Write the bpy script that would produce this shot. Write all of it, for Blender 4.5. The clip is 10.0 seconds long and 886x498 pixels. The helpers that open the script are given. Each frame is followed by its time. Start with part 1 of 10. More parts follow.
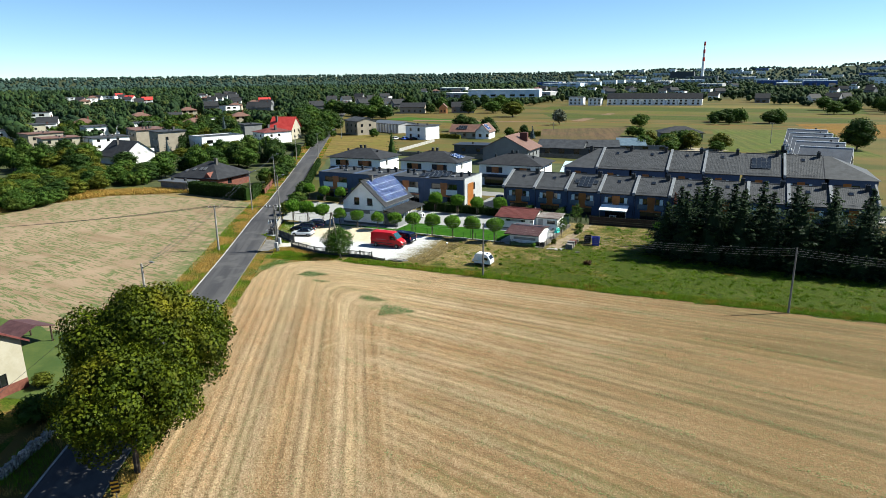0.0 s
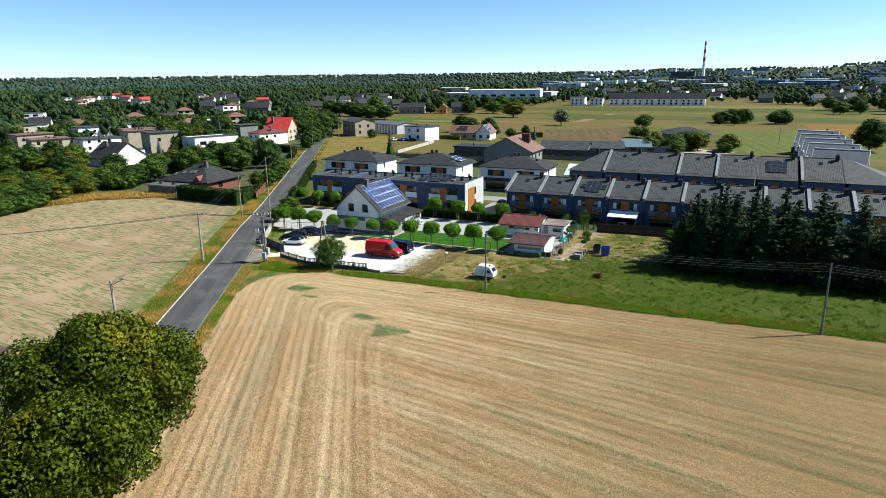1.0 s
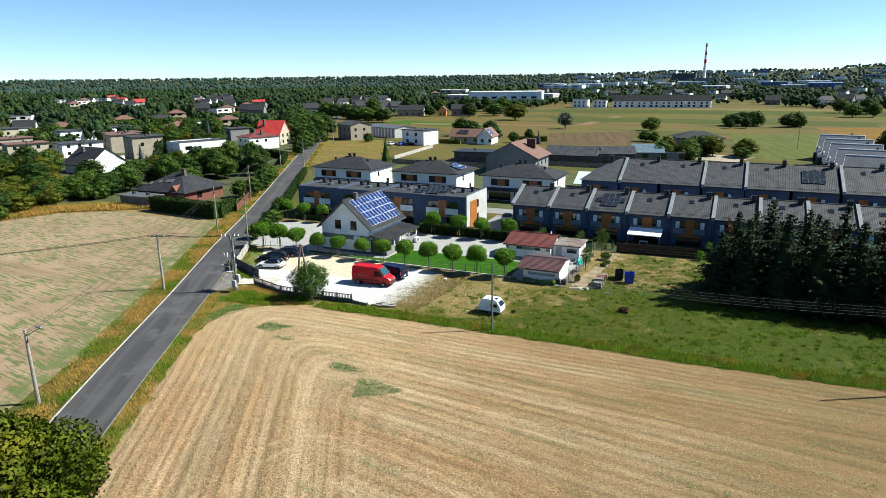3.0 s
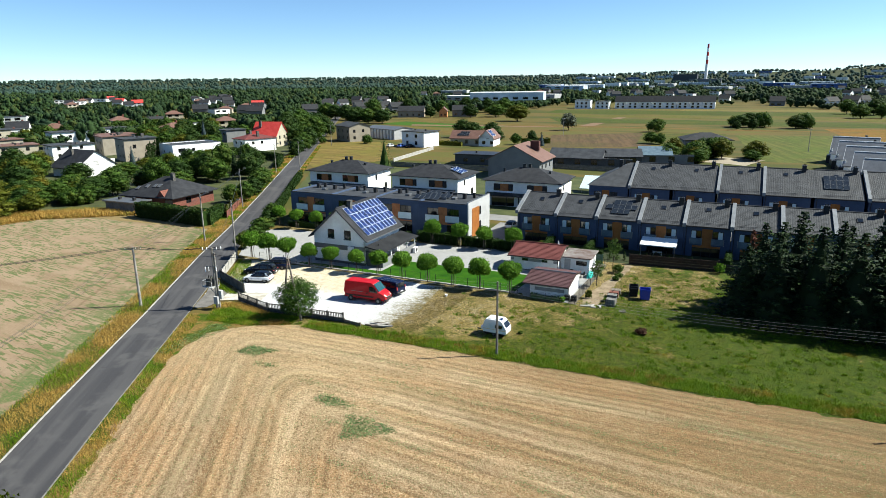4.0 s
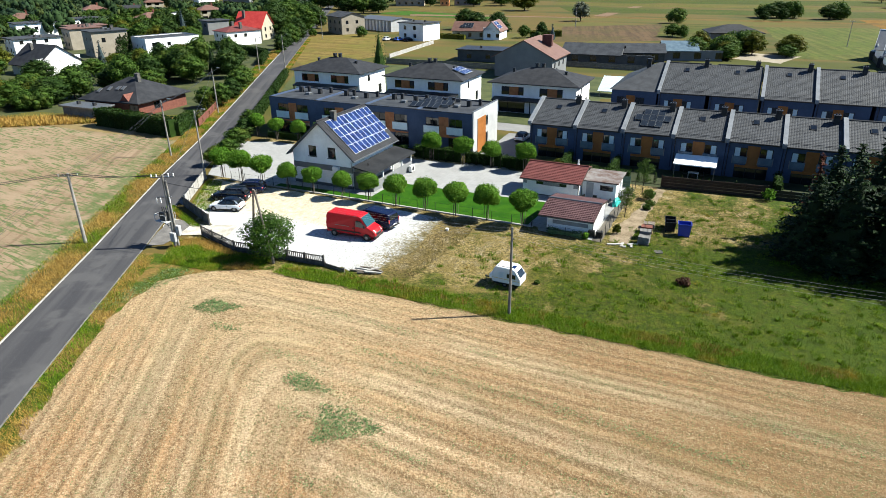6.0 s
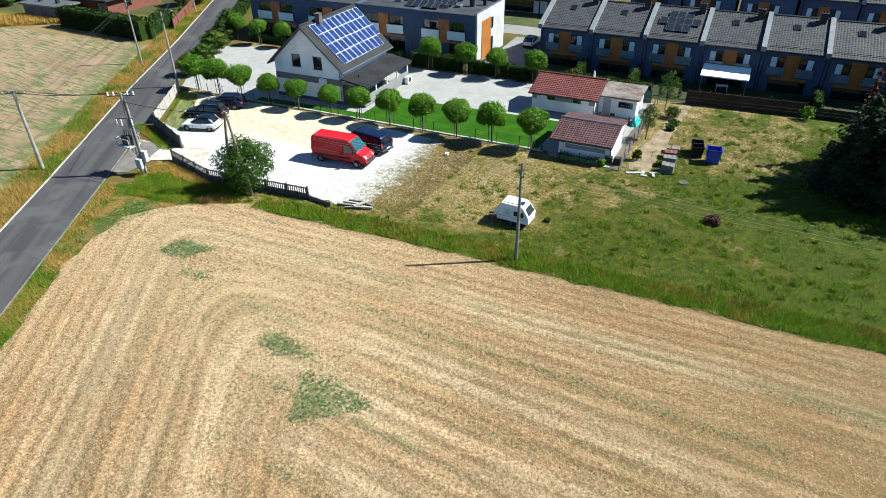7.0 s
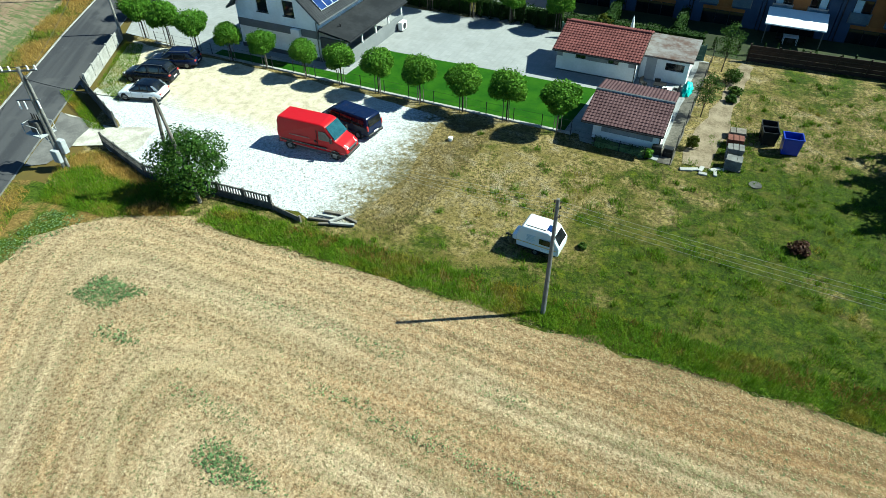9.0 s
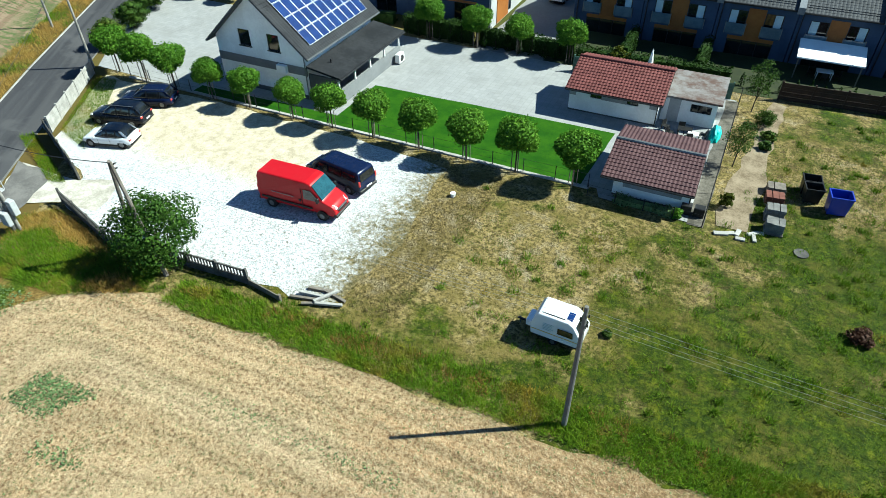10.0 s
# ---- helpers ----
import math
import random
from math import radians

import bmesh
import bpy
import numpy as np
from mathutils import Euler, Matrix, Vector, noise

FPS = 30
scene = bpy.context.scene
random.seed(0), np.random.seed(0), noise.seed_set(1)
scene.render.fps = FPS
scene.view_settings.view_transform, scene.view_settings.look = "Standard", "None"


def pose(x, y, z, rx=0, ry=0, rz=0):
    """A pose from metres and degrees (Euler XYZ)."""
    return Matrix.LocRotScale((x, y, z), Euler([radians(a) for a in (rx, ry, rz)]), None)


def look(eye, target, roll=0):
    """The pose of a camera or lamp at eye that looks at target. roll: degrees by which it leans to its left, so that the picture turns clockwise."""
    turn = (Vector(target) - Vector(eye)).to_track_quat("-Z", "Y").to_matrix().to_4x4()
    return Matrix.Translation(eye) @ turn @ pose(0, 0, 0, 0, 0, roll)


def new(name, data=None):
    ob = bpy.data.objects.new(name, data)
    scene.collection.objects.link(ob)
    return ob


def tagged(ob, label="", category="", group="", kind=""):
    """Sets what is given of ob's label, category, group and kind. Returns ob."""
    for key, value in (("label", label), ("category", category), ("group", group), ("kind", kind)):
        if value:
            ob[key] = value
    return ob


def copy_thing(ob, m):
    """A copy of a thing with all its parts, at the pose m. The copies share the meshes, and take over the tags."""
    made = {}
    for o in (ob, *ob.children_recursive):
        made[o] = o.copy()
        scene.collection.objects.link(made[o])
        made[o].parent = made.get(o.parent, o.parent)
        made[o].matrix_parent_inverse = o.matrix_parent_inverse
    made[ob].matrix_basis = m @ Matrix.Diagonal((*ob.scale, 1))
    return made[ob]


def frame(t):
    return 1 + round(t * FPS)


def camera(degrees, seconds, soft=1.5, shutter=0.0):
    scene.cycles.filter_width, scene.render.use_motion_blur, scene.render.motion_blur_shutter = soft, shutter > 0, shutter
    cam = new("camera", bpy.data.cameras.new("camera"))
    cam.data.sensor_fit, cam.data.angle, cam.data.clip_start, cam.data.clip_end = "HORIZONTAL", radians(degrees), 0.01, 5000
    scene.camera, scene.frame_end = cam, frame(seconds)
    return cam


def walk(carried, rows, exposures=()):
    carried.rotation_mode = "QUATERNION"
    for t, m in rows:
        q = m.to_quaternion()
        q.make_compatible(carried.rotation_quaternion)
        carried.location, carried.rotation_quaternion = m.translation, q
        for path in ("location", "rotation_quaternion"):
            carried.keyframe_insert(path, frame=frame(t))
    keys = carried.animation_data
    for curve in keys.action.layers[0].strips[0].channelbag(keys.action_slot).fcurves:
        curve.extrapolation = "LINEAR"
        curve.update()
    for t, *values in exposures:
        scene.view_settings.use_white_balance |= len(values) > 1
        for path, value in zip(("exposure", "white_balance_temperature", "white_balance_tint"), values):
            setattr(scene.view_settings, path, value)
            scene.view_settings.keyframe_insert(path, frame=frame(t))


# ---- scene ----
cam = camera(69.9, 10.0, soft=0.75)
# the drone's way: seconds, eye, target, roll
PATH = [
    (0, (0.012, -0.052, 28.522), (-0.802, 1.698, 27.997), -0.7),
    (0.5, (-1.411, 3.186, 28.435), (-2.224, 4.936, 27.909), -0.7),
    (1, (-2.863, 6.438, 28.346), (-3.677, 8.188, 27.821), -0.7),
    (1.5, (-4.349, 9.719, 28.261), (-5.163, 11.469, 27.738), -0.7),
    (2, (-5.836, 13.079, 28.178), (-6.65, 14.83, 27.656), -0.7),
    (2.5, (-7.294, 16.324, 28.087), (-8.108, 18.076, 27.566), -0.7),
    (4, (-11.558, 25.96, 27.824), (-12.375, 27.711, 27.307), -0.7),
    (4.5, (-13.031, 29.133, 27.761), (-13.846, 30.876, 27.213), -0.7),
    (5, (-14.428, 32.224, 27.67), (-15.237, 33.95, 27.062), -0.7),
    (5.5, (-15.926, 35.384, 27.52), (-16.722, 37.08, 26.821), -0.7),
    (7, (-20.282, 45.385, 26.89), (-21.003, 46.897, 25.797), -0.7),
    (7.5, (-21.815, 48.729, 26.741), (-22.499, 50.158, 25.52), -0.7),
    (8, (-23.461, 52.19, 26.578), (-24.114, 53.548, 25.263), -0.7),
    (8.5, (-25.099, 55.51, 26.472), (-25.75, 56.868, 25.156), -0.7),
    (9, (-26.684, 58.719, 26.388), (-27.339, 60.08, 25.078), -0.7),
    (9.5, (-28.287, 61.862, 26.253), (-28.943, 63.228, 24.948), -0.7),
    (10, (-29.857, 65.16, 26.112), (-30.516, 66.532, 24.815), -0.7),
]
STOPS = [(0.0, 1.28, 6600, 1), (4.0, 1.3, 6600, 1), (5.0, 1.34, 6600, 3), (5.5, 1.44, 6600, 3), (7.0, 1.42, 6350, 1), (7.5, 1.38, 6200, -2), (8.0, 1.33, 6050, -9), (8.5, 1.28, 5980, -16), (9.0, 1.28, 5980, -16), (10.0, 1.31, 6020, -10)]
walk(cam, [(t, look(eye, target, roll)) for t, eye, target, roll in PATH], exposures=STOPS)

# ---------------------------------------------------------------- sky and sun
SUN_AZ, SUN_EL = (0.866, 0.5), radians(44)
world = bpy.data.worlds.new("sky")
scene.world = world
world.use_nodes = True
wn = world.node_tree
sky = wn.nodes.new("ShaderNodeTexSky")
sky.sky_type = "NISHITA"
sky.sun_disc = False
sky.sun_elevation, sky.sun_rotation = SUN_EL, math.atan2(SUN_AZ[0], SUN_AZ[1])
sky.altitude, sky.air_density, sky.dust_density, sky.ozone_density = 1200, 0.75, 0.05, 6.5
wn.links.new(sky.outputs[0], wn.nodes["Background"].inputs[0])
wn.nodes["Background"].inputs[1].default_value = 0.068
sun = new("sun", bpy.data.lights.new("sun", "SUN"))
sun.data.energy, sun.data.angle, sun.data.color = 5.0, radians(0.55), (1.0, 0.96, 0.90)
sun.matrix_world = look((SUN_AZ[0] * 100, SUN_AZ[1] * 100, 100 * math.tan(SUN_EL)), (0, 0, 0))

# ---------------------------------------------------------------- materials
def rgb(c):
    return (*c, 1.0) if len(c) == 3 else c


class Nodes:
    """Small builder for node trees."""

    def __init__(self, name):
        self.mat = bpy.data.materials.new(name)
        self.mat.use_nodes = True
        self.tree = self.mat.node_tree
        self.bsdf = self.tree.nodes["Principled BSDF"]
        self.out = self.tree.nodes["Material Output"]
        self.pos = self.tree.nodes.new("ShaderNodeNewGeometry").outputs["Position"]

    def put(self, socket, value):
        if isinstance(value, bpy.types.NodeSocket):
            self.tree.links.new(value, socket)
        else:
            socket.default_value = value

    def math(self, op, a, b=0.0, c=None, clamp=False):
        n = self.tree.nodes.new("ShaderNodeMath")
        n.operation, n.use_clamp = op, clamp
        self.put(n.inputs[0], a), self.put(n.inputs[1], b)
        if c is not None:
            self.put(n.inputs[2], c)
        return n.outputs[0]

    def noise(self, scale, vector=None, detail=3.0, rough=0.6, dims="3D"):
        n = self.tree.nodes.new("ShaderNodeTexNoise")
        n.noise_dimensions = dims
        self.put(n.inputs["Vector"], self.pos if vector is None else vector)
        n.inputs["Scale"].default_value, n.inputs["Detail"].default_value, n.inputs["Roughness"].default_value = scale, detail, rough
        return n.outputs[0]

    def cells(self, scale, vector=None, out="Distance"):
        n = self.tree.nodes.new("ShaderNodeTexVoronoi")
        self.put(n.inputs["Vector"], self.pos if vector is None else vector)
        n.inputs["Scale"].default_value = scale
        return n.outputs[out]

    def step(self, value, lo, hi, a=0.0, b=1.0):
        n = self.tree.nodes.new("ShaderNodeMapRange")
        n.interpolation_type = "SMOOTHSTEP"
        for k, v in zip(range(5), (value, lo, hi, a, b)):
            self.put(n.inputs[k], v)
        return n.outputs[0]

    def mix(self, fac, a, b, mode="MIX"):
        n = self.tree.nodes.new("ShaderNodeMix")
        n.data_type, n.blend_type = "RGBA", mode
        self.put(n.inputs[0], fac)
        self.put(n.inputs[6], a if isinstance(a, bpy.types.NodeSocket) else rgb(a))
        self.put(n.inputs[7], b if isinstance(b, bpy.types.NodeSocket) else rgb(b))
        return n.outputs[2]

    def xyz(self):
        n = self.tree.nodes.new("ShaderNodeSeparateXYZ")
        self.put(n.inputs[0], self.pos)
        return n.outputs

    def vec(self, x, y, z=0.0):
        n = self.tree.nodes.new("ShaderNodeCombineXYZ")
        self.put(n.inputs[0], x), self.put(n.inputs[1], y), self.put(n.inputs[2], z)
        return n.outputs[0]

    def rand(self):
        return self.tree.nodes.new("ShaderNodeObjectInfo").outputs["Random"]

    def island(self):
        return self.tree.nodes.new("ShaderNodeNewGeometry").outputs["Random Per Island"]

    def bump(self, height, strength=0.3, distance=0.02):
        n = self.tree.nodes.new("ShaderNodeBump")
        n.inputs["Strength"].default_value, n.inputs["Distance"].default_value = strength, distance
        self.put(n.inputs["Height"], height)
        self.put(self.bsdf.inputs["Normal"], n.outputs[0])

    def done(self, colour, rough=0.8, metallic=0.0, spec=0.5):
        self.put(self.bsdf.inputs["Base Color"], colour if isinstance(colour, bpy.types.NodeSocket) else rgb(colour))
        self.put(self.bsdf.inputs["Roughness"], rough)
        self.put(self.bsdf.inputs["Metallic"], metallic)
        self.put(self.bsdf.inputs["Specular IOR Level"], spec)
        return self.mat


def surface(name, c1, c2, scale=1.0, rough=0.8, bump=0.2, fine=9.0, metallic=0.0, spec=0.3, vary=0.0):
    """Two colours mixed by coarse and fine noise, with relief; vary: brightness change from object to object."""
    n = Nodes(name)
    big, small = n.noise(scale), n.noise(scale * fine, detail=4)
    f = n.step(n.math("ADD", n.math("MULTIPLY", big, 0.6), n.math("MULTIPLY", small, 0.4)), 0.35, 0.65)
    col = n.mix(f, c1, c2)
    if vary:
        col = n.mix(n.math("MULTIPLY", n.rand(), vary), col, (0.02, 0.02, 0.02))
    if bump:
        n.bump(small, bump)
    return n.done(col, n.step(small, 0.2, 0.8, rough - 0.08, min(1, rough + 0.08)), metallic, spec)


def foliage(name, dark, light, warm=None, rough=0.65):
    """Leaves: colour changes from leaf to leaf and from clump to clump, light shines through a little."""
    n = Nodes(name)
    col = n.mix(n.step(n.island(), -0.3, 1.3), dark, light)
    if warm:
        col = n.mix(n.step(n.noise(0.25), 0.5, 0.72), col, warm)
    col = n.mix(n.step(n.noise(0.7, detail=2.0), 0.34, 0.62, 0.0, 0.5), col, dark)
    n.done(col, rough, 0.0, 0.12)
    tr = n.tree.nodes.new("ShaderNodeBsdfTranslucent")
    n.put(tr.inputs[0], col)
    ms = n.tree.nodes.new("ShaderNodeMixShader")
    ms.inputs[0].default_value = 0.25
    n.tree.links.new(n.bsdf.outputs[0], ms.inputs[1])
    n.tree.links.new(tr.outputs[0], ms.inputs[2])
    n.tree.links.new(ms.outputs[0], n.out.inputs[0])
    return n.mat


def glossy(name, colour, rough=0.25, metallic=0.0, coat=0.5, spec=0.4):
    """Car paint and other smooth lacquer, with a little dust."""
    n = Nodes(name)
    dust = n.step(n.noise(2.5, detail=5), 0.45, 0.8, 0.0, 0.025)
    n.bsdf.inputs["Coat Weight"].default_value = coat
    n.bsdf.inputs["Coat Roughness"].default_value = 0.08
    return n.done(n.mix(dust, colour, (0.35, 0.32, 0.28)), rough, metallic, spec)


def field_material():
    """Cut stubble: rows follow the road in the headland, bend round the corner and run along the meadow beyond."""
    n = Nodes("stubble")
    x, y, _ = n.xyz()
    wob = n.math("MULTIPLY", n.math("SUBTRACT", n.noise(0.07), 0.5), 3.0)
    d1 = n.math("SUBTRACT", 82.8, y)
    d2 = n.math("ADD", n.math("ADD", n.math("MULTIPLY", x, 0.846), n.math("MULTIPLY", y, 0.533)), 16.0)
    va = n.math("ADD", n.math("SMOOTH_MIN", d1, d2, 9.0), n.math("MULTIPLY", wob, 0.25))
    vb = n.math("MULTIPLY", d1, n.math("SUBTRACT", 1.0, n.math("MULTIPLY", n.math("ADD", x, 40.0), 0.005)))
    vb = n.math("ADD", vb, n.math("MULTIPLY", wob, 0.25))
    along = n.math("ADD", n.math("MULTIPLY", x, 0.05), n.math("MULTIPLY", y, 0.05))
    side = n.step(n.math("ADD", d2, n.math("ADD", n.math("MULTIPLY", wob, 1.6), n.math("MULTIPLY", n.noise(0.28, detail=4, rough=0.7), 11.0))), 18.0, 28.0)
    pick = n.math("MULTIPLY", side, n.step(d1, 8.0, 12.0))

    def blend(a, b):
        return n.math("ADD", n.math("MULTIPLY", a, n.math("SUBTRACT", 1.0, pick)), n.math("MULTIPLY", b, pick))

    def streak(scale, stretch, detail, lift):
        a = n.noise(scale, n.vec(va, n.math("MULTIPLY", along, stretch), lift), detail, 0.65)
        return blend(a, n.noise(scale, n.vec(vb, n.math("MULTIPLY", along, stretch), lift + 7.0), detail, 0.65))

    broad, band, mid, fine = streak(0.28, 0.4, 1.0, 0.0), streak(0.7, 0.9, 1.0, 2.0), streak(1.7, 1.6, 1.5, 4.0), streak(4.0, 5.0, 2.0, 6.0)
    drill = blend(n.math("SINE", n.math("MULTIPLY", va, 6.2832 / 0.95)), n.math("SINE", n.math("MULTIPLY", vb, 6.2832 / 1.15)))
    drill = n.math("ADD", drill, n.math("MULTIPLY", n.math("SUBTRACT", fine, 0.5), 3.0))
    patch, cloud = n.noise(0.11, detail=3), n.noise(0.4, detail=4, rough=0.65)
    grain, speck = n.noise(4.6, detail=4, rough=0.75), n.noise(13.0, detail=2, rough=0.7)
    clod = n.noise(8.0, detail=2, rough=0.6)
    col = n.mix(n.step(broad, 0.36, 0.64), (0.212, 0.145, 0.080), (0.250, 0.190, 0.118))
    col = n.mix(n.step(patch, 0.46, 0.66, 0.0, 0.6), col, (0.248, 0.145, 0.070))
    col = n.mix(n.step(band, 0.48, 0.66, 0.0, 0.4), col, (0.160, 0.106, 0.058))
    col = n.mix(n.math("MULTIPLY", n.step(mid, 0.54, 0.70), n.step(cloud, 0.38, 0.6, 0.15, 0.6)), col, (0.36, 0.287, 0.170))
    col = n.mix(n.step(mid, 0.30, 0.46, 0.45, 0.0), col, (0.124, 0.078, 0.038))
    col = n.mix(n.step(drill, 0.1, 1.1, 0.0, 0.5), col, (0.105, 0.067, 0.032))
    col = n.mix(n.step(grain, 0.53, 0.64, 0.0, 0.7), col, (0.38, 0.310, 0.205))
    col = n.mix(n.step(grain, 0.37, 0.48, 0.75, 0.0), col, (0.082, 0.052, 0.026))
    col = n.mix(n.step(clod, 0.34, 0.45, 0.6, 0.0), col, (0.092, 0.058, 0.029))
    col = n.mix(n.step(clod, 0.57, 0.68, 0.0, 0.6), col, (0.38, 0.315, 0.19))
    col = n.mix(n.step(speck, 0.58, 0.70, 0.0, 0.55), col, (0.40, 0.335, 0.21))
    col = n.mix(n.step(speck, 0.34, 0.45, 0.6, 0.0), col, (0.084, 0.054, 0.027))
    for tone, lo, hi, c0, c1 in ((broad, 0.38, 0.62, (0.98, 0.93, 0.88), (1.10, 1.12, 1.16)), (band, 0.36, 0.64, (1.08, 1.08, 1.08), (0.96, 0.95, 0.95)), (mid, 0.32, 0.68, (0.92, 0.915, 0.915), (1.11, 1.11, 1.10)), (drill, -1.0, 1.0, (1.09, 1.09, 1.09), (0.90, 0.90, 0.89))):
        col = n.mix(1.0, col, n.mix(n.step(tone, lo, hi), c0, c1), "MULTIPLY")
    # the eastern half is mixed darker, and less loose straw lies there
    col = n.mix(n.step(n.math("ADD", x, n.math("MULTIPLY", patch, 14.0)), -36.0, 16.0, 0.0, 0.8), col, n.mix(n.step(band, 0.4, 0.6), (0.070, 0.052, 0.020), (0.135, 0.088, 0.040)))
    # bleached straw near the corner and wheel marks where the harvester turned
    pale = n.math("MULTIPLY", n.step(n.math("ADD", y, n.math("MULTIPLY", cloud, 14.0)), 60.0, 84.0, 0.0, 0.5), n.step(x, -24.0, -46.0))
    col = n.mix(n.math("MULTIPLY", pale, n.step(grain, 0.40, 0.56, 0.15, 1.0)), col, (0.40, 0.325, 0.195))
    for cx, cy, r in ((-43.5, 70.5, 4.2), (-43.5, 70.5, 5.8), (-35.5, 52.0, 3.6), (-35.5, 52.0, 5.2)):
        ring = n.math("ADD", n.math("POWER", n.math("SUBTRACT", x, cx), 2.0), n.math("POWER", n.math("SUBTRACT", y, cy), 2.0))
        ring = n.math("ABSOLUTE", n.math("SUBTRACT", n.math("SQRT", ring), n.math("ADD", r, n.math("MULTIPLY", wob, 0.4))))
        col = n.mix(n.math("MULTIPLY", n.step(ring, 0.12, 0.3, 0.5, 0.0), n.step(n.noise(0.25), 0.45, 0.6)), col, (0.34, 0.27, 0.165))
    v = blend(va, vb)
    row = n.step(n.math("SINE", n.math("ADD", n.math("MULTIPLY", v, 1.27), 1.0)), 0.55, 0.97)
    green = n.math("MULTIPLY", row, n.step(n.noise(0.3, n.vec(v, n.math("MULTIPLY", along, 2.0)), 4.0), 0.44, 0.62))
    green = n.math("MULTIPLY", green, n.step(x, -48.0, -5.0, 0.35, 0.8))
    col = n.mix(n.math("MULTIPLY", green, n.step(clod, 0.42, 0.58)), col, (0.072, 0.082, 0.026))
    weeds = n.math("MULTIPLY", n.step(n.noise(5.5, detail=4, rough=0.75), 0.53, 0.62), n.step(n.math("ADD", n.noise(0.45, detail=4), n.step(x, -30.0, 10.0, 0.0, 0.10)), 0.42, 0.60, 0.10, 0.85))
    col = n.mix(weeds, col, (0.078, 0.092, 0.034))
    col = n.mix(1.0, col, (1.05, 0.985, 0.97), "MULTIPLY")
    n.bump(n.math("ADD", n.math("MULTIPLY", grain, 0.7), n.math("ADD", n.math("MULTIPLY", clod, 0.5), n.math("MULTIPLY", mid, 0.25))), 0.9, 0.11)
    return n.done(col, 0.95, 0.0, 0.15)


def crop_field_material():
    """Bare tilled soil with broken rows of green seedlings, denser along the road."""
    n = Nodes("tilled_soil")
    x, y, _ = n.xyz()
    bend = n.math("MULTIPLY", n.noise(0.04), 2.5)
    v = n.math("ADD", n.math("ADD", n.math("MULTIPLY", x, 0.12), n.math("MULTIPLY", y, 0.993)), bend)
    u = n.math("MULTIPLY", x, 0.05)
    road = n.math("ADD", n.math("ADD", n.math("MULTIPLY", x, 0.853), n.math("MULTIPLY", y, 0.522)), 26.9)
    wide, line = n.noise(0.45, n.vec(v, u), 2.0), n.noise(2.6, n.vec(v, n.math("MULTIPLY", x, 0.11)), 2.5, 0.6)
    wheel = n.noise(0.9, n.vec(road, n.math("MULTIPLY", v, 0.02)), 2.0)
    grain, fine = n.noise(3.2, detail=6, rough=0.78), n.noise(9.0, detail=4, rough=0.75)
    col = n.mix(n.step(wide, 0.35, 0.65), (0.168, 0.118, 0.072), (0.215, 0.158, 0.104))
    col = n.mix(n.step(n.noise(0.07, detail=3), 0.42, 0.66, 0.0, 0.6), col, (0.262, 0.188, 0.128))
    col = n.mix(n.step(grain, 0.52, 0.70, 0.0, 0.6), col, (0.285, 0.220, 0.152))
    col = n.mix(n.step(grain, 0.32, 0.46, 0.6, 0.0), col, (0.115, 0.072, 0.043))
    col = n.mix(n.math("MULTIPLY", n.step(wheel, 0.55, 0.63, 0.0, 0.6), n.step(road, -16.0, -8.0)), col, (0.135, 0.088, 0.055))
    green = n.math("MULTIPLY", n.step(line, 0.50, 0.55), n.step(n.noise(0.12, detail=3), 0.34, 0.48))
    near = n.math("MULTIPLY", n.step(n.math("ADD", road, n.math("MULTIPLY", bend, 0.8)), -5.0, -2.0), n.step(n.noise(0.5, detail=4), 0.40, 0.56))
    green = n.math("MULTIPLY", n.math("MAXIMUM", green, near), n.step(n.math("ADD", n.math("MULTIPLY", grain, 0.6), n.math("MULTIPLY", fine, 0.4)), 0.40, 0.50))
    col = n.mix(n.math("MULTIPLY", green, 0.95), col, n.mix(fine, (0.034, 0.062, 0.014), (0.092, 0.124, 0.042)))
    n.bump(grain, 0.6, 0.08)
    return n.done(col, 0.95, 0.0, 0.15)


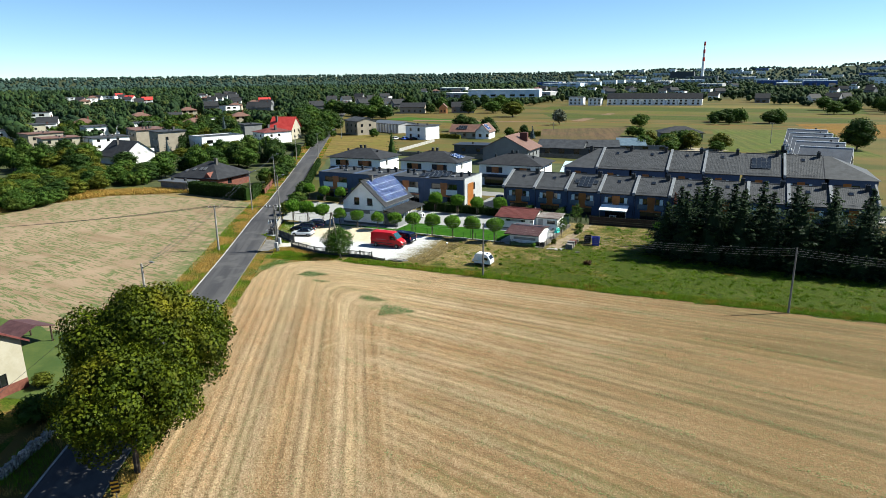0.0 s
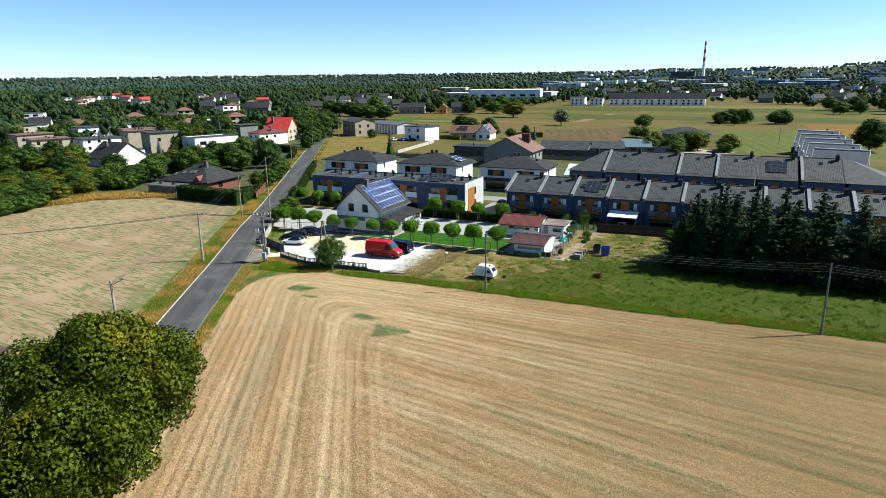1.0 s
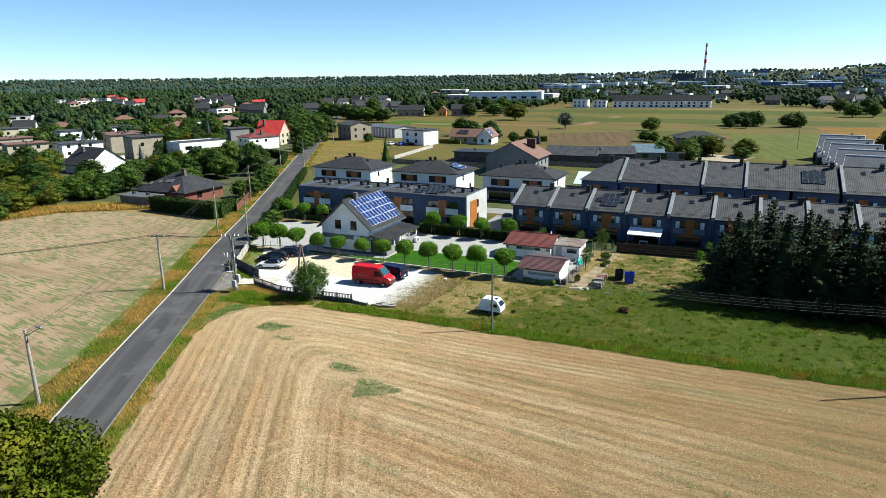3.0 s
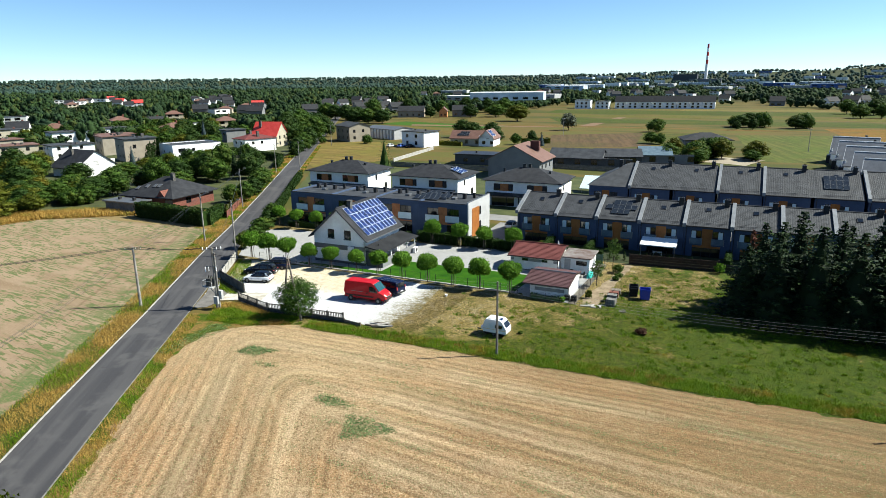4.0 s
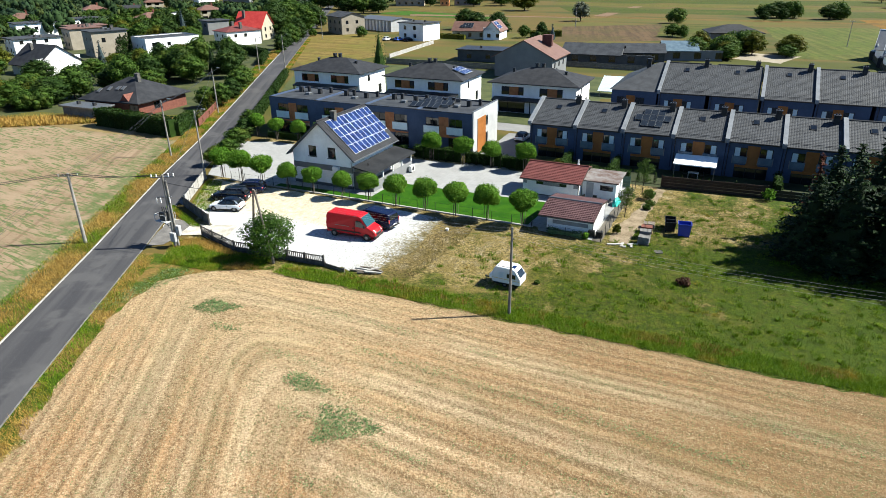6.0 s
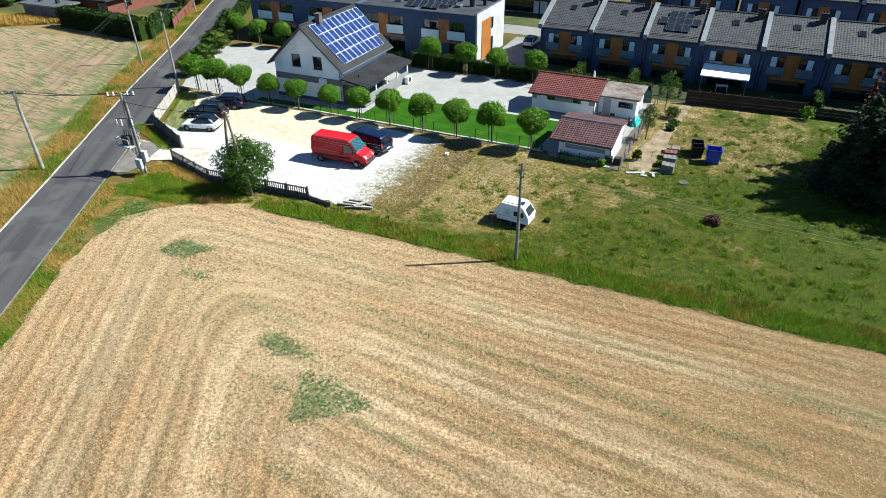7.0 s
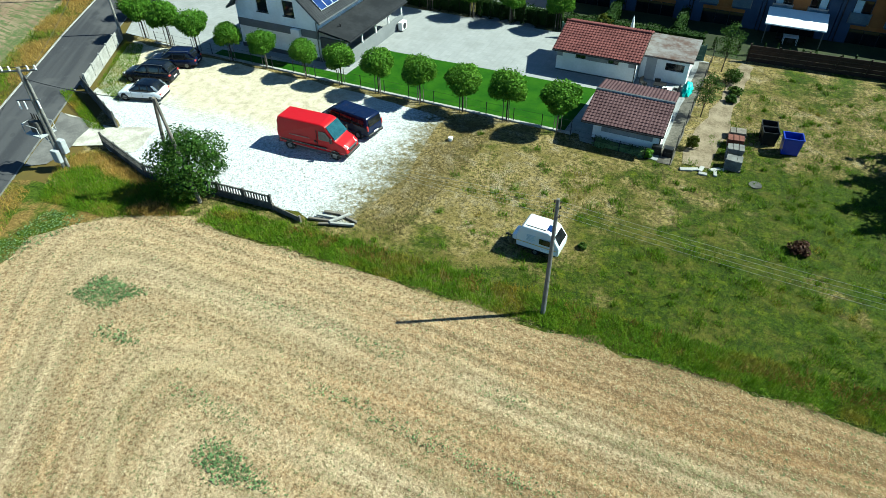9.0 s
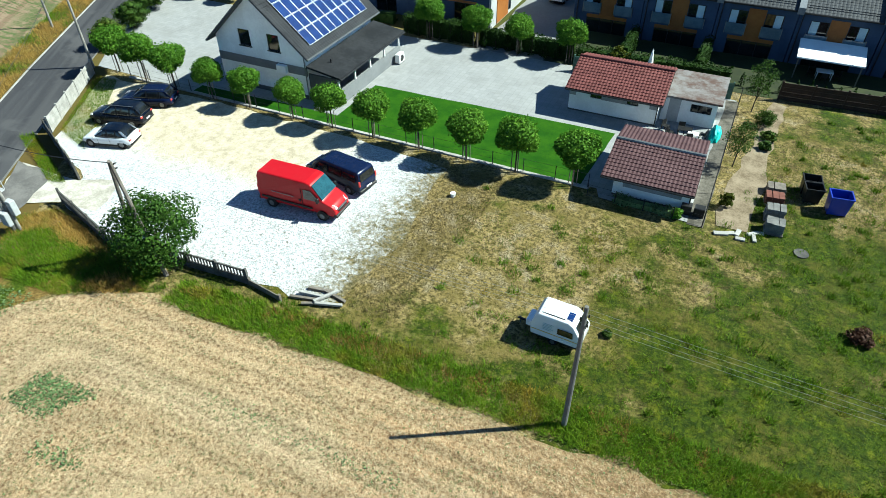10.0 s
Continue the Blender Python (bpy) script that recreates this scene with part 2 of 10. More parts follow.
def meadow_material():
    """Mown meadow: green to the east, burnt and yellow near the yard, with bare soil showing."""
    n = Nodes("meadow_grass")
    x, y, _ = n.xyz()
    big = n.noise(0.09, detail=4)
    mid = n.noise(0.45, detail=5, rough=0.7)
    fine = n.noise(3.2, detail=6, rough=0.75)
    tiny = n.noise(11.0, detail=3, rough=0.7)
    green = n.mix(n.step(fine, 0.38, 0.62), (0.013, 0.027, 0.0008), (0.046, 0.066, 0.002))
    green = n.mix(n.step(n.noise(1.1, detail=4, rough=0.7), 0.5, 0.68, 0.0, 0.7), green, (0.115, 0.124, 0.005))
    green = n.mix(n.step(n.noise(1.7, detail=4, rough=0.7), 0.36, 0.5, 0.7, 0.0), green, (0.009, 0.019, 0.001))
    dry = n.mix(n.step(fine, 0.40, 0.60), (0.060, 0.046, 0.012), (0.260, 0.192, 0.078))
    soil = n.mix(n.step(tiny, 0.42, 0.58), (0.075, 0.055, 0.030), (0.34, 0.285, 0.19))
    green = n.mix(n.math("MULTIPLY", n.step(x, -30.0, -6.0, 0.0, 0.65), n.step(fine, 0.34, 0.62, 1.0, 0.55)), green, (0.026, 0.056, 0.001))
    # dryness falls with the distance from the yard and rises on the plot behind
    west = n.step(x, -43.0, -17.0, 0.72, 0.16)
    north = n.math("MULTIPLY", n.step(y, 101.0, 108.0, 0.0, 0.30), n.step(x, -8.0, -14.0))
    edge = n.step(y, 84.5, 90.0, -0.22, 0.0)
    dryness = n.math("ADD", n.math("ADD", west, north), edge)
    dryness = n.math("ADD", dryness, n.math("MULTIPLY", n.math("SUBTRACT", big, 0.5), 1.1))
    dryness = n.math("ADD", dryness, n.math("MULTIPLY", n.math("SUBTRACT", mid, 0.5), 1.5))
    col = n.mix(n.step(dryness, 0.30, 0.62), green, dry)
    bare = n.math("MULTIPLY", n.step(dryness, 0.55, 0.8), n.step(n.noise(0.9, detail=5), 0.48, 0.62))
    col = n.mix(n.math("MULTIPLY", bare, 0.7), col, soil)
    col = n.mix(n.step(tiny, 0.55, 0.75, 0.0, 0.3), col, (0.17, 0.16, 0.03))
    col = n.mix(n.step(tiny, 0.33, 0.46, 0.5, 0.0), col, (0.016, 0.018, 0.002))
    clump, chaff = n.noise(5.0, detail=2, rough=0.6), n.noise(7.5, detail=2, rough=0.6)
    col = n.mix(n.step(clump, 0.33, 0.44, 0.75, 0.0), col, n.mix(n.step(dryness, 0.3, 0.6), (0.008, 0.017, 0.001), (0.026, 0.022, 0.006)))
    col = n.mix(n.math("MULTIPLY", n.step(chaff, 0.56, 0.66), n.math("MULTIPLY", n.step(n.noise(0.6, detail=3), 0.38, 0.62, 0.15, 0.75), n.step(dryness, 0.25, 0.8, 0.5, 1.0))), col, n.mix(n.step(dryness, 0.3, 0.7), (0.135, 0.145, 0.010), (0.32, 0.255, 0.15)))
    olive = n.math("MULTIPLY", n.step(n.noise(0.32, detail=5, rough=0.7), 0.46, 0.62), n.step(x, -6.0, -26.0, 0.15, 0.65))
    col = n.mix(n.math("MULTIPLY", olive, n.step(fine, 0.36, 0.6, 0.3, 1.0)), col, (0.098, 0.078, 0.016))
    hollow = n.math("MULTIPLY", n.step(n.noise(1.3, detail=5, rough=0.75), 0.37, 0.50, 1.0, 0.0), n.step(x, -40.0, -26.0, 0.08, 0.6))
    col = n.mix(hollow, col, n.mix(n.step(dryness, 0.2, 0.5), (0.010, 0.017, 0.001), (0.038, 0.026, 0.009)))
    n.bump(n.math("ADD", n.math("MULTIPLY", fine, 1.0), n.math("MULTIPLY", tiny, 0.5)), 0.7, 0.08)
    return n.done(col, 0.95, 0.0, 0.15)


def yard_material():
    """Pale crushed stone, sandy towards the hedge, thinning out into grass at its eastern rim."""
    n = Nodes("crushed_stone")
    x, y, _ = n.xyz()
    stones = n.cells(9.0, out="Color")
    fine = n.noise(14.0, detail=4, rough=0.7)
    mid = n.noise(0.35, detail=4)
    stone = n.mix(n.step(n.math("ADD", fine, n.math("MULTIPLY", stones, 0.3)), 0.4, 0.85), (0.20, 0.20, 0.20), (0.56, 0.565, 0.57))
    sand = n.mix(n.step(n.math("ADD", n.math("MULTIPLY", fine, 0.5), n.math("MULTIPLY", n.noise(1.3, detail=5, rough=0.7), 0.5)), 0.36, 0.62), (0.28, 0.235, 0.165), (0.52, 0.455, 0.34))
    s = n.step(n.math("ADD", y, n.math("MULTIPLY", mid, 5.0)), 94.0, 98.0)
    s = n.math("MULTIPLY", s, n.step(x, -52.0, -58.0))
    col = n.mix(s, stone, sand)
    tuft = n.step(n.noise(1.6, detail=5, rough=0.7), 0.56, 0.66)
    rim = n.step(n.math("ADD", x, n.math("MULTIPLY", n.noise(0.5, detail=6, rough=0.7), 7.0)), -47.2, -43.8)
    west = n.step(n.math("ADD", x, n.math("MULTIPLY", n.noise(0.5, detail=5), 5.0)), -65.0, -70.0, 0.0, 0.6)
    fac = n.math("MAXIMUM", n.math("MULTIPLY", tuft, 0.25), n.math("MAXIMUM", rim, n.math("MULTIPLY", west, tuft)))
    fac = n.math("MAXIMUM", n.math("MULTIPLY", fac, n.step(n.noise(2.4, detail=6, rough=0.75), 0.36, 0.6)), n.step(n.math("ADD", x, n.math("MULTIPLY", n.math("SUBTRACT", n.noise(0.7, detail=6, rough=0.75), 0.5), 9.0)), -48.2, -46.0))
    col = n.mix(fac, col, n.mix(n.step(n.noise(5.0, detail=5, rough=0.8), 0.40, 0.6), (0.055, 0.05, 0.018), (0.19, 0.15, 0.07)))
    spots = n.math("MULTIPLY", n.step(n.noise(4.6, detail=3, rough=0.65), 0.58, 0.68), n.step(n.math("ADD", x, n.math("MULTIPLY", mid, 10.0)), -62.0, -48.0, 0.1, 0.9))
    col = n.mix(n.math("MULTIPLY", spots, n.step(y, 98.0, 92.0, 0.35, 1.0)), col, (0.115, 0.11, 0.075))
    n.bump(n.math("ADD", fine, n.math("MULTIPLY", n.cells(9.0), n.math("SUBTRACT", 0.8, n.math("MULTIPLY", s, 0.75)))), 0.5, 0.05)
    return n.done(col, 0.95, 0.0, 0.2)


def far_ground_material():
    """The plain towards the horizon: strips of dry grass, green meadow and ploughed land."""
    n = Nodes("open_land")
    x, y, _ = n.xyz()
    u = n.math("ADD", n.math("MULTIPLY", x, 0.03), n.math("MULTIPLY", y, -0.004))
    strips = n.noise(1.0, n.vec(n.math("MULTIPLY", u, 0.35), n.math("MULTIPLY", n.math("ADD", y, n.math("MULTIPLY", x, 0.12)), 0.035)), 2.0, 0.5)
    mid = n.noise(0.05, detail=5)
    fine = n.noise(0.6, detail=6, rough=0.7)
    col = n.mix(n.step(strips, 0.38, 0.52), (0.042, 0.050, 0.007), (0.098, 0.068, 0.017))
    col = n.mix(n.step(strips, 0.56, 0.62), col, (0.082, 0.076, 0.014))
    col = n.mix(n.step(mid, 0.4, 0.7, 0.0, 0.5), col, (0.066, 0.070, 0.014))
    col = n.mix(n.step(fine, 0.3, 0.7, 0.35, 0.0), col, (0.04884, 0.04151, 0.01954))
    far = n.math("SQRT", n.math("ADD", n.math("POWER", n.math("ADD", x, 40.0), 2.0), n.math("POWER", n.math("SUBTRACT", y, 120.0), 2.0)))
    col = n.mix(n.step(n.math("ADD", far, n.math("MULTIPLY", mid, 200.0)), 760.0, 900.0), col, n.mix(fine, (0.01954, 0.02686, 0.008791), (0.04396, 0.04884, 0.01709)))
    n.bump(fine, 0.4, 0.1)
    return n.done(col, 0.95, 0.0, 0.15)


M_FIELD, M_CROP, M_MEADOW, M_YARD, M_LAND = field_material(), crop_field_material(), meadow_material(), yard_material(), far_ground_material()


def asphalt_material():
    """Old asphalt: bleached lanes, darker patches, dust and fine grit."""
    n = Nodes("asphalt")
    x, y, _ = n.xyz()
    across = n.math("ADD", n.math("MULTIPLY", x, 0.853), n.math("MULTIPLY", y, 0.522))
    along = n.math("MULTIPLY", n.math("SUBTRACT", n.math("MULTIPLY", y, 0.853), n.math("MULTIPLY", x, 0.522)), 0.05)
    lane = n.noise(0.8, n.vec(across, along), 2.0)
    big, grit = n.noise(0.16, detail=4, rough=0.6), n.noise(11.0, detail=4, rough=0.75)
    col = n.mix(n.step(lane, 0.38, 0.62), (0.034, 0.0335, 0.037), (0.054, 0.0525, 0.055))
    col = n.mix(n.step(big, 0.52, 0.62, 0.0, 0.7), col, (0.070, 0.068, 0.069))
    col = n.mix(n.step(n.noise(0.5, detail=1.0), 0.66, 0.69, 0.0, 0.4), col, (0.026, 0.026, 0.028))
    col = n.mix(n.step(grit, 0.55, 0.72, 0.0, 0.4), col, (0.105, 0.10, 0.095))
    n.bump(grit, 0.35, 0.01)
    return n.done(col, 0.85, 0.0, 0.25)


M_ASPHALT = asphalt_material()
M_KERB = surface("pale_concrete", (0.222, 0.2109, 0.1961), (0.3552, 0.3441, 0.3219), 1.5, 0.85, 0.3)
M_CONC = surface("grey_concrete", (0.09768, 0.09524, 0.09035), (0.1661, 0.1612, 0.1514), 1.2, 0.9, 0.3)
M_CONCD = surface("weathered_concrete", (0.045, 0.043, 0.040), (0.105, 0.099, 0.091), 1.5, 0.9, 0.35)


def paving_material():
    """Square concrete slabs in a running grid with dusty joints."""
    n = Nodes("paving_blocks")
    x, y, _ = n.xyz()
    gx = n.math("ABSOLUTE", n.math("SUBTRACT", n.math("FRACT", n.math("MULTIPLY", x, 2.0)), 0.5))
    gy = n.math("ABSOLUTE", n.math("SUBTRACT", n.math("FRACT", n.math("MULTIPLY", y, 2.0)), 0.5))
    joint = n.step(n.math("MAXIMUM", gx, gy), 0.44, 0.49)
    cell = n.noise(1.0, n.vec(n.math("MULTIPLY", n.math("FLOOR", n.math("MULTIPLY", x, 2.0)), 7.31), n.math("MULTIPLY", n.math("FLOOR", n.math("MULTIPLY", y, 2.0)), 5.17)))
    stain, fine = n.noise(0.28, detail=5, rough=0.65), n.noise(9.0, detail=4)
    col = n.mix(n.step(cell, 0.3, 0.7), (0.2198, 0.2198, 0.2198), (0.2686, 0.2686, 0.2656))
    col = n.mix(n.step(stain, 0.42, 0.7, 0.0, 0.5), col, (0.177, 0.174, 0.1679))
    col = n.mix(n.step(fine, 0.4, 0.7, 0.0, 0.3), col, (0.3053, 0.3022, 0.2961))
    col = n.mix(n.math("MULTIPLY", joint, 0.3), col, (0.116, 0.1099, 0.1007))
    n.bump(n.math("SUBTRACT", fine, joint), 0.3, 0.01)
    return n.done(col, 0.88, 0.0, 0.3)


M_PAVE = paving_material()


def verge_material():
    """Rough roadside grass: green tussocks, orange seed heads and bare straw."""
    n = Nodes("dry_verge")
    fine = n.noise(6.0, detail=5, rough=0.75)
    green = n.mix(n.step(fine, 0.35, 0.65), (0.018, 0.036, 0.002), (0.062, 0.088, 0.008))
    gold = n.mix(n.step(fine, 0.35, 0.65), (0.075, 0.046, 0.012), (0.20, 0.135, 0.042))
    col = n.mix(n.step(n.noise(0.28, detail=5, rough=0.65), 0.44, 0.56), gold, green)
    n.bump(fine, 0.6, 0.06)
    return n.done(col, 0.95, 0.0, 0.1)


M_VERGE = verge_material()
M_LAWN = surface("lawn", (0.011, 0.052, 0.0008), (0.026, 0.082, 0.002), 0.7, 0.9, 0.5, 12, spec=0.1)
M_SAND = surface("sandy_path", (0.125, 0.095, 0.060), (0.245, 0.195, 0.135), 0.9, 0.95, 0.4, spec=0.1)
M_WHITE = surface("white_render", (0.68, 0.68, 0.67), (0.80, 0.80, 0.79), 0.6, 0.85, 0.12)
M_CREAM = surface("cream_render", (0.3028, 0.2735, 0.2051), (0.3516, 0.3223, 0.254), 0.6, 0.85, 0.12)
M_GREYW = surface("grey_render", (0.1319, 0.1368, 0.1416), (0.1661, 0.1709, 0.1758), 0.5, 0.85, 0.12)
M_DGREY = surface("dark_grey_render", (0.05372, 0.05861, 0.06349), (0.07814, 0.08303, 0.08791), 0.5, 0.85, 0.12)
M_BLUEG = surface("blue_grey_render", (0.034, 0.053, 0.098), (0.050, 0.074, 0.130), 0.4, 0.85, 0.12)
M_BEIGE = surface("beige_render", (0.2247, 0.1954, 0.1514), (0.2833, 0.2491, 0.2002), 0.4, 0.85, 0.15)
M_ORANGE = surface("orange_wood_panel", (0.254, 0.08303, 0.01221), (0.3223, 0.1221, 0.02442), 1.2, 0.6, 0.2, 6, vary=0.25)
M_TILE = surface("dark_roof_tile", (0.013, 0.014, 0.017), (0.029, 0.030, 0.034), 0.8, 0.75, 0.2, 14, spec=0.2)
M_TILEB = surface("blue_grey_roof_tile", (0.024, 0.026, 0.030), (0.046, 0.049, 0.055), 0.8, 0.7, 0.2, 14, spec=0.3)
M_REDT = surface("dark_red_roof_tile", (0.085, 0.024, 0.022), (0.135, 0.042, 0.038), 1.0, 0.7, 0.2, 9, spec=0.2)
M_WINET = surface("wine_red_roof_tile", (0.048, 0.022, 0.024), (0.082, 0.042, 0.044), 1.0, 0.7, 0.2, 9, spec=0.2)
M_REDR = surface("bright_red_roof", (0.38, 0.030, 0.026), (0.48, 0.055, 0.045), 0.8, 0.6, 0.2)
M_BROWNT = surface("red_brown_roof", (0.09768, 0.04884, 0.03663), (0.1416, 0.07814, 0.06105), 0.6, 0.65, 0.2)
M_FELT = surface("roofing_felt", (0.026, 0.029, 0.035), (0.050, 0.054, 0.062), 0.5, 0.9, 0.25, spec=0.12)
M_SLATE = surface("slate_grey_felt", (0.016, 0.017, 0.019), (0.030, 0.031, 0.034), 0.5, 0.9, 0.25, spec=0.1)
M_RUSTY = surface("worn_roof_sheet", (0.07814, 0.04396, 0.03175), (0.1856, 0.1758, 0.1709), 0.7, 0.7, 0.3, 5)
M_METAL = surface("grey_metal", (0.1465, 0.1514, 0.1563), (0.2051, 0.21, 0.2149), 2.0, 0.45, 0.1, metallic=0.7)
M_DMETAL = surface("dark_metal", (0.01221, 0.01221, 0.01368), (0.02442, 0.02442, 0.02686), 2.0, 0.45, 0.1)
M_BRICK = surface("red_brick", (0.09768, 0.03175, 0.02198), (0.1563, 0.05861, 0.04151), 3.0, 0.85, 0.3)
M_WOODD = surface("dark_brown_wood", (0.02198, 0.01221, 0.008791), (0.04151, 0.02442, 0.01709), 2.0, 0.7, 0.3)
M_WOOD = surface("weathered_wood", (0.09768, 0.08303, 0.06838), (0.1758, 0.1514, 0.127), 3.0, 0.8, 0.3)
M_BARK = surface("bark", (0.02686, 0.02051, 0.01563), (0.06838, 0.05372, 0.04151), 4.0, 0.95, 0.6)
M_RUBBER = surface("tyre_rubber", (0.005861, 0.005861, 0.005861), (0.01221, 0.01221, 0.01221), 5.0, 0.8, 0.1)
M_WPLAST = surface("white_plastic", (0.70, 0.70, 0.70), (0.80, 0.80, 0.80), 2.0, 0.4, 0.05)
M_BALC = surface("milky_glass_panel", (0.42, 0.53, 0.58), (0.52, 0.63, 0.68), 0.8, 0.15, 0.0)
M_BALG = surface("tinted_glass_panel", (0.075, 0.11, 0.14), (0.12, 0.165, 0.20), 0.8, 0.1, 0.0)
M_CANVAS = surface("white_canvas", (0.74, 0.74, 0.73), (0.82, 0.82, 0.81), 1.0, 0.8, 0.1)


def glass_material():
    n = Nodes("window_glass")
    return n.done(n.mix(n.step(n.noise(0.8), 0.4, 0.7), (0.004884, 0.005861, 0.006838), (0.01368, 0.01563, 0.01758)), 0.06, 0.0, 0.7)


def solar_material():
    n = Nodes("solar_cells")
    return n.done(n.mix(n.step(n.noise(1.2, detail=3), 0.3, 0.7), (0.008791, 0.02442, 0.1074), (0.01465, 0.04151, 0.1612)), 0.22, 0.3, 0.8)


M_GLASS, M_SOLAR = glass_material(), solar_material()
# sky reflection painted in as the windscreen's blue-green base colour
M_SCREEN = surface("sky_tinted_windscreen", (0.010, 0.040, 0.050), (0.022, 0.075, 0.090), 1.5, 0.1, 0.0, spec=0.7)
M_SOLARD = surface("dark_solar_cells", (0.009768, 0.01221, 0.01709), (0.01954, 0.02442, 0.03175), 1.0, 0.2, 0.0)
M_RED = glossy("red_van_paint", (0.34, 0.003, 0.008), 0.4, coat=0.0, spec=0.25)
M_NAVY = glossy("navy_paint", (0.004, 0.009, 0.034), 0.2, coat=0.0, spec=0.2)
M_BLACKP = glossy("black_paint", (0.002, 0.004, 0.010), 0.2, coat=0.0, spec=0.2)
M_WHITEP = glossy("white_paint", (0.66, 0.68, 0.70), 0.25)
M_BLUEPL = glossy("blue_plastic", (0.012, 0.035, 0.30), 0.4, coat=0.1)
M_BLACKPL = surface("black_plastic", (0.005861, 0.005861, 0.006349), (0.01465, 0.01465, 0.01465), 2.0, 0.5, 0.1)
L_WALNUT = foliage("walnut_leaves", (0.014, 0.028, 0.0015), (0.105, 0.132, 0.006), (0.138, 0.130, 0.008))
L_BALL = foliage("catalpa_leaves", (0.036, 0.106, 0.006), (0.162, 0.305, 0.030))
L_DARK = foliage("dark_leaves", (0.012, 0.031, 0.006), (0.042, 0.080, 0.014), (0.062, 0.086, 0.014))
L_MID = foliage("mid_green_leaves", (0.020, 0.050, 0.007), (0.074, 0.128, 0.018), (0.095, 0.122, 0.018))
L_OLIVE = foliage("olive_leaves", (0.036, 0.050, 0.004), (0.115, 0.126, 0.014), (0.152, 0.122, 0.016))
L_SPRUCE = foliage("spruce_needles", (0.005, 0.013, 0.005), (0.018, 0.036, 0.011))
L_SHOOT = foliage("spruce_shoots", (0.018, 0.042, 0.011), (0.048, 0.084, 0.020))
L_BLUESP = foliage("blue_spruce_needles", (0.03042, 0.04867, 0.05171), (0.06084, 0.08518, 0.09126))
L_THUJA = foliage("thuja_leaves", (0.01095, 0.02738, 0.004867), (0.03042, 0.06084, 0.009126))
L_RED = foliage("red_brown_leaves", (0.04259, 0.01217, 0.008518), (0.09734, 0.03042, 0.01825))
L_BRUSH = foliage("withered_leaves", (0.030, 0.014, 0.009), (0.085, 0.042, 0.026))
L_SILVER = foliage("silver_leaves", (0.07909, 0.09126, 0.06084), (0.146, 0.1582, 0.1156))
L_GRASS = foliage("grass_blades", (0.026, 0.056, 0.0008), (0.105, 0.132, 0.003), (0.15, 0.13, 0.010))
L_DRYGR = foliage("dry_grass_blades", (0.26, 0.155, 0.035), (0.46, 0.30, 0.08), (0.15, 0.17, 0.025))
L_RUSTGR = foliage("rusty_grass_blades", (0.13, 0.066, 0.018), (0.30, 0.17, 0.045), (0.10, 0.13, 0.02))
L_LUSH = foliage("lush_grass_blades", (0.040, 0.090, 0.003), (0.165, 0.245, 0.012))
L_WEED = foliage("weed_leaves", (0.050, 0.095, 0.034), (0.23, 0.31, 0.13))


def forest_material(name, shades, stand):
    """Crowns of a mixed wood: every few metres another tree, every few hundred another stand."""
    n = Nodes(name)
    own = n.noise(0.11, detail=1.0)
    col = n.mix(n.step(own, 0.40, 0.5), shades[0], shades[1])
    col = n.mix(n.step(n.noise(0.13, n.vec(*n.xyz()), 1.0), 0.56, 0.64), col, shades[2])
    col = n.mix(n.math("MULTIPLY", n.step(n.noise(stand), 0.48, 0.62), 0.6), col, shades[3])
    col = n.mix(n.math("MULTIPLY", n.island(), 0.45), col, (0.00888, 0.01776, 0.00444))
    return n.done(col, 0.8, 0.0, 0.1)


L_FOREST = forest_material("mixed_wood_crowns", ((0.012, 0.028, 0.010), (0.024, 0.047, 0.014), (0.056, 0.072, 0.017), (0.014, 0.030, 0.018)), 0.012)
# distance haze is painted in: paler, bluer and more even crown colours
L_HAZE = forest_material("haze_tinted_crowns", ((0.026, 0.050, 0.042), (0.032, 0.058, 0.047), (0.040, 0.064, 0.046), (0.027, 0.050, 0.048)), 0.004)

# ---------------------------------------------------------------- mesh helpers
def part(name, bm, material, parent, label=""):
    """Links a bmesh (or a finished mesh) as one mesh object under a thing, a part or nothing."""
    if isinstance(bm, bpy.types.Mesh):
        me = bm
    else:
        me = bpy.data.meshes.new(name)
        bm.normal_update()
        bm.to_mesh(me)
        bm.free()
    if material is not None and not me.materials:
        me.materials.append(material)
    ob = new(name, me)
    ob.parent = parent
    return tagged(ob, label)


def empty(name, m, label, category, group="", kind=""):
    ob = new(name)
    ob.empty_display_size = 0.3
    ob.matrix_basis = m
    return tagged(ob, label, category, group, kind)


def at(x, y, z=0.0, rz=0.0):
    return pose(x, y, z, 0, 0, rz)


def box(bm, x0, x1, y0, y1, z0, z1, m=None, bevel=0.0):
    vs = [bm.verts.new((x, y, z)) for x in (x0, x1) for y in (y0, y1) for z in (z0, z1)]
    fs = [bm.faces.new([vs[i] for i in f]) for f in ((0, 1, 3, 2), (4, 6, 7, 5), (0, 4, 5, 1), (2, 3, 7, 6), (0, 2, 6, 4), (1, 5, 7, 3))]
    if bevel:
        edges = list({e for f in fs for e in f.edges})
        r = bmesh.ops.bevel(bm, geom=edges, offset=bevel, segments=1, affect="EDGES", profile=0.5)
        vs = list({v for f in r["faces"] for v in f.verts} | {v for v in vs if v.is_valid})
    if m is not None:
        for v in vs:
            v.co = m @ v.co
    return bm


def bx(*a, **k):
    return box(bmesh.new(), *a, **k)


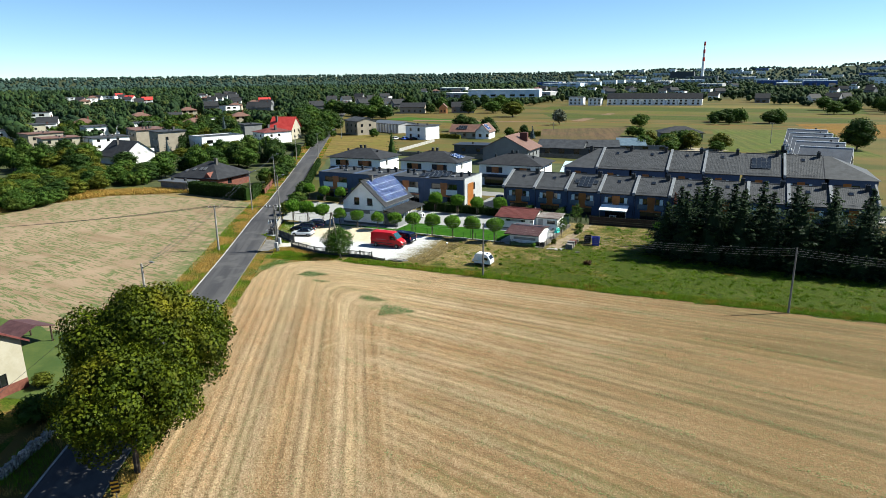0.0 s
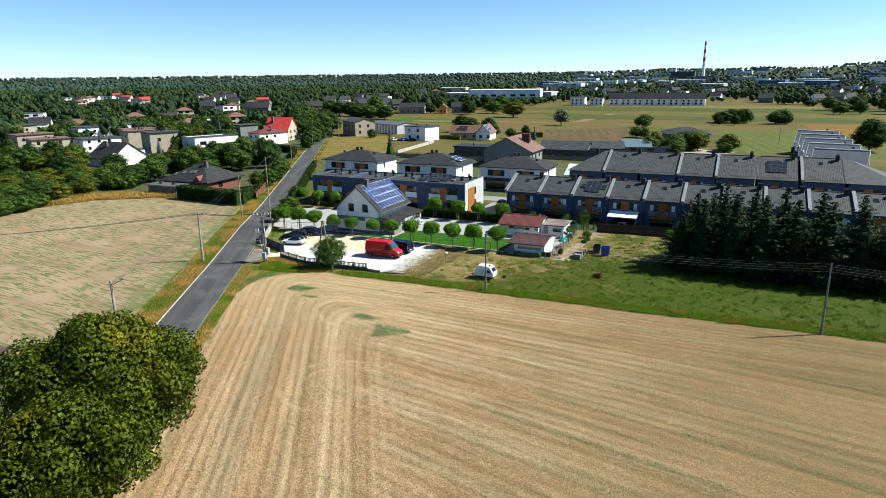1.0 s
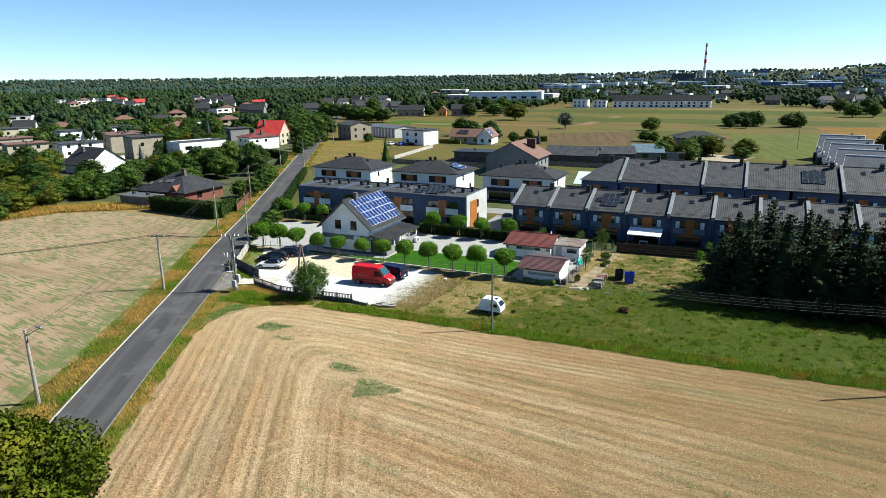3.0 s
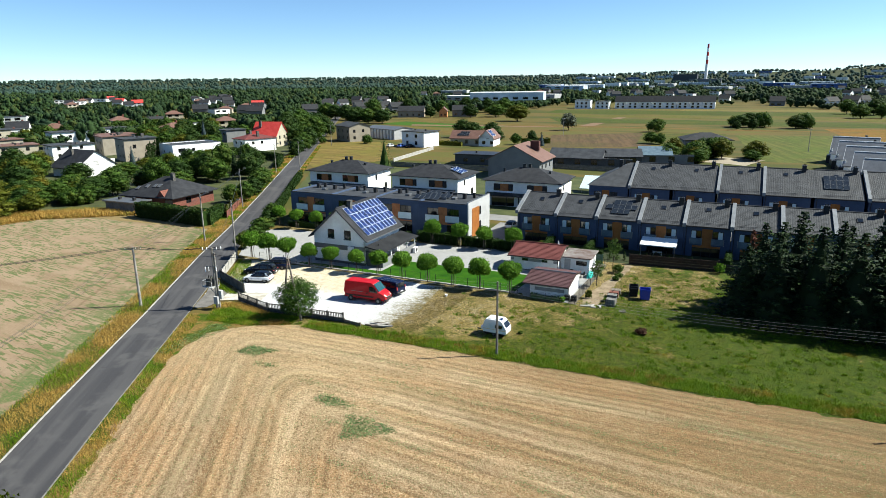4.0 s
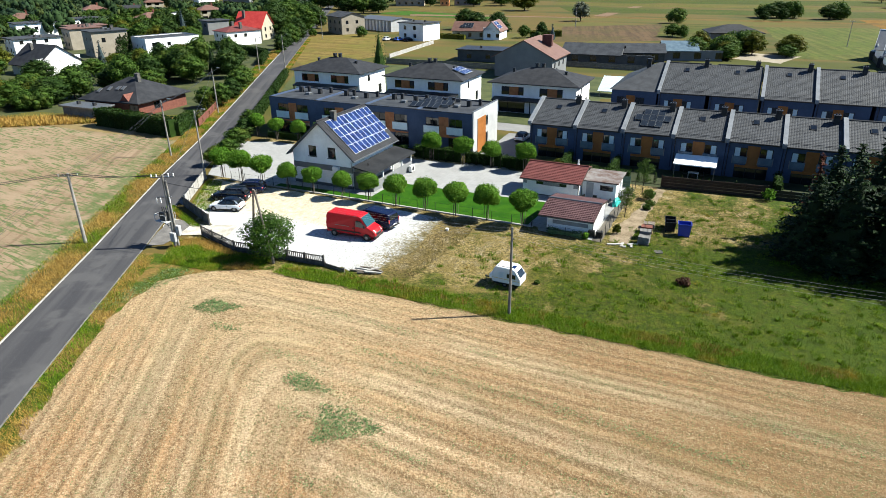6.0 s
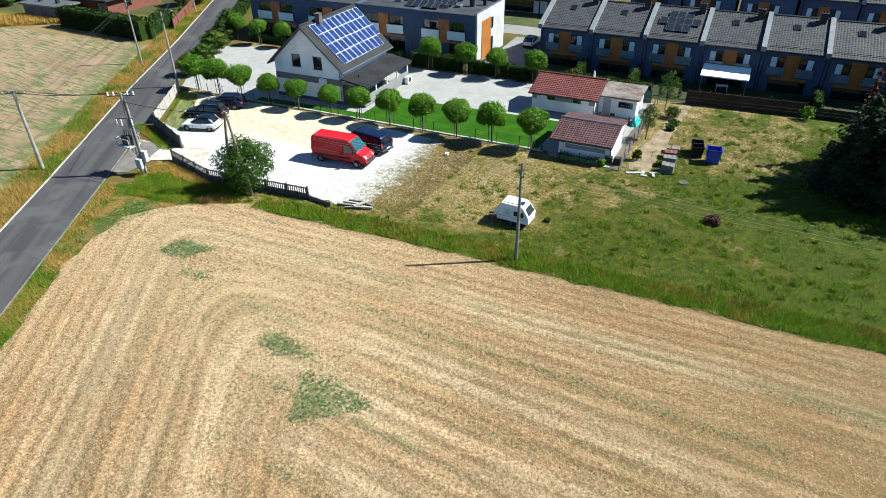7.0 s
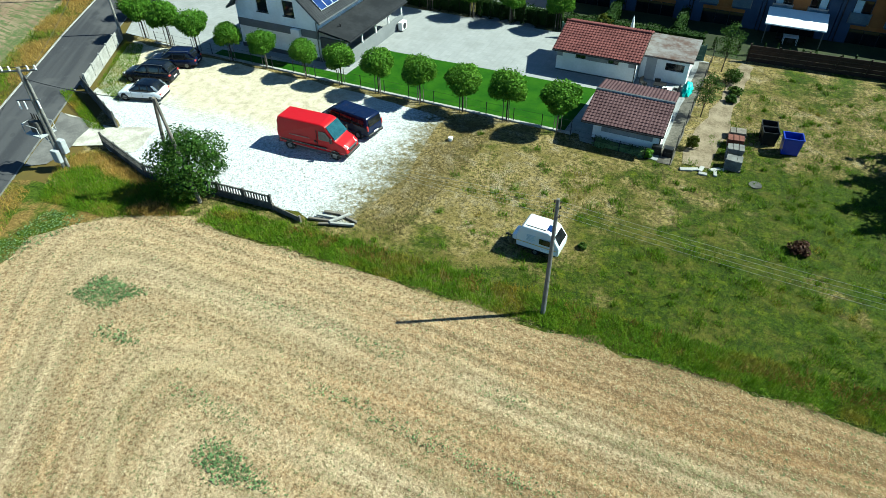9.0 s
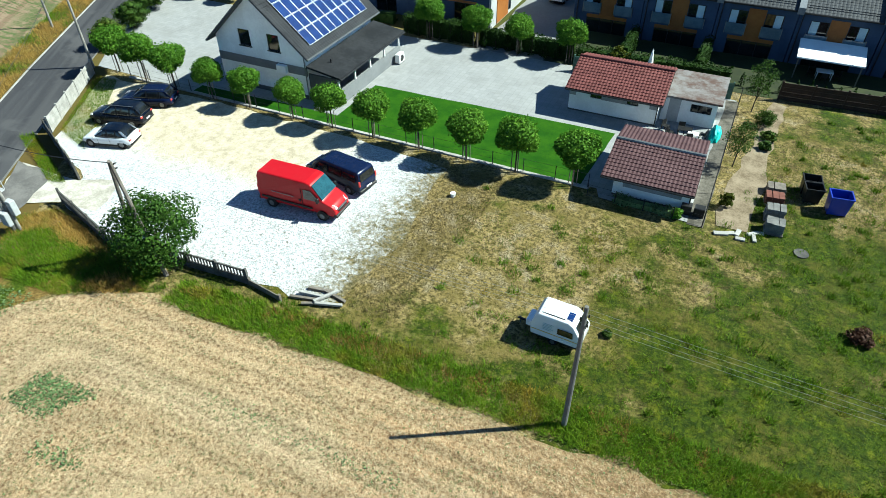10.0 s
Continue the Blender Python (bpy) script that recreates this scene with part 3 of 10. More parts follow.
def tube(bm, p0, p1, r0, r1=None, seg=8, caps=True):
    p0, p1 = Vector(p0), Vector(p1)
    r1 = r0 if r1 is None else r1
    w = (p1 - p0).normalized()
    u = w.orthogonal().normalized()
    v = w.cross(u)
    rings = []
    for p, r in ((p0, r0), (p1, r1)):
        rings.append([bm.verts.new(p + (u * math.cos(a) + v * math.sin(a)) * r) for a in (2 * math.pi * k / seg for k in range(seg))])
    for k in range(seg):
        bm.faces.new((rings[0][k], rings[0][(k + 1) % seg], rings[1][(k + 1) % seg], rings[1][k]))
    if caps:
        bm.faces.new(rings[0][::-1])
        bm.faces.new(rings[1])
    return bm


def tb(*a, **k):
    return tube(bmesh.new(), *a, **k)


def prism(bm, pts, vec):
    """A solid between the polygon pts and the same polygon moved by vec."""
    a = [bm.verts.new(p) for p in pts]
    b = [bm.verts.new(Vector(p) + Vector(vec)) for p in pts]
    n = len(pts)
    bm.faces.new(a[::-1])
    bm.faces.new(b)
    for k in range(n):
        bm.faces.new((a[k], a[(k + 1) % n], b[(k + 1) % n], b[k]))
    bmesh.ops.recalc_face_normals(bm, faces=bm.faces[:])
    return bm


def pr(pts, vec):
    return prism(bmesh.new(), pts, vec)


def loft(bm, rings, closed=True):
    """Skin through rings of equally many points; ends capped."""
    vs = [[bm.verts.new(p) for p in ring] for ring in rings]
    n = len(vs[0])
    for a, b in zip(vs, vs[1:]):
        for k in range(n if closed else n - 1):
            bm.faces.new((a[k], a[(k + 1) % n], b[(k + 1) % n], b[k]))
    bm.faces.new(vs[0][::-1])
    bm.faces.new(vs[-1])
    bmesh.ops.recalc_face_normals(bm, faces=bm.faces[:])
    return bm


def mesh_from(name, V, F):
    """A mesh from arrays of points and of triangles or quads."""
    V, F = np.asarray(V, dtype=np.float32), np.asarray(F, dtype=np.int32)
    me = bpy.data.meshes.new(name)
    me.vertices.add(len(V))
    me.vertices.foreach_set("co", V.ravel())
    me.loops.add(F.size)
    me.loops.foreach_set("vertex_index", F.ravel())
    me.polygons.add(len(F))
    me.polygons.foreach_set("loop_start", np.arange(0, F.size, F.shape[1], dtype=np.int32))
    me.update(calc_edges=True)
    return me


def patch(name, pts, z, material, label, jitter=0.25, step=1.2, category="ground", kind="structure"):
    """A flat piece of ground with a slightly uneven rim."""
    ring = []
    for a, b in zip(pts, pts[1:] + pts[:1]):
        a, b = Vector((*a, 0)), Vector((*b, 0))
        k = max(1, int((b - a).length / step))
        ring += [a.lerp(b, i / k) for i in range(k)]
    bm = bmesh.new()
    vs = []
    for p in ring:
        q = p + jitter * Vector((noise.noise(p * 0.6), noise.noise(p * 0.6 + Vector((9, 4, 0))), 0)) + jitter * 0.6 * Vector((noise.noise(p * 2.3), noise.noise(p * 2.3 + Vector((9, 4, 0))), 0))
        vs.append(bm.verts.new((q.x, q.y, z)))
    f = bm.faces.new(vs)
    f.normal_update()
    if f.normal.z < 0:
        f.normal_flip()
    bmesh.ops.triangulate(bm, faces=bm.faces[:])
    ob = part(name, bm, material, None)
    return tagged(ob, label, category, kind=kind)


def inside(pts, x, y):
    """Which of the points x, y lie in the polygon."""
    hit = np.zeros(len(x), bool)
    for (x0, y0), (x1, y1) in zip(pts, pts[1:] + pts[:1]):
        if y0 != y1:
            hit ^= ((y0 > y) != (y1 > y)) & (x < (x1 - x0) * (y - y0) / (y1 - y0) + x0)
    return hit


def leaf_quads(points, normals, size, rng, aspect=0.7, loose=0.55):
    """One bent leaf clump (a quad) for every point, turned about the outward normal."""
    n = len(points)
    nrm = normals + rng.normal(0, loose, (n, 3))
    nrm /= np.linalg.norm(nrm, axis=1)[:, None] + 1e-9
    u = np.cross(nrm, rng.normal(0, 1, (n, 3)))
    u /= np.linalg.norm(u, axis=1)[:, None] + 1e-9
    v = np.cross(nrm, u)
    s = (size * rng.uniform(0.6, 1.35, n))[:, None]
    bend = nrm * s * 0.25
    V = np.stack([points - u * s * 0.5 - bend, points - v * s * 0.5 * aspect, points + u * s * 0.5 - bend, points + v * s * 0.5 * aspect + bend * 0.5], 1).reshape(-1, 3)
    return V, np.arange(4 * n).reshape(-1, 4)


def crown_points(lobes, n, rng, hollow=0.55):
    """Points and outward normals in a crown made of ellipsoid lobes (cx, cy, cz, rx, ry, rz)."""
    lobes = np.asarray(lobes, float)
    w = (lobes[:, 3] * lobes[:, 4] + lobes[:, 3] * lobes[:, 5] + lobes[:, 4] * lobes[:, 5])
    k = rng.choice(len(lobes), n, p=w / w.sum())
    d = rng.normal(0, 1, (n, 3))
    d /= np.linalg.norm(d, axis=1)[:, None]
    r = (hollow + (1 - hollow) * rng.uniform(0, 1, n) ** 0.6) * (1 + 0.1 * rng.normal(0, 1, n))
    p = lobes[k, :3] + d * lobes[k, 3:] * r[:, None]
    return p, d / lobes[k, 3:] * lobes[k, 3:].mean(1)[:, None]


def crown_lobes(width, height, base, count, rng, squash=1.0, size=(0.15, 0.24)):
    """Lobes that fill a broad crown of that width between base and height, with an uneven outline."""
    out = [(0, 0, (base + height) / 2, width * 0.34, width * 0.34, (height - base) * 0.42)]
    for i in range(count):
        a = 2 * math.pi * (i * 0.618 + rng.uniform(-0.05, 0.05))
        t = (i + 0.5) / count
        z = base + (height - base) * (0.18 + 0.70 * t)
        rr = width * 0.5 * math.sqrt(max(0.05, 1 - (2 * t - 0.85) ** 2)) * rng.uniform(0.55, 0.75 + (0.15 if size[0] < 0.12 else 0.0))
        s = width * rng.uniform(*size)
        out.append((rr * math.cos(a), rr * math.sin(a), z, s, s, s * squash * rng.uniform(0.7, 0.95)))
    return out
L_RIM = foliage("lush_grass_blades", (0.048, 0.115, 0.003), (0.17, 0.235, 0.010), (0.26, 0.16, 0.022))

L_BURNT = foliage("burnt_grass_blades", (0.07, 0.052, 0.018), (0.26, 0.205, 0.095), (0.07, 0.08, 0.015))

# ---------------------------------------------------------------- the land
def land_height(x, y):
    r, az = math.hypot(x + 40, y - 120), math.degrees(math.atan2(x + 40, y - 120))

    def ease(v, a, b):
        v = min(1, max(0, (v - a) / (b - a)))
        return v * v * (3 - 2 * v)
    z = -3 * ease(r, 650, 3200)
    z += ease(r, 2400, 4300) * 40 * (1 - 0.5 * ease(az, -5, 9))
    z += ease(r, 2600, 4300) * 26 * ease(az, -18, 6) * (0.75 + 0.25 * math.sin(az * 0.8)) + ease(r, 3600, 4600) * 34 * ease(az, 2, 9)
    return z


def build_land():
    radii = [0, 80, 160, 260, 380, 500, 650, 800, 1000, 1250, 1550, 1900, 2300, 2750, 3200, 3600, 4000, 4350, 4700]
    seg = 120
    bm = bmesh.new()
    rings = []
    for r in radii[1:]:
        rings.append([])
        for k in range(seg):
            a = 2 * math.pi * k / seg
            x, y = -40 + r * math.sin(a), 120 + r * math.cos(a)
            rings[-1].append(bm.verts.new((x, y, land_height(x, y))))
    c = bm.verts.new((-40, 120, 0))
    for k in range(seg):
        bm.faces.new((c, rings[0][(k + 1) % seg], rings[0][k]))
        for a, b in zip(rings, rings[1:]):
            bm.faces.new((a[k], a[(k + 1) % seg], b[(k + 1) % seg], b[k]))
    ob = part("ground", bm, M_LAND, None)
    tagged(ob, "open plain of dry grass and farm strips reaching the horizon", "ground", kind="structure")


build_land()

ROAD = [(-4.0, -35.0), (-41.3, 24.3), (-62.7, 59.2), (-74.6, 79.2), (-88.8, 102.2), (-99.3, 120.5), (-116.4, 148.5), (-146.0, 196.5), (-182.5, 256.0), (-230.0, 335.0), (-330.0, 500.0)]


def road_at(offset):
    """The road's line moved sideways; positive is towards the east."""
    out = []
    for i, p in enumerate(ROAD):
        a, b = ROAD[max(0, i - 1)], ROAD[min(len(ROAD) - 1, i + 1)]
        d = Vector((b[0] - a[0], b[1] - a[1])).normalized()
        out.append((p[0] + d.y * offset, p[1] - d.x * offset))
    return out


def strip(name, o0, o1, z, material, label, height=0.0, jitter=0.0, category="road"):
    a, b = road_at(o0), road_at(o1)
    if height:
        bm = bmesh.new()
        n = len(a)
        low = [[bm.verts.new((*p, 0.0)) for p in line] for line in (a, b)]
        top = [[bm.verts.new((*p, height)) for p in line] for line in (a, b)]
        for i in range(n - 1):
            for q in ((top[0], top[1]), (low[0], top[0]), (top[1], low[1])):
                bm.faces.new((q[0][i], q[1][i], q[1][i + 1], q[0][i + 1]))
        bmesh.ops.recalc_face_normals(bm, faces=bm.faces[:])
        return tagged(part(name, bm, material, None), label, category, kind="structure")
    return patch(name, a + b[::-1], z, material, label, jitter, 2.0, category)


FIELD = [(-1.0, -40), (-36.2, 24.8), (-57.2, 58.5), (-63.2, 69.0), (-65.0, 75.5), (-62.5, 79.3), (-58.0, 81.9), (-54, 81.6), (-41.6, 82.2), (-32, 82.4), (-10, 82.9), (13, 84.0), (60, 86), (110, 88), (110, -40)]
CROP = [(-62, 42), (-78, 41), (-165, 15), (-185, 60), (-147, 84), (-149, 97), (-144.5, 109.6), (-136, 115), (-122, 116.6), (-104.5, 116.2), (-97.5, 105), (-81.5, 79.5), (-69.5, 59)]
patch("verge_west", [(-25, -10), (-60, 38), (-66, 42), (-104, 118), (-112, 140), (-150, 196), (-160, 200), (-120, 128), (-122, 116), (-80, 60), (-76, 40), (-40, -12)], 0.012, M_VERGE, "dry yellow grass verge beside the road", 0.4)
patch("meadow", [(-68.5, 77.5), (-62, 78.5), (-57, 81), (-32, 81.6), (13, 83.2), (110, 87), (110, 124), (-92, 124), (-85, 106), (-70, 84)], 0.02, M_MEADOW, "patchy meadow, green and burnt yellow", 0.3)
patch("verge_east", [(6, -35), (-36, 25.5), (-57, 58.8), (-63, 69.3), (-65, 75.8), (-62, 80), (-66, 81.5), (-72.5, 79.8), (-60.5, 60.2), (-39, 24.6), (0, -38)], 0.03, M_VERGE, "dry grass verge between the road and the field", 0.4)
patch("stubble_field", FIELD, 0.04, M_FIELD, "harvested stubble field with curved rows and straw", 0.8)
patch("crop_field", CROP, 0.035, M_CROP, "tilled soil field with broken green seedling rows", 0.4)
strip("road", -2.6, 2.6, 0.055, M_ASPHALT, "narrow grey asphalt road, patched and dusty")
strip("kerb_west", -2.75, -2.6, 0, M_KERB, "pale concrete kerb along the road", 0.12, category="kerb")
strip("kerb_east", 2.6, 2.70, 0, M_CONC, "low worn concrete kerb along the road", 0.075, category="kerb")
patch("yard", [(-77.4, 92.3), (-70.8, 89.0), (-69.6, 86.2), (-63, 84.6), (-58, 84.9), (-52, 85.2), (-46.8, 85.4), (-45.8, 92), (-46.5, 97), (-46.8, 101.2), (-56, 102.2), (-73, 102.4), (-83, 102.3)], 0.045, M_YARD, "yard of pale crushed stone and sand used for parking", 0.35)
patch("yard_entrance", [(-75.8, 86.4), (-73.6, 84.6), (-71.6, 85.2), (-69.3, 86.2), (-66.5, 86.4), (-67.5, 90), (-70.8, 88.6), (-73.6, 88.6), (-76.5, 88.6)], 0.06, surface("dusty_stone", (0.25, 0.225, 0.185), (0.48, 0.45, 0.39), 0.6, 0.95, 0.4, 14), "dusty pale entrance from the road", 0.3)
patch("entrance_apron", [(-77.1, 88.6), (-75.5, 86.0), (-72.7, 81.5), (-71.4, 82.4), (-71.7, 84.9), (-73.2, 88.4)], 0.066, surface("worn_apron", (0.085, 0.08, 0.075), (0.15, 0.14, 0.13), 0.8, 0.9, 0.35, 12), "worn grey apron between the road and the yard", 0.3)
patch("road_shoulder", [(-80.1, 93.1), (-78.7, 92.6), (-84.5, 102.5), (-85.7, 102.5)], 0.062, M_CONC, "narrow paved shoulder at the foot of the fence", 0.1)
patch("pavement", [(-96, 119.5), (-85.2, 103.6), (-73, 103.35), (-36, 103.3), (-35.6, 102.3), (-28.6, 101.9), (-28.4, 121.2), (-42.6, 122.3), (-88, 122.3)], 0.05, M_PAVE, "light grey concrete block driveway", 0.0)
patch("lawn", [(-73, 103.3), (-37.2, 103.3), (-36.6, 111.4), (-58.5, 111.0), (-58.6, 104.75), (-73, 104.5)], 0.065, M_LAWN, "bright green mown lawn beside the driveway", 0.08)
part("lawn_edging", bx(-80.5, -36.5, 102.95, 103.22, 0.0, 0.14), M_KERB, None)
tagged(bpy.data.objects["lawn_edging"], "pale concrete edging of the lawn", "edging", kind="structure")
patch("garden_strip", [(-29.55, 101.8), (-28.5, 101.8), (-28.2, 121.0), (-29.2, 121.0)], 0.056, surface("trodden_earth", (0.05, 0.045, 0.035), (0.13, 0.115, 0.095), 1.2, 0.95, 0.4, 7), "trodden earth with rubble beside the sheds", 0.15)
patch("garden_path", [(-27.9, 102.5), (-26.0, 102.8), (-25.2, 108), (-25.3, 113), (-24.4, 121.8), (-25.6, 122.2), (-26.5, 114), (-27.6, 108)], 0.05, M_SAND, "trodden sandy path along the garden", 0.4)
FAR_PATCHES = [
    ("ploughed_field", [(-98, 344), (-50, 374), (-45, 300), (-85, 283)], (0.072, 0.046, 0.030), (0.105, 0.066, 0.042), "brown ploughed field"),
    ("pasture", [(-5, 262), (-14, 368), (30, 375), (46, 262)], (0.062, 0.07, 0.018), (0.1, 0.098, 0.03), "green pasture with mown rows"),
    ("dry_meadow", [(-135, 196), (-126, 226), (-160, 285), (-194, 280), (-150, 208)], (0.115, 0.08, 0.026), (0.165, 0.118, 0.042), "dry yellow meadow"),
    ("rape_field", [(32, 372), (28, 420), (120, 430), (120, 340), (45, 338)], (0.135, 0.068, 0.014), (0.175, 0.092, 0.022), "ripe orange-brown crop field"),
    ("green_field", [(-230, 395), (-150, 372), (-140, 392), (-222, 420)], (0.03, 0.075, 0.006), (0.048, 0.1, 0.01), "bright green field"),
    ("earth_track", [(-205, 395), (-100, 405), (-92, 517), (-86, 517), (-92, 398), (-200, 385)], (0.105, 0.062, 0.032), (0.145, 0.088, 0.05), "bare earth track across the fields"),
    ("sand_drive", [(-22, 256), (-9, 250), (-3, 268), (-17, 272)], (0.2046, 0.1719, 0.1228), (0.2537, 0.221, 0.1719), "sandy access track"),
    ("hay_field", [(-60, 600), (110, 610), (110, 635), (-60, 628)], (0.125, 0.092, 0.034), (0.155, 0.115, 0.046), "pale yellow hay field"),
    ("back_lawn", [(-67, 178), (-40, 180), (-40, 205), (-70, 200)], (0.04092, 0.05729, 0.01228), (0.07366, 0.08184, 0.02455), "garden lawn behind the houses"),
    ("estate_lane", [(-66, 144.6), (66, 144.6), (66, 151), (-66, 151)], (0.1473, 0.1453, 0.1432), (0.1964, 0.1944, 0.1923), "grey block-paved lane between the terraces"),
    ("estate_drive", [(-53.4, 122), (-46, 122), (-46, 143), (-53.4, 143)], (0.1473, 0.1453, 0.1432), (0.1964, 0.1944, 0.1923), "grey block-paved drive"),
    # dark soil and grass, with the terrace's shade mixed into the colour
    ("terrace_garden", [(-46, 122.4), (24, 124.6), (24, 131.6), (-46, 131.6)], (0.012, 0.018, 0.005), (0.034, 0.042, 0.012), "dark garden soil before the terrace, shade put into its colour"),
    ("garden_lawn_west", [(-72, 28), (-52, 33), (-60, 44), (-84, 44)], (0.02864, 0.0532, 0.008184), (0.06138, 0.08184, 0.01637), "garden lawn beside the cream house"),
    ("garden_ground_west", [(-152, 122), (-113, 134), (-148, 192), (-178, 240), (-205, 285), (-420, 300), (-420, 110), (-165, 76)], (0.02046, 0.03069, 0.007366), (0.05729, 0.06138, 0.01841), "green gardens and rough grass between the western houses"),
    ("field_strip", [(-150, 400), (40, 395), (44, 402), (-150, 412)], (0.105, 0.064, 0.022), (0.14, 0.088, 0.032), "tawny strip of stubble"),
    ("field_strip", [(-120, 440), (60, 432), (62, 470), (-140, 486)], (0.036, 0.048, 0.008), (0.072, 0.075, 0.016), "green strip of meadow"),
    ("field_strip", [(-150, 505), (75, 490), (78, 515), (-150, 532)], (0.078, 0.068, 0.016), (0.115, 0.094, 0.026), "yellow-green strip of grass"),
    ("field_strip", [(-160, 545), (80, 530), (85, 590), (-165, 600)], (0.036, 0.048, 0.008), (0.072, 0.075, 0.016), "green strip of meadow"),
    ("field_strip", [(-215, 350), (-135, 335), (-128, 360), (-222, 388)], (0.09, 0.064, 0.02), (0.13, 0.092, 0.032), "dry strip of meadow"),
    ("field_strip", [(-52, 310), (-16, 308), (-18, 372), (-58, 378)], (0.05, 0.052, 0.012), (0.086, 0.08, 0.022), "rough grass strip"),
    ("field_strip", [(-235, 425), (-160, 408), (-150, 440), (-225, 455)], (0.09, 0.064, 0.02), (0.13, 0.092, 0.032), "dry strip of meadow"),
    ("villa_garden", [(-111, 150), (-45, 150), (-45, 208), (-117, 208), (-138, 197)], (0.02455, 0.03683, 0.008184), (0.06138, 0.06956, 0.02046), "garden grass round the villas"),
    ("hay_verge", [(-150, 80), (-158, 84), (-155, 112), (-138, 122), (-108, 121), (-108, 116), (-136, 115), (-145, 109), (-149, 97)], (0.13, 0.092, 0.034), (0.19, 0.14, 0.06), "tall dry grass along the field"),
]
def strip_field(name, c1, c2, turn):
    """Grass or soil combed in one direction, with blotches and darker tussocks."""
    n = Nodes(name)
    x, y, _ = n.xyz()
    v = n.math("ADD", n.math("MULTIPLY", x, math.cos(turn)), n.math("MULTIPLY", y, math.sin(turn)))
    u = n.math("SUBTRACT", n.math("MULTIPLY", y, math.cos(turn)), n.math("MULTIPLY", x, math.sin(turn)))
    comb = n.noise(0.5, n.vec(v, n.math("MULTIPLY", u, 0.04)), 3.0)
    blot, tuss = n.noise(0.045, detail=5, rough=0.65), n.noise(0.35, detail=5, rough=0.75)
    mean = tuple(0.5 * (a + b) for a, b in zip(c1, c2))
    col = n.mix(n.step(comb, 0.40, 0.60), c1, c2)
    col = n.mix(n.step(blot, 0.42, 0.62, 0.0, 0.6), col, (mean[0] * 0.75, mean[1] * 1.05, mean[2] * 0.6))
    col = n.mix(n.step(tuss, 0.36, 0.50, 0.65, 0.0), col, tuple(q * 0.45 for q in mean))
    col = n.mix(n.step(tuss, 0.58, 0.70, 0.0, 0.4), col, (mean[0] * 1.5, mean[1] * 1.35, mean[2] * 1.3))
    n.bump(tuss, 0.5, 0.1)
    return n.done(col, 0.95, 0.0, 0.12)


for i, (nm, pts, c1, c2, lab) in enumerate(FAR_PATCHES):
    if nm in ("ploughed_field", "pasture", "dry_meadow", "rape_field", "field_strip", "hay_field", "green_field"):
        c1, c2 = ((a * 0.88, b * 0.90, c * 0.75) for a, b, c in (c1, c2))
        patch(nm, pts, 0.0215 + 0.0015 * i, strip_field(nm + "_soil", c1, c2, 0.25 if nm in ("pasture", "ploughed_field") else 1.5), lab, 0.9, 3.0)
        continue
    patch(nm, pts, 0.0215 + 0.0015 * i if nm != "garden_ground_west" else 0.016, surface(nm + "_soil", c1, c2, 0.25, 0.95, 0.5, 14), lab, 0.6, 3.0)

# ---------------------------------------------------------------- building parts
def side_matrix(w, d, side):
    """Where a wall of a w x d building starts, with x along the wall and y inwards."""
    return {"f": at(-w / 2, -d / 2), "r": at(w / 2, -d / 2, 0, 90), "b": at(w / 2, d / 2, 0, 180), "l": at(-w / 2, d / 2, 0, -90)}[side]


def wall_with_holes(bm, length, height, holes, m, thick=0.3, cut0=0.0, cut1=0.0):
    """A wall of boxes round rectangular openings (u, z, width, height)."""
    us = sorted({round(cut0, 3), round(length - cut1, 3)} | {round(h[0], 3) for h in holes} | {round(h[0] + h[2], 3) for h in holes})
    zs = sorted({0.0, round(height, 3)} | {round(h[1], 3) for h in holes} | {round(h[1] + h[3], 3) for h in holes})
    solid = {}
    for i in range(len(us) - 1):
        for j in range(len(zs) - 1):
            u, z = (us[i] + us[i + 1]) / 2, (zs[j] + zs[j + 1]) / 2
            solid[i, j] = not any(h[0] < u < h[0] + h[2] and h[1] < z < h[1] + h[3] for h in holes)
    verts, faces = {}, []

    def v(i, j, back):
        if (i, j, back) not in verts:
            verts[i, j, back] = bm.verts.new(m @ Vector((us[i], thick if back else 0.0, zs[j])))
        return verts[i, j, back]
    for (i, j), full in solid.items():
        if not full:
            continue
        faces.append(bm.faces.new((v(i, j, 0), v(i + 1, j, 0), v(i + 1, j + 1, 0), v(i, j + 1, 0))))
        faces.append(bm.faces.new((v(i, j + 1, 1), v(i + 1, j + 1, 1), v(i + 1, j, 1), v(i, j, 1))))
        for di, dj, a, b in ((-1, 0, (i, j + 1), (i, j)), (1, 0, (i + 1, j), (i + 1, j + 1)), (0, -1, (i, j), (i + 1, j)), (0, 1, (i + 1, j + 1), (i, j + 1))):
            if not solid.get((i + di, j + dj), False):
                faces.append(bm.faces.new((v(*b, 0), v(*a, 0), v(*a, 1), v(*b, 1))))
    bmesh.ops.recalc_face_normals(bm, faces=faces)


WINDOW_MESHES = {}


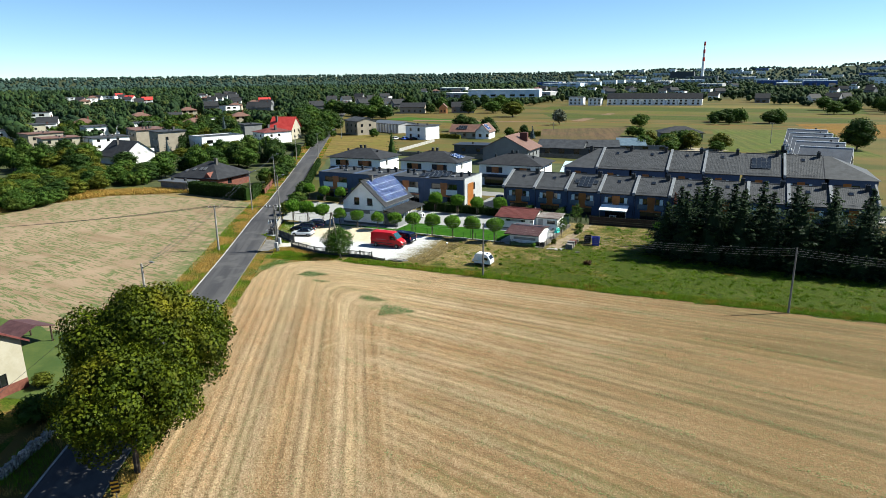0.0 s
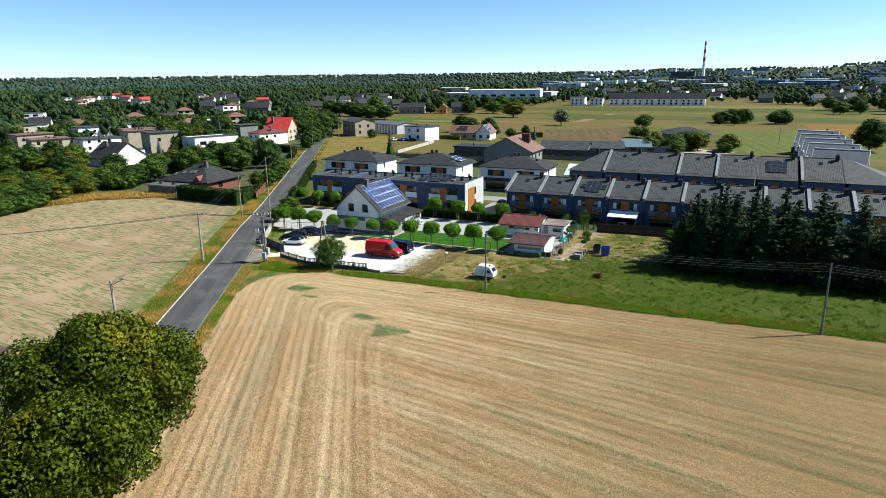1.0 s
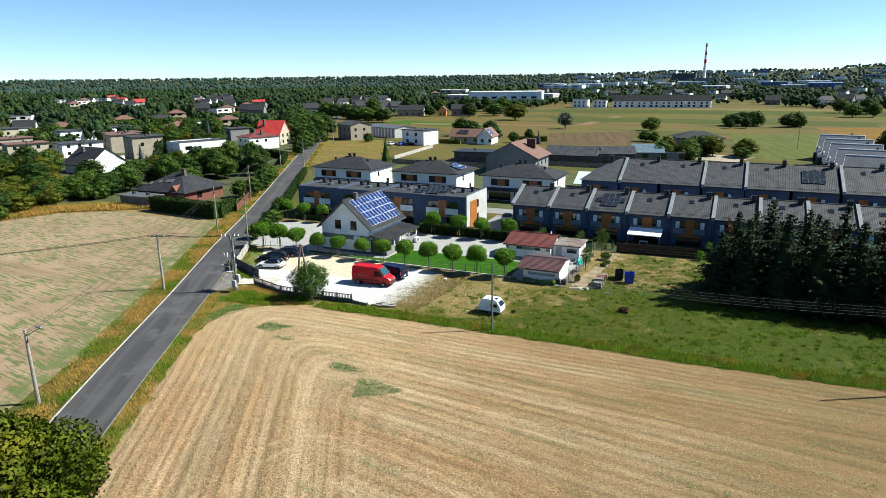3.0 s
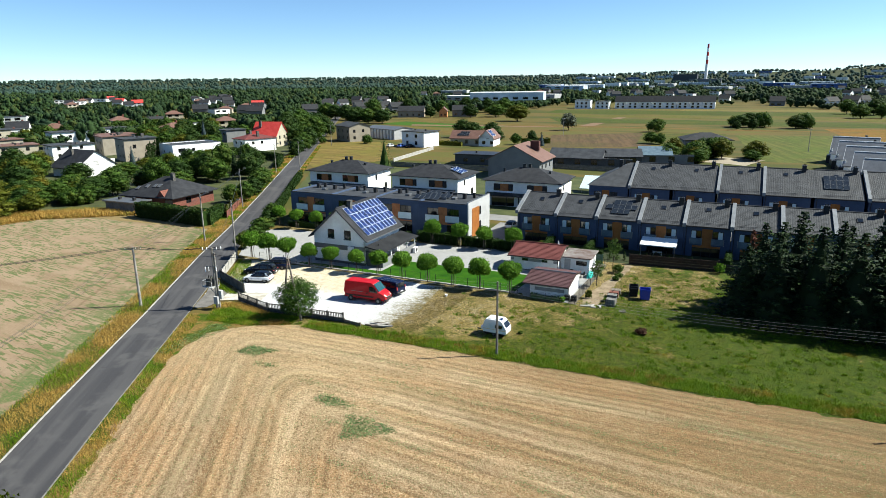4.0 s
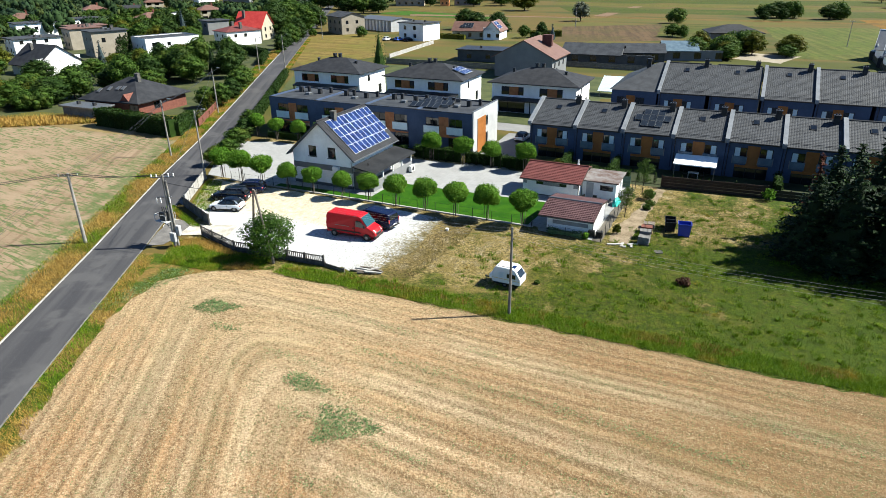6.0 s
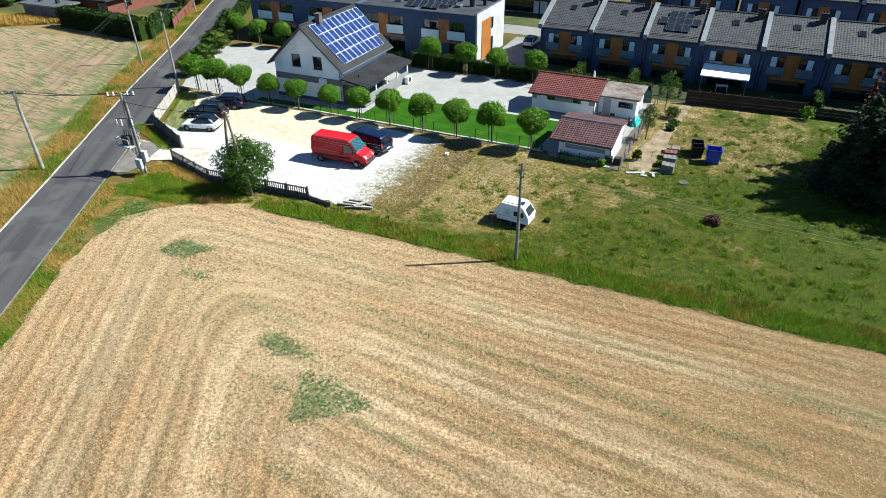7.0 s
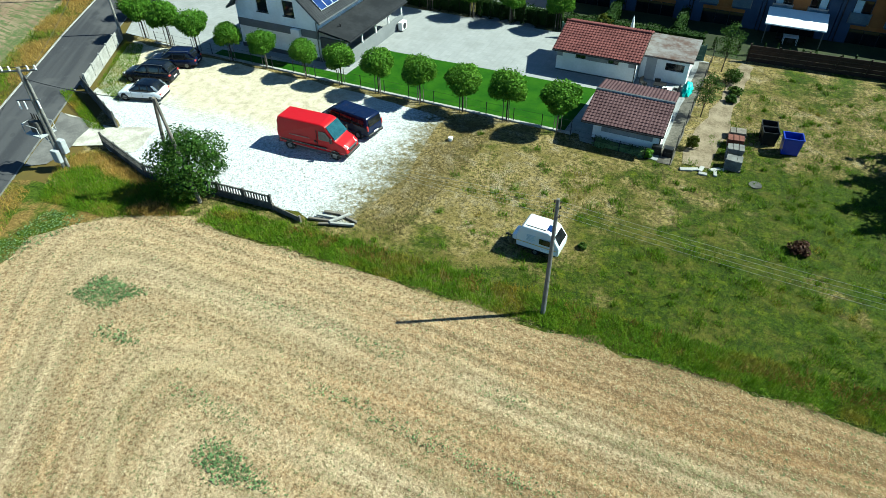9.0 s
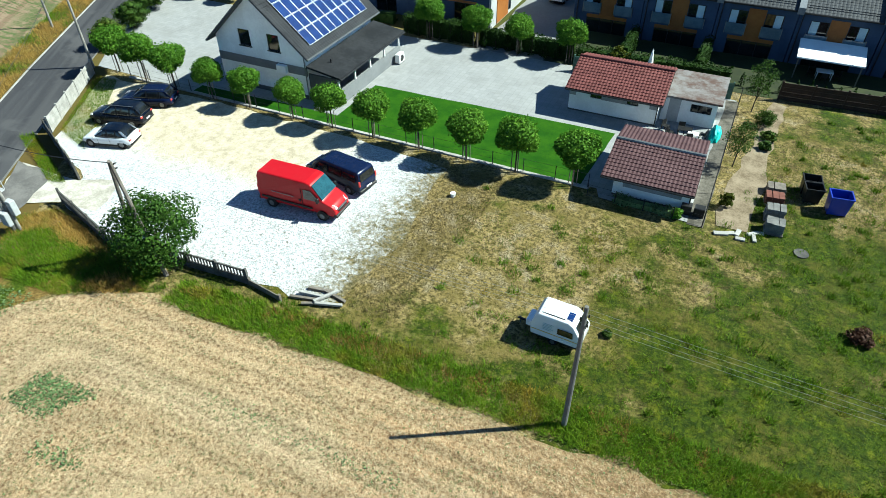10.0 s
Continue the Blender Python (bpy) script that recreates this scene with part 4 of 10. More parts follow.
def window(parent, m, w, h, kind="window", frame_mat=None, bars=1, label=""):
    """A glazed opening: frame with mullions, dark panes set back in the wall."""
    frame_mat = frame_mat or M_DMETAL
    key = (round(w, 2), round(h, 2), frame_mat.name, bars)
    if key not in WINDOW_MESHES:
        bm, t = bmesh.new(), 0.07
        pw = (w - t * (bars + 2)) / (bars + 1)
        wall_with_holes(bm, w, h, [(t + k * (pw + t), t, pw, h - 2 * t) for k in range(bars + 1)], at(0, 0.08), 0.07)
        fr = part("x", bm, frame_mat, None)
        pn = part("x", bx(0, pw, 0.11, 0.13, t, h - t), M_GLASS, None)
        WINDOW_MESHES[key] = (fr.data, pn.data)
        bpy.data.objects.remove(fr), bpy.data.objects.remove(pn)
    fr, pn = WINDOW_MESHES[key]
    win = part(kind, fr, None, parent, label)
    win.matrix_basis = m
    t = 0.07
    pw = (w - t * (bars + 2)) / (bars + 1)
    for k in range(bars + 1):
        part("pane", pn, None, win).matrix_basis = at(t + k * (pw + t), 0)
    return win


def tile_roof(bm, o, u, v, tile=0.3, course=0.35, cols=2, wave=0.035, lift=0.045):
    """Courses of wavy tiles on the plane through o spanned by u (along the eave) and v (up the slope)."""
    o, u, v = Vector(o), Vector(u), Vector(v)
    n = u.cross(v).normalized()
    if n.z < 0:
        n = -n
    nu, nv = max(1, round(u.length / tile)), max(1, round(v.length / course))
    for j in range(nv):
        rows = []
        for k, up in ((j / nv, lift), ((j + 1) / nv, 0.004)):
            rows.append([bm.verts.new(o + u * (i / (nu * cols)) + v * k + n * (up + wave * (0.5 - 0.5 * math.cos(2 * math.pi * i / cols)))) for i in range(nu * cols + 1)])
        for i in range(nu * cols):
            bm.faces.new((rows[0][i], rows[0][i + 1], rows[1][i + 1], rows[1][i]))
        low = [bm.verts.new(p.co - n * (lift + 0.002)) for p in rows[0]]
        for i in range(nu * cols):
            bm.faces.new((low[i], low[i + 1], rows[0][i + 1], rows[0][i]))
    return bm


def hip_roof(x0, x1, y0, y1, z, rise, over=0.6, ridge=None, thick=0.18):
    """A closed hipped roof over the rectangle; ridge along the longer side."""
    x0, x1, y0, y1 = x0 - over, x1 + over, y0 - over, y1 + over
    cx, cy = (x0 + x1) / 2, (y0 + y1) / 2
    half = ridge if ridge is not None else max(0.2, abs((x1 - x0) - (y1 - y0)) / 2)
    a, b = ((cx - half, cy), (cx + half, cy)) if x1 - x0 >= y1 - y0 else ((cx, cy - half), (cx, cy + half))
    bm = bmesh.new()
    low = [bm.verts.new((x, y, z)) for x, y in ((x0, y0), (x1, y0), (x1, y1), (x0, y1))]
    up = [bm.verts.new((x, y, z + thick)) for x, y in ((x0, y0), (x1, y0), (x1, y1), (x0, y1))]
    ra, rb = bm.verts.new((*a, z + rise)), bm.verts.new((*b, z + rise))
    bm.faces.new(low[::-1])
    for k in range(4):
        bm.faces.new((low[k], low[(k + 1) % 4], up[(k + 1) % 4], up[k]))
    if x1 - x0 >= y1 - y0:
        for f in ((up[0], up[1], rb, ra), (up[1], up[2], rb), (up[2], up[3], ra, rb), (up[3], up[0], ra)):
            bm.faces.new(f)
    else:
        for f in ((up[0], up[1], ra), (up[1], up[2], rb, ra), (up[2], up[3], rb), (up[3], up[0], ra, rb)):
            bm.faces.new(f)
    return bm


def gable_roof(x0, x1, y0, y1, z, rise, over=0.5, end=0.4, along="y", thick=0.2):
    """Two sloping slabs; the ridge runs along the given axis."""
    bm = bmesh.new()
    if along == "y":
        half, c = (x1 - x0) / 2, (x0 + x1) / 2
        k = rise / half
        for s in (-1, 1):
            e = c + s * (half + over)
            prism(bm, [(c, y0 - end, z + rise), (e, y0 - end, z - over * k), (e, y0 - end, z - over * k + thick), (c, y0 - end, z + rise + thick * 1.2)], (0, y1 - y0 + 2 * end, 0))
    else:
        half, c = (y1 - y0) / 2, (y0 + y1) / 2
        k = rise / half
        for s in (-1, 1):
            e = c + s * (half + over)
            prism(bm, [(x0 - end, c, z + rise), (x0 - end, e, z - over * k), (x0 - end, e, z - over * k + thick), (x0 - end, c, z + rise + thick * 1.2)], (x1 - x0 + 2 * end, 0, 0))
    return bm


def walls(parent, w, d, h, holes, material, name="wall", gable=0.0, along="y", thick=0.3, z0=0.0):
    """Four walls round a w x d plan with openings per side; gables on top where asked for."""
    for s in "frbl":
        ln = w if s in "fb" else d
        c = 0.0 if s in "fb" else thick
        bm = bmesh.new()
        wall_with_holes(bm, ln, h, holes.get(s, []), at(0, 0, z0) @ side_matrix(w, d, s), thick, c, c)
        part(name, bm, material, parent)
    if gable:
        h += z0
        if along == "y":
            for y in (-d / 2, d / 2 - thick):
                part("gable", pr([(-w / 2, y, h), (w / 2, y, h), (0, y, h + gable)], (0, thick, 0)), material, parent)
        else:
            for x in (-w / 2, w / 2 - thick):
                part("gable", pr([(x, -d / 2, h), (x, d / 2, h), (x, 0, h + gable)], (thick, 0, 0)), material, parent)


def fill_windows(parent, w, d, holes, frame_mat=None, bars=1):
    for s, hs in holes.items():
        for u, z, ww, hh in hs:
            door = hh > 1.9 and z < 0.2
            window(parent, side_matrix(w, d, s) @ at(u, 0, z), ww, hh, "glazed_door" if door else "window", frame_mat, bars)


def chimney(parent, x, y, z0, z1, s=0.5, material=None, name="chimney"):
    bm = bx(x - s / 2, x + s / 2, y - s / 2, y + s / 2, z0, z1)
    box(bm, x - s / 2 - 0.06, x + s / 2 + 0.06, y - s / 2 - 0.06, y + s / 2 + 0.06, z1, z1 + 0.1)
    return part(name, bm, material or M_DMETAL, parent)


def house(name, x, y, rz, w, d, h, roof, rise, wall_mat, roof_mat, holes, label, category="house", over=0.5, frame_mat=None, along="y", chimneys=(), group="", bars=1):
    """A plain house: walls with real openings, windows, roof and chimneys."""
    ob = empty(name, at(x, y, 0, rz), label, category, group)
    walls(ob, w, d, h, holes, wall_mat, gable=rise if roof == "gable" else 0.0, along=along)
    fill_windows(ob, w, d, holes, frame_mat, bars)
    part("floor_slab", bx(-w / 2 + 0.3, w / 2 - 0.3, -d / 2 + 0.3, d / 2 - 0.3, 0.0, 0.05), M_CONC, ob)
    if roof == "gable":
        part("roof", gable_roof(-w / 2, w / 2, -d / 2, d / 2, h + 0.02, rise, over, 0.4, along), roof_mat, ob)
    elif roof == "hip":
        part("roof", hip_roof(-w / 2, w / 2, -d / 2, d / 2, h, rise, over), roof_mat, ob)
    else:
        bm = bx(-w / 2 + 0.28, w / 2 - 0.28, -d / 2 + 0.28, d / 2 - 0.28, h - 0.5, h - 0.25)
        part("roof", bm, M_FELT, ob)
        if over > 0.2:
            part("roof_slab", bx(-w / 2 - over, w / 2 + over, -d / 2 - over, d / 2 + over, h + 0.004, h + 0.3, bevel=0.03), roof_mat, ob)
            for q in (-0.22, 0.25):
                part("roof_vent", bx(w * q - 0.25, w * q + 0.25, -0.3, 0.3, h + 0.3, h + 0.95), M_DMETAL, ob)
        bm = bmesh.new()
        wall_with_holes(bm, w + 0.1, d + 0.1, [(0.4, 0.4, w - 0.7, d - 0.7)], pose(-w / 2 - 0.05, d / 2 + 0.05, h, 90, 0, 0), 0.1)
        part("coping", bm, roof_mat, ob)
    for cx, cy, s, z1 in chimneys:
        chimney(ob, cx, cy, h - 0.4, z1, s, M_CONCD if s > 0.7 else None)
    return ob


def solar_panel(parent, m, w=1.0, h=1.65, cells=None):
    """One framed photovoltaic panel lying in the xy plane of m."""
    key = ("solar", w, h, (cells or M_SOLAR).name)
    if key not in WINDOW_MESHES:
        bm = bmesh.new()
        wall_with_holes(bm, w, h, [(0.022, 0.022, w - 0.044, h - 0.044)], pose(0, h, 0, 90, 0, 0), 0.045)
        fr = part("x", bm, M_WPLAST if cells is None else M_METAL, None)
        pn = part("x", bx(0.022, w - 0.022, 0.022, h - 0.022, 0.005, 0.035), cells or M_SOLAR, None)
        WINDOW_MESHES[key] = (fr.data, pn.data)
        bpy.data.objects.remove(fr), bpy.data.objects.remove(pn)
    fr, pn = WINDOW_MESHES[key]
    ob = part("solar_panel", fr, None, parent)
    ob.matrix_basis = m
    part("cell_sheet", pn, None, ob)
    return ob


# ---------------------------------------------------------------- the white house with the solar roof
def solar_house():
    w, d, h, rise = 9.4, 10.8, 4.45, 4.15
    ob = empty("house", at(-66.9, 111.6), "white gabled house with dark tiled roof and blue solar panels", "house")
    holes = {"f": [(2.6, 3.95, 1.25, 1.45), (5.65, 3.95, 1.25, 1.45)], "b": [(3, 1, 1.4, 1.3)]}
    # gable windows reach above the eave, so the front wall is built up in one piece with its gable
    for s in "rbl":
        bm = bmesh.new()
        wall_with_holes(bm, w if s == "b" else d, h, holes.get(s, []) if s == "b" else [(2.0, 0.9, 1.5, 1.3), (6.5, 0.9, 1.5, 1.3)] if s == "l" else [], side_matrix(w, d, s), 0.3, 0 if s == "b" else 0.3, 0 if s == "b" else 0.3)
        part("wall", bm, M_WHITE, ob)
    bm = bmesh.new()
    prism(bm, [(-w / 2, d / 2 - 0.3, h), (w / 2, d / 2 - 0.3, h), (0, d / 2 - 0.3, h + rise)], (0, 0.3, 0))
    part("gable", bm, M_WHITE, ob)
    bm = bmesh.new()
    y0, t = -d / 2, 0.3
    k = rise / (w / 2)
    wall_with_holes(bm, w, 5.4, holes["f"], at(-w / 2 + 0.0, y0), t, 1.1, 1.1)
    for s in (-1, 1):
        prism(bm, [(s * w / 2, y0, 0), (s * (w / 2 - 1.1), y0, 0), (s * (w / 2 - 1.1), y0, h + 1.1 * k), (s * w / 2, y0, h)], (0, t, 0))
    prism(bm, [(-w / 2 + 1.1, y0, 5.4), (w / 2 - 1.1, y0, 5.4), (w / 2 - 1.1, y0, h + 1.1 * k), (0, y0, h + rise), (-w / 2 + 1.1, y0, h + 1.1 * k)], (0, t, 0))
    part("wall", bm, M_WHITE, ob)
    part("wall_band", bx(-w / 2 - 0.03, w / 2 + 0.03, y0 - 0.03, y0 + 0.02, 2.25, 3.0), M_GREYW, ob, "grey painted band across the gable")
    part("plinth", bx(-w / 2 - 0.04, w / 2 + 0.04, y0 - 0.05, y0 + 0.02, 0, 0.45), M_DGREY, ob, "dark grey plinth")
    for u, z, ww, hh in holes["f"]:
        win = window(ob, side_matrix(w, d, "f") @ at(u, 0, z), ww, hh, "window", M_DMETAL, 0)
        part("sill", bx(-0.08, ww + 0.08, -0.1, 0.08, -0.06, 0.0), M_DMETAL, win)
    for u in (2.0, 6.5):
        window(ob, side_matrix(w, d, "l") @ at(u, 0, 0.9), 1.5, 1.3)
    over, end, th = 0.62, 0.62, 0.16
    slope = Vector((w / 2 + over, 0, rise + over * k))
    part("roof", gable_roof(-w / 2, w / 2, -d / 2, d / 2, h + 0.02, rise, over, end, "y", th), M_DGREY, ob, "dark roof boarding")
    eave_z = h + 0.02 - over * k + th
    for s in (-1, 1):
        bm = bmesh.new()
        tile_roof(bm, (s * (w / 2 + over), -d / 2 - end, eave_z + 0.03), (0, d + 2 * end, 0), (-s * (w / 2 + over), 0, rise + over * k), 0.3, 0.36, 3)
        part("tiles", bm, M_TILE, ob)
    part("ridge_cap", tb((0, -d / 2 - end, h + rise + 0.28), (0, d / 2 + end, h + rise + 0.28), 0.11, seg=8), M_TILE, ob)
    for s in (-1, 1):
        part("gutter", tb((s * (w / 2 + over + 0.06), -d / 2 - end, eave_z - 0.06), (s * (w / 2 + over + 0.06), d / 2 + end, eave_z - 0.06), 0.075, seg=6), M_METAL, ob, "grey metal gutter")
    chimney(ob, 0.5, -2.7, h + rise - 0.8, h + rise + 0.95, 0.62, M_CONCD)
    # solar panels: four rows on the eastern slope
    ang = math.atan2(rise, w / 2)
    sl = Vector((math.cos(ang), 0, -math.sin(ang)))
    nrm = Vector((math.sin(ang), 0, math.cos(ang)))
    top = Vector((0, 0, h + 0.02 + rise + 0.16 * 1.2)) + nrm * 0.13
    rows = ((0, 10), (0, 10), (0, 10), (0, 9))
    for r, (first, count) in enumerate(rows):
        for c in range(count):
            start = -d / 2 + 0.75
            p = top + sl * (0.45 + r * 1.48) + Vector((0, start + c * 1.04, 0))
            if start + c * 1.04 + 1.0 > d / 2 + end:
                continue
            m = Matrix((( 0, sl.x, nrm.x, p.x), (1, sl.y, nrm.y, p.y), (0, sl.z, nrm.z, p.z), (0, 0, 0, 1)))
            solar_panel(ob, m, 1.0, 1.42)
    # side porch with a low dark roof
    px0, px1 = w / 2, w / 2 + 3.0
    part("porch_roof", pr([(px0 + 0.01, -d / 2 - 0.1, 3.05), (px1 + 0.35, -d / 2 - 0.1, 2.55), (px1 + 0.35, -d / 2 - 0.1, 2.72), (px0 + 0.01, -d / 2 - 0.1, 3.22)], (0, d + 0.6, 0)), M_SLATE, ob, "low dark porch roof")
    part("porch_gutter", tb((px1 + 0.42, -d / 2 - 0.1, 2.58), (px1 + 0.42, d / 2 + 0.5, 2.58), 0.07, seg=6), M_DMETAL, ob)
    part("porch_wall", bx(px1 - 0.2, px1, -d / 2 + 0.1, d / 2 + 0.2, 0, 1.35), M_GREYW, ob, "grey porch parapet")
    part("porch_lintel", bx(px1 - 0.2, px1, -d / 2 + 0.1, d / 2 + 0.2, 2.3, 2.5), M_GREYW, ob)
    for yy in (-5.2, -2.6, 0.0, 2.6, 5.4):
        part("porch_post", bx(px1 - 0.17, px1 - 0.03, yy, yy + 0.14, 1.35, 2.3), M_WPLAST, ob)
    part("porch_front", bx(px0 + 0.02, px1 - 0.2, -d / 2 + 0.1, -d / 2 + 0.25, 0, 2.45), M_DGREY, ob)
    part("roof_vent", tb((px0 + 1.3, -3.6, 2.8), (px0 + 1.3, -3.6, 3.35), 0.07, seg=8), M_DMETAL, ob)
    part("air_conditioner", bx(1.75, 2.75, -d / 2 - 0.42, -d / 2 - 0.04, 2.2, 2.95, bevel=0.04), M_WPLAST, ob, "white air conditioner box")
    part("downpipe", tb((w / 2 - 0.1, -d / 2 - 0.1, 0.1), (w / 2 - 0.1, -d / 2 - 0.1, 3.9), 0.05, seg=6), M_METAL, ob)


solar_house()

# ---------------------------------------------------------------- terraces
M_CAP = surface("blue_grey_metal_cap", (0.13, 0.14, 0.155), (0.19, 0.20, 0.215), 0.8, 0.55, 0.1)
def terrace_unit(W, D, eave, ridge_y, ridge_z, tile_mat):
    """One terraced house: blue-grey walls, two balcony doors with an orange panel between, tiled roof, raised party wall."""
    ob = empty("terraced_house", at(0, 0), "terraced house with blue-grey walls, orange panel and grey tiled roof", "house", "terraced houses")
    holes = [(1.0, 3.15, 1.5, 2.25), (4.0, 3.15, 1.5, 2.25), (1.3, 0.1, 3.9, 2.35)]
    bm = bmesh.new()
    wall_with_holes(bm, W - 0.02, eave, holes, at(0.01, 0), 0.35)
    part("wall", bm, M_BLUEG, ob)
    part("wall", bx(0.01, W - 0.01, D - 0.3, D, 0, eave), M_BLUEG, ob)
    for x in (0.01, W - 0.31):
        part("wall", pr([(x, 0.35, 0), (x, D - 0.3, 0), (x, D - 0.3, eave), (x, ridge_y, ridge_z - 0.1), (x, 0.35, eave)], (0.3, 0, 0)), M_BLUEG, ob)
    window(ob, at(1.0, 0, 3.15), 1.5, 2.25, "balcony_door", M_DMETAL, 1)
    window(ob, at(4.0, 0, 3.15), 1.5, 2.25, "balcony_door", M_DMETAL, 1)
    window(ob, at(1.3, 0, 0.1), 3.9, 2.35, "glazed_door", M_DMETAL, 2)
    for x in (1.08, 4.78):
        part("curtain", bx(x, x + 0.62, 0.098, 0.106, 3.24, 5.3), M_BALC, ob, "white curtain behind the balcony door")
    part("orange_panel", bx(2.52, 3.98, -0.05, 0.02, 2.85, 5.7), M_ORANGE, ob, "orange wooden facade panel")
    part("lower_panel", bx(1.3, 5.2, -0.04, 0.02, 2.48, 2.84), M_ORANGE, ob)
    for x in (0.9, 3.9):
        b = part("balcony", bx(x, x + 1.7, -0.22, -0.16, 3.1, 4.15), M_BALG, ob, "tinted glass balcony panel")
        for q in (x - 0.03, x + 1.68):
            part("rail", bx(q, q + 0.05, -0.25, 0.0, 3.05, 4.2), M_METAL, b)
    part("roof_deck", pr([(0.02, -0.32, eave - 0.12), (0.02, ridge_y, ridge_z - 0.07), (0.02, D + 0.3, eave - 0.12 + (ridge_z - eave) * 0), (0.02, D + 0.3, eave - 0.3), (0.02, ridge_y, ridge_z - 0.3), (0.02, -0.32, eave - 0.3)], (W - 0.04, 0, 0)), M_DMETAL, ob)
    bm = bmesh.new()
    tile_roof(bm, (0.25, -0.38, eave - 0.10), (W - 0.5, 0, 0), (0, ridge_y + 0.38, ridge_z - eave + 0.06), 0.3, 0.36, 3, 0.022, 0.022)
    part("tiles", bm, tile_mat, ob)
    bm = bmesh.new()
    tile_roof(bm, (0.25, D + 0.38, eave - 0.10), (W - 0.5, 0, 0), (0, ridge_y - D - 0.38, ridge_z - eave + 0.06), 0.65, 0.8, 2, 0.04)
    part("tiles", bm, tile_mat, ob)
    part("ridge_cap", tb((0.25, ridge_y, ridge_z + 0.02), (W - 0.25, ridge_y, ridge_z + 0.02), 0.12, seg=6), tile_mat, ob)
    part("party_wall", pr([(-0.27, -0.42, eave - 0.35), (-0.27, -0.42, eave + 0.28), (-0.27, ridge_y, ridge_z + 0.34), (-0.27, D + 0.4, eave + 0.28), (-0.27, D + 0.4, eave - 0.35), (-0.27, ridge_y, ridge_z - 0.4)], (0.54, 0, 0)), M_CAP, ob, "raised party wall with metal cap")
    part("gutter", tb((0.3, -0.46, eave - 0.12), (W - 0.3, -0.46, eave - 0.12), 0.08, seg=6), M_DMETAL, ob)
    part("downpipe", tb((0.32, -0.12, 0.1), (0.32, -0.12, eave - 0.2), 0.06, seg=6), M_DMETAL, ob)
    chimney(ob, W - 1.0, ridge_y - 0.7, ridge_z - 0.8, ridge_z + 0.75, 0.7)
    for cx in (W - 1.15, W - 0.85):
        part("chimney_pot", tb((cx, ridge_y - 0.7, ridge_z + 0.8), (cx, ridge_y - 0.7, ridge_z + 1.1), 0.09, seg=6), M_DMETAL, ob)
    k = (ridge_z - eave) / ridge_y
    part("snow_guard", tb((0.5, 0.35, eave + 0.35 * k + 0.2), (W - 0.5, 0.35, eave + 0.35 * k + 0.2), 0.03, seg=5), M_DMETAL, ob)
    m = pose(W / 2 - 0.2, ridge_y - 2.2, ridge_z - 2.2 * k + 0.02, math.degrees(math.atan(k)), 0, 0)
    sky_bm = box(bmesh.new(), -0.4, 0.4, -0.55, 0.55, 0, 0.1, m)
    sl = part("skylight", sky_bm, M_DMETAL, ob)
    part("pane", box(bmesh.new(), -0.32, 0.32, -0.47, 0.47, 0.1, 0.115, m), M_GLASS, sl)
    return ob


STEP = [0.0, -0.06, -0.02, -0.1, -0.02, -0.1, 0.02, -0.06, -0.12, -0.05]
south_unit = terrace_unit(6.5, 12.6, 6.3, 6.5, 8.95, M_TILEB)
ROW2_X, ROW2_Y = -46.05, 131.3
ROW2_SIZE = Matrix.Diagonal((1.061, 1.0, 0.945, 1))
for i in range(10):
    m = at(ROW2_X + 6.95 * i, ROW2_Y, STEP[i] - 0.8) @ ROW2_SIZE
    u = south_unit if i == 0 else copy_thing(south_unit, m)
    u.matrix_basis = m
    if i == 2:
        tagged(u, "terraced house with blue-grey walls and dark solar panels", "house")
        k = math.degrees(math.atan(2.65 / 6.5))
        for c, r0 in ((0, 1), (1, 0), (2, 0), (3, 0), (4, 1)):
            for r in range(r0, 2 + (1 if 0 < c < 4 else 0)):
                pm = at(0, 0) @ pose(1.0 + c * 0.95, 1.2 + r * 1.45 * math.cos(radians(k)), 6.3 + (1.2 + r * 1.45 * math.cos(radians(k))) * 2.65 / 6.5 + 0.22, k, 0, 0)
                solar_panel(u, pm, 0.92, 1.4, M_SOLARD)
end_wall = part("end_wall", pr([(0, -0.4, 0), (0, 12.6, 0), (0, 12.6, 6.5), (0, 6.5, 9.3), (0, -0.4, 6.6)], (0.35, 0, 0)), M_GREYW, None, "")
end_wall.matrix_basis = at(ROW2_X + 69.5 + 0.02, ROW2_Y, -0.8)
tagged(end_wall, "grey rendered end wall of the terrace", "wall", kind="structure")

north_unit = terrace_unit(7.6, 18.0, 6.8, 9.0, 10.5, M_TILEB)
tagged(north_unit, "large terraced house with grey tiled roof and orange panels", "house", "northern terraced houses")
ROW3_X = [-30.6, -22.4, -14.4, -6.6, 1.6, 9.8]
for i, x in enumerate(ROW3_X):
    u = north_unit if i == 0 else copy_thing(north_unit, at(x, 154.9))
    u.matrix_basis = at(x, 154.9)
    if i in (1, 4):
        bpy.data.objects.remove(next(o for o in u.children if o.name.startswith("party_wall")))
        for y0, dy, z0 in ((-0.38, 9.38, 6.7), (18.38, -9.38, 6.7)):
            bm = bmesh.new()
            tile_roof(bm, (-1.0, y0, z0 - 0.012), (1.35, 0, 0), (0, dy, 3.76), 0.3, 0.36, 3, 0.022, 0.022)
            part("tiles", bm, M_TILEB, u)
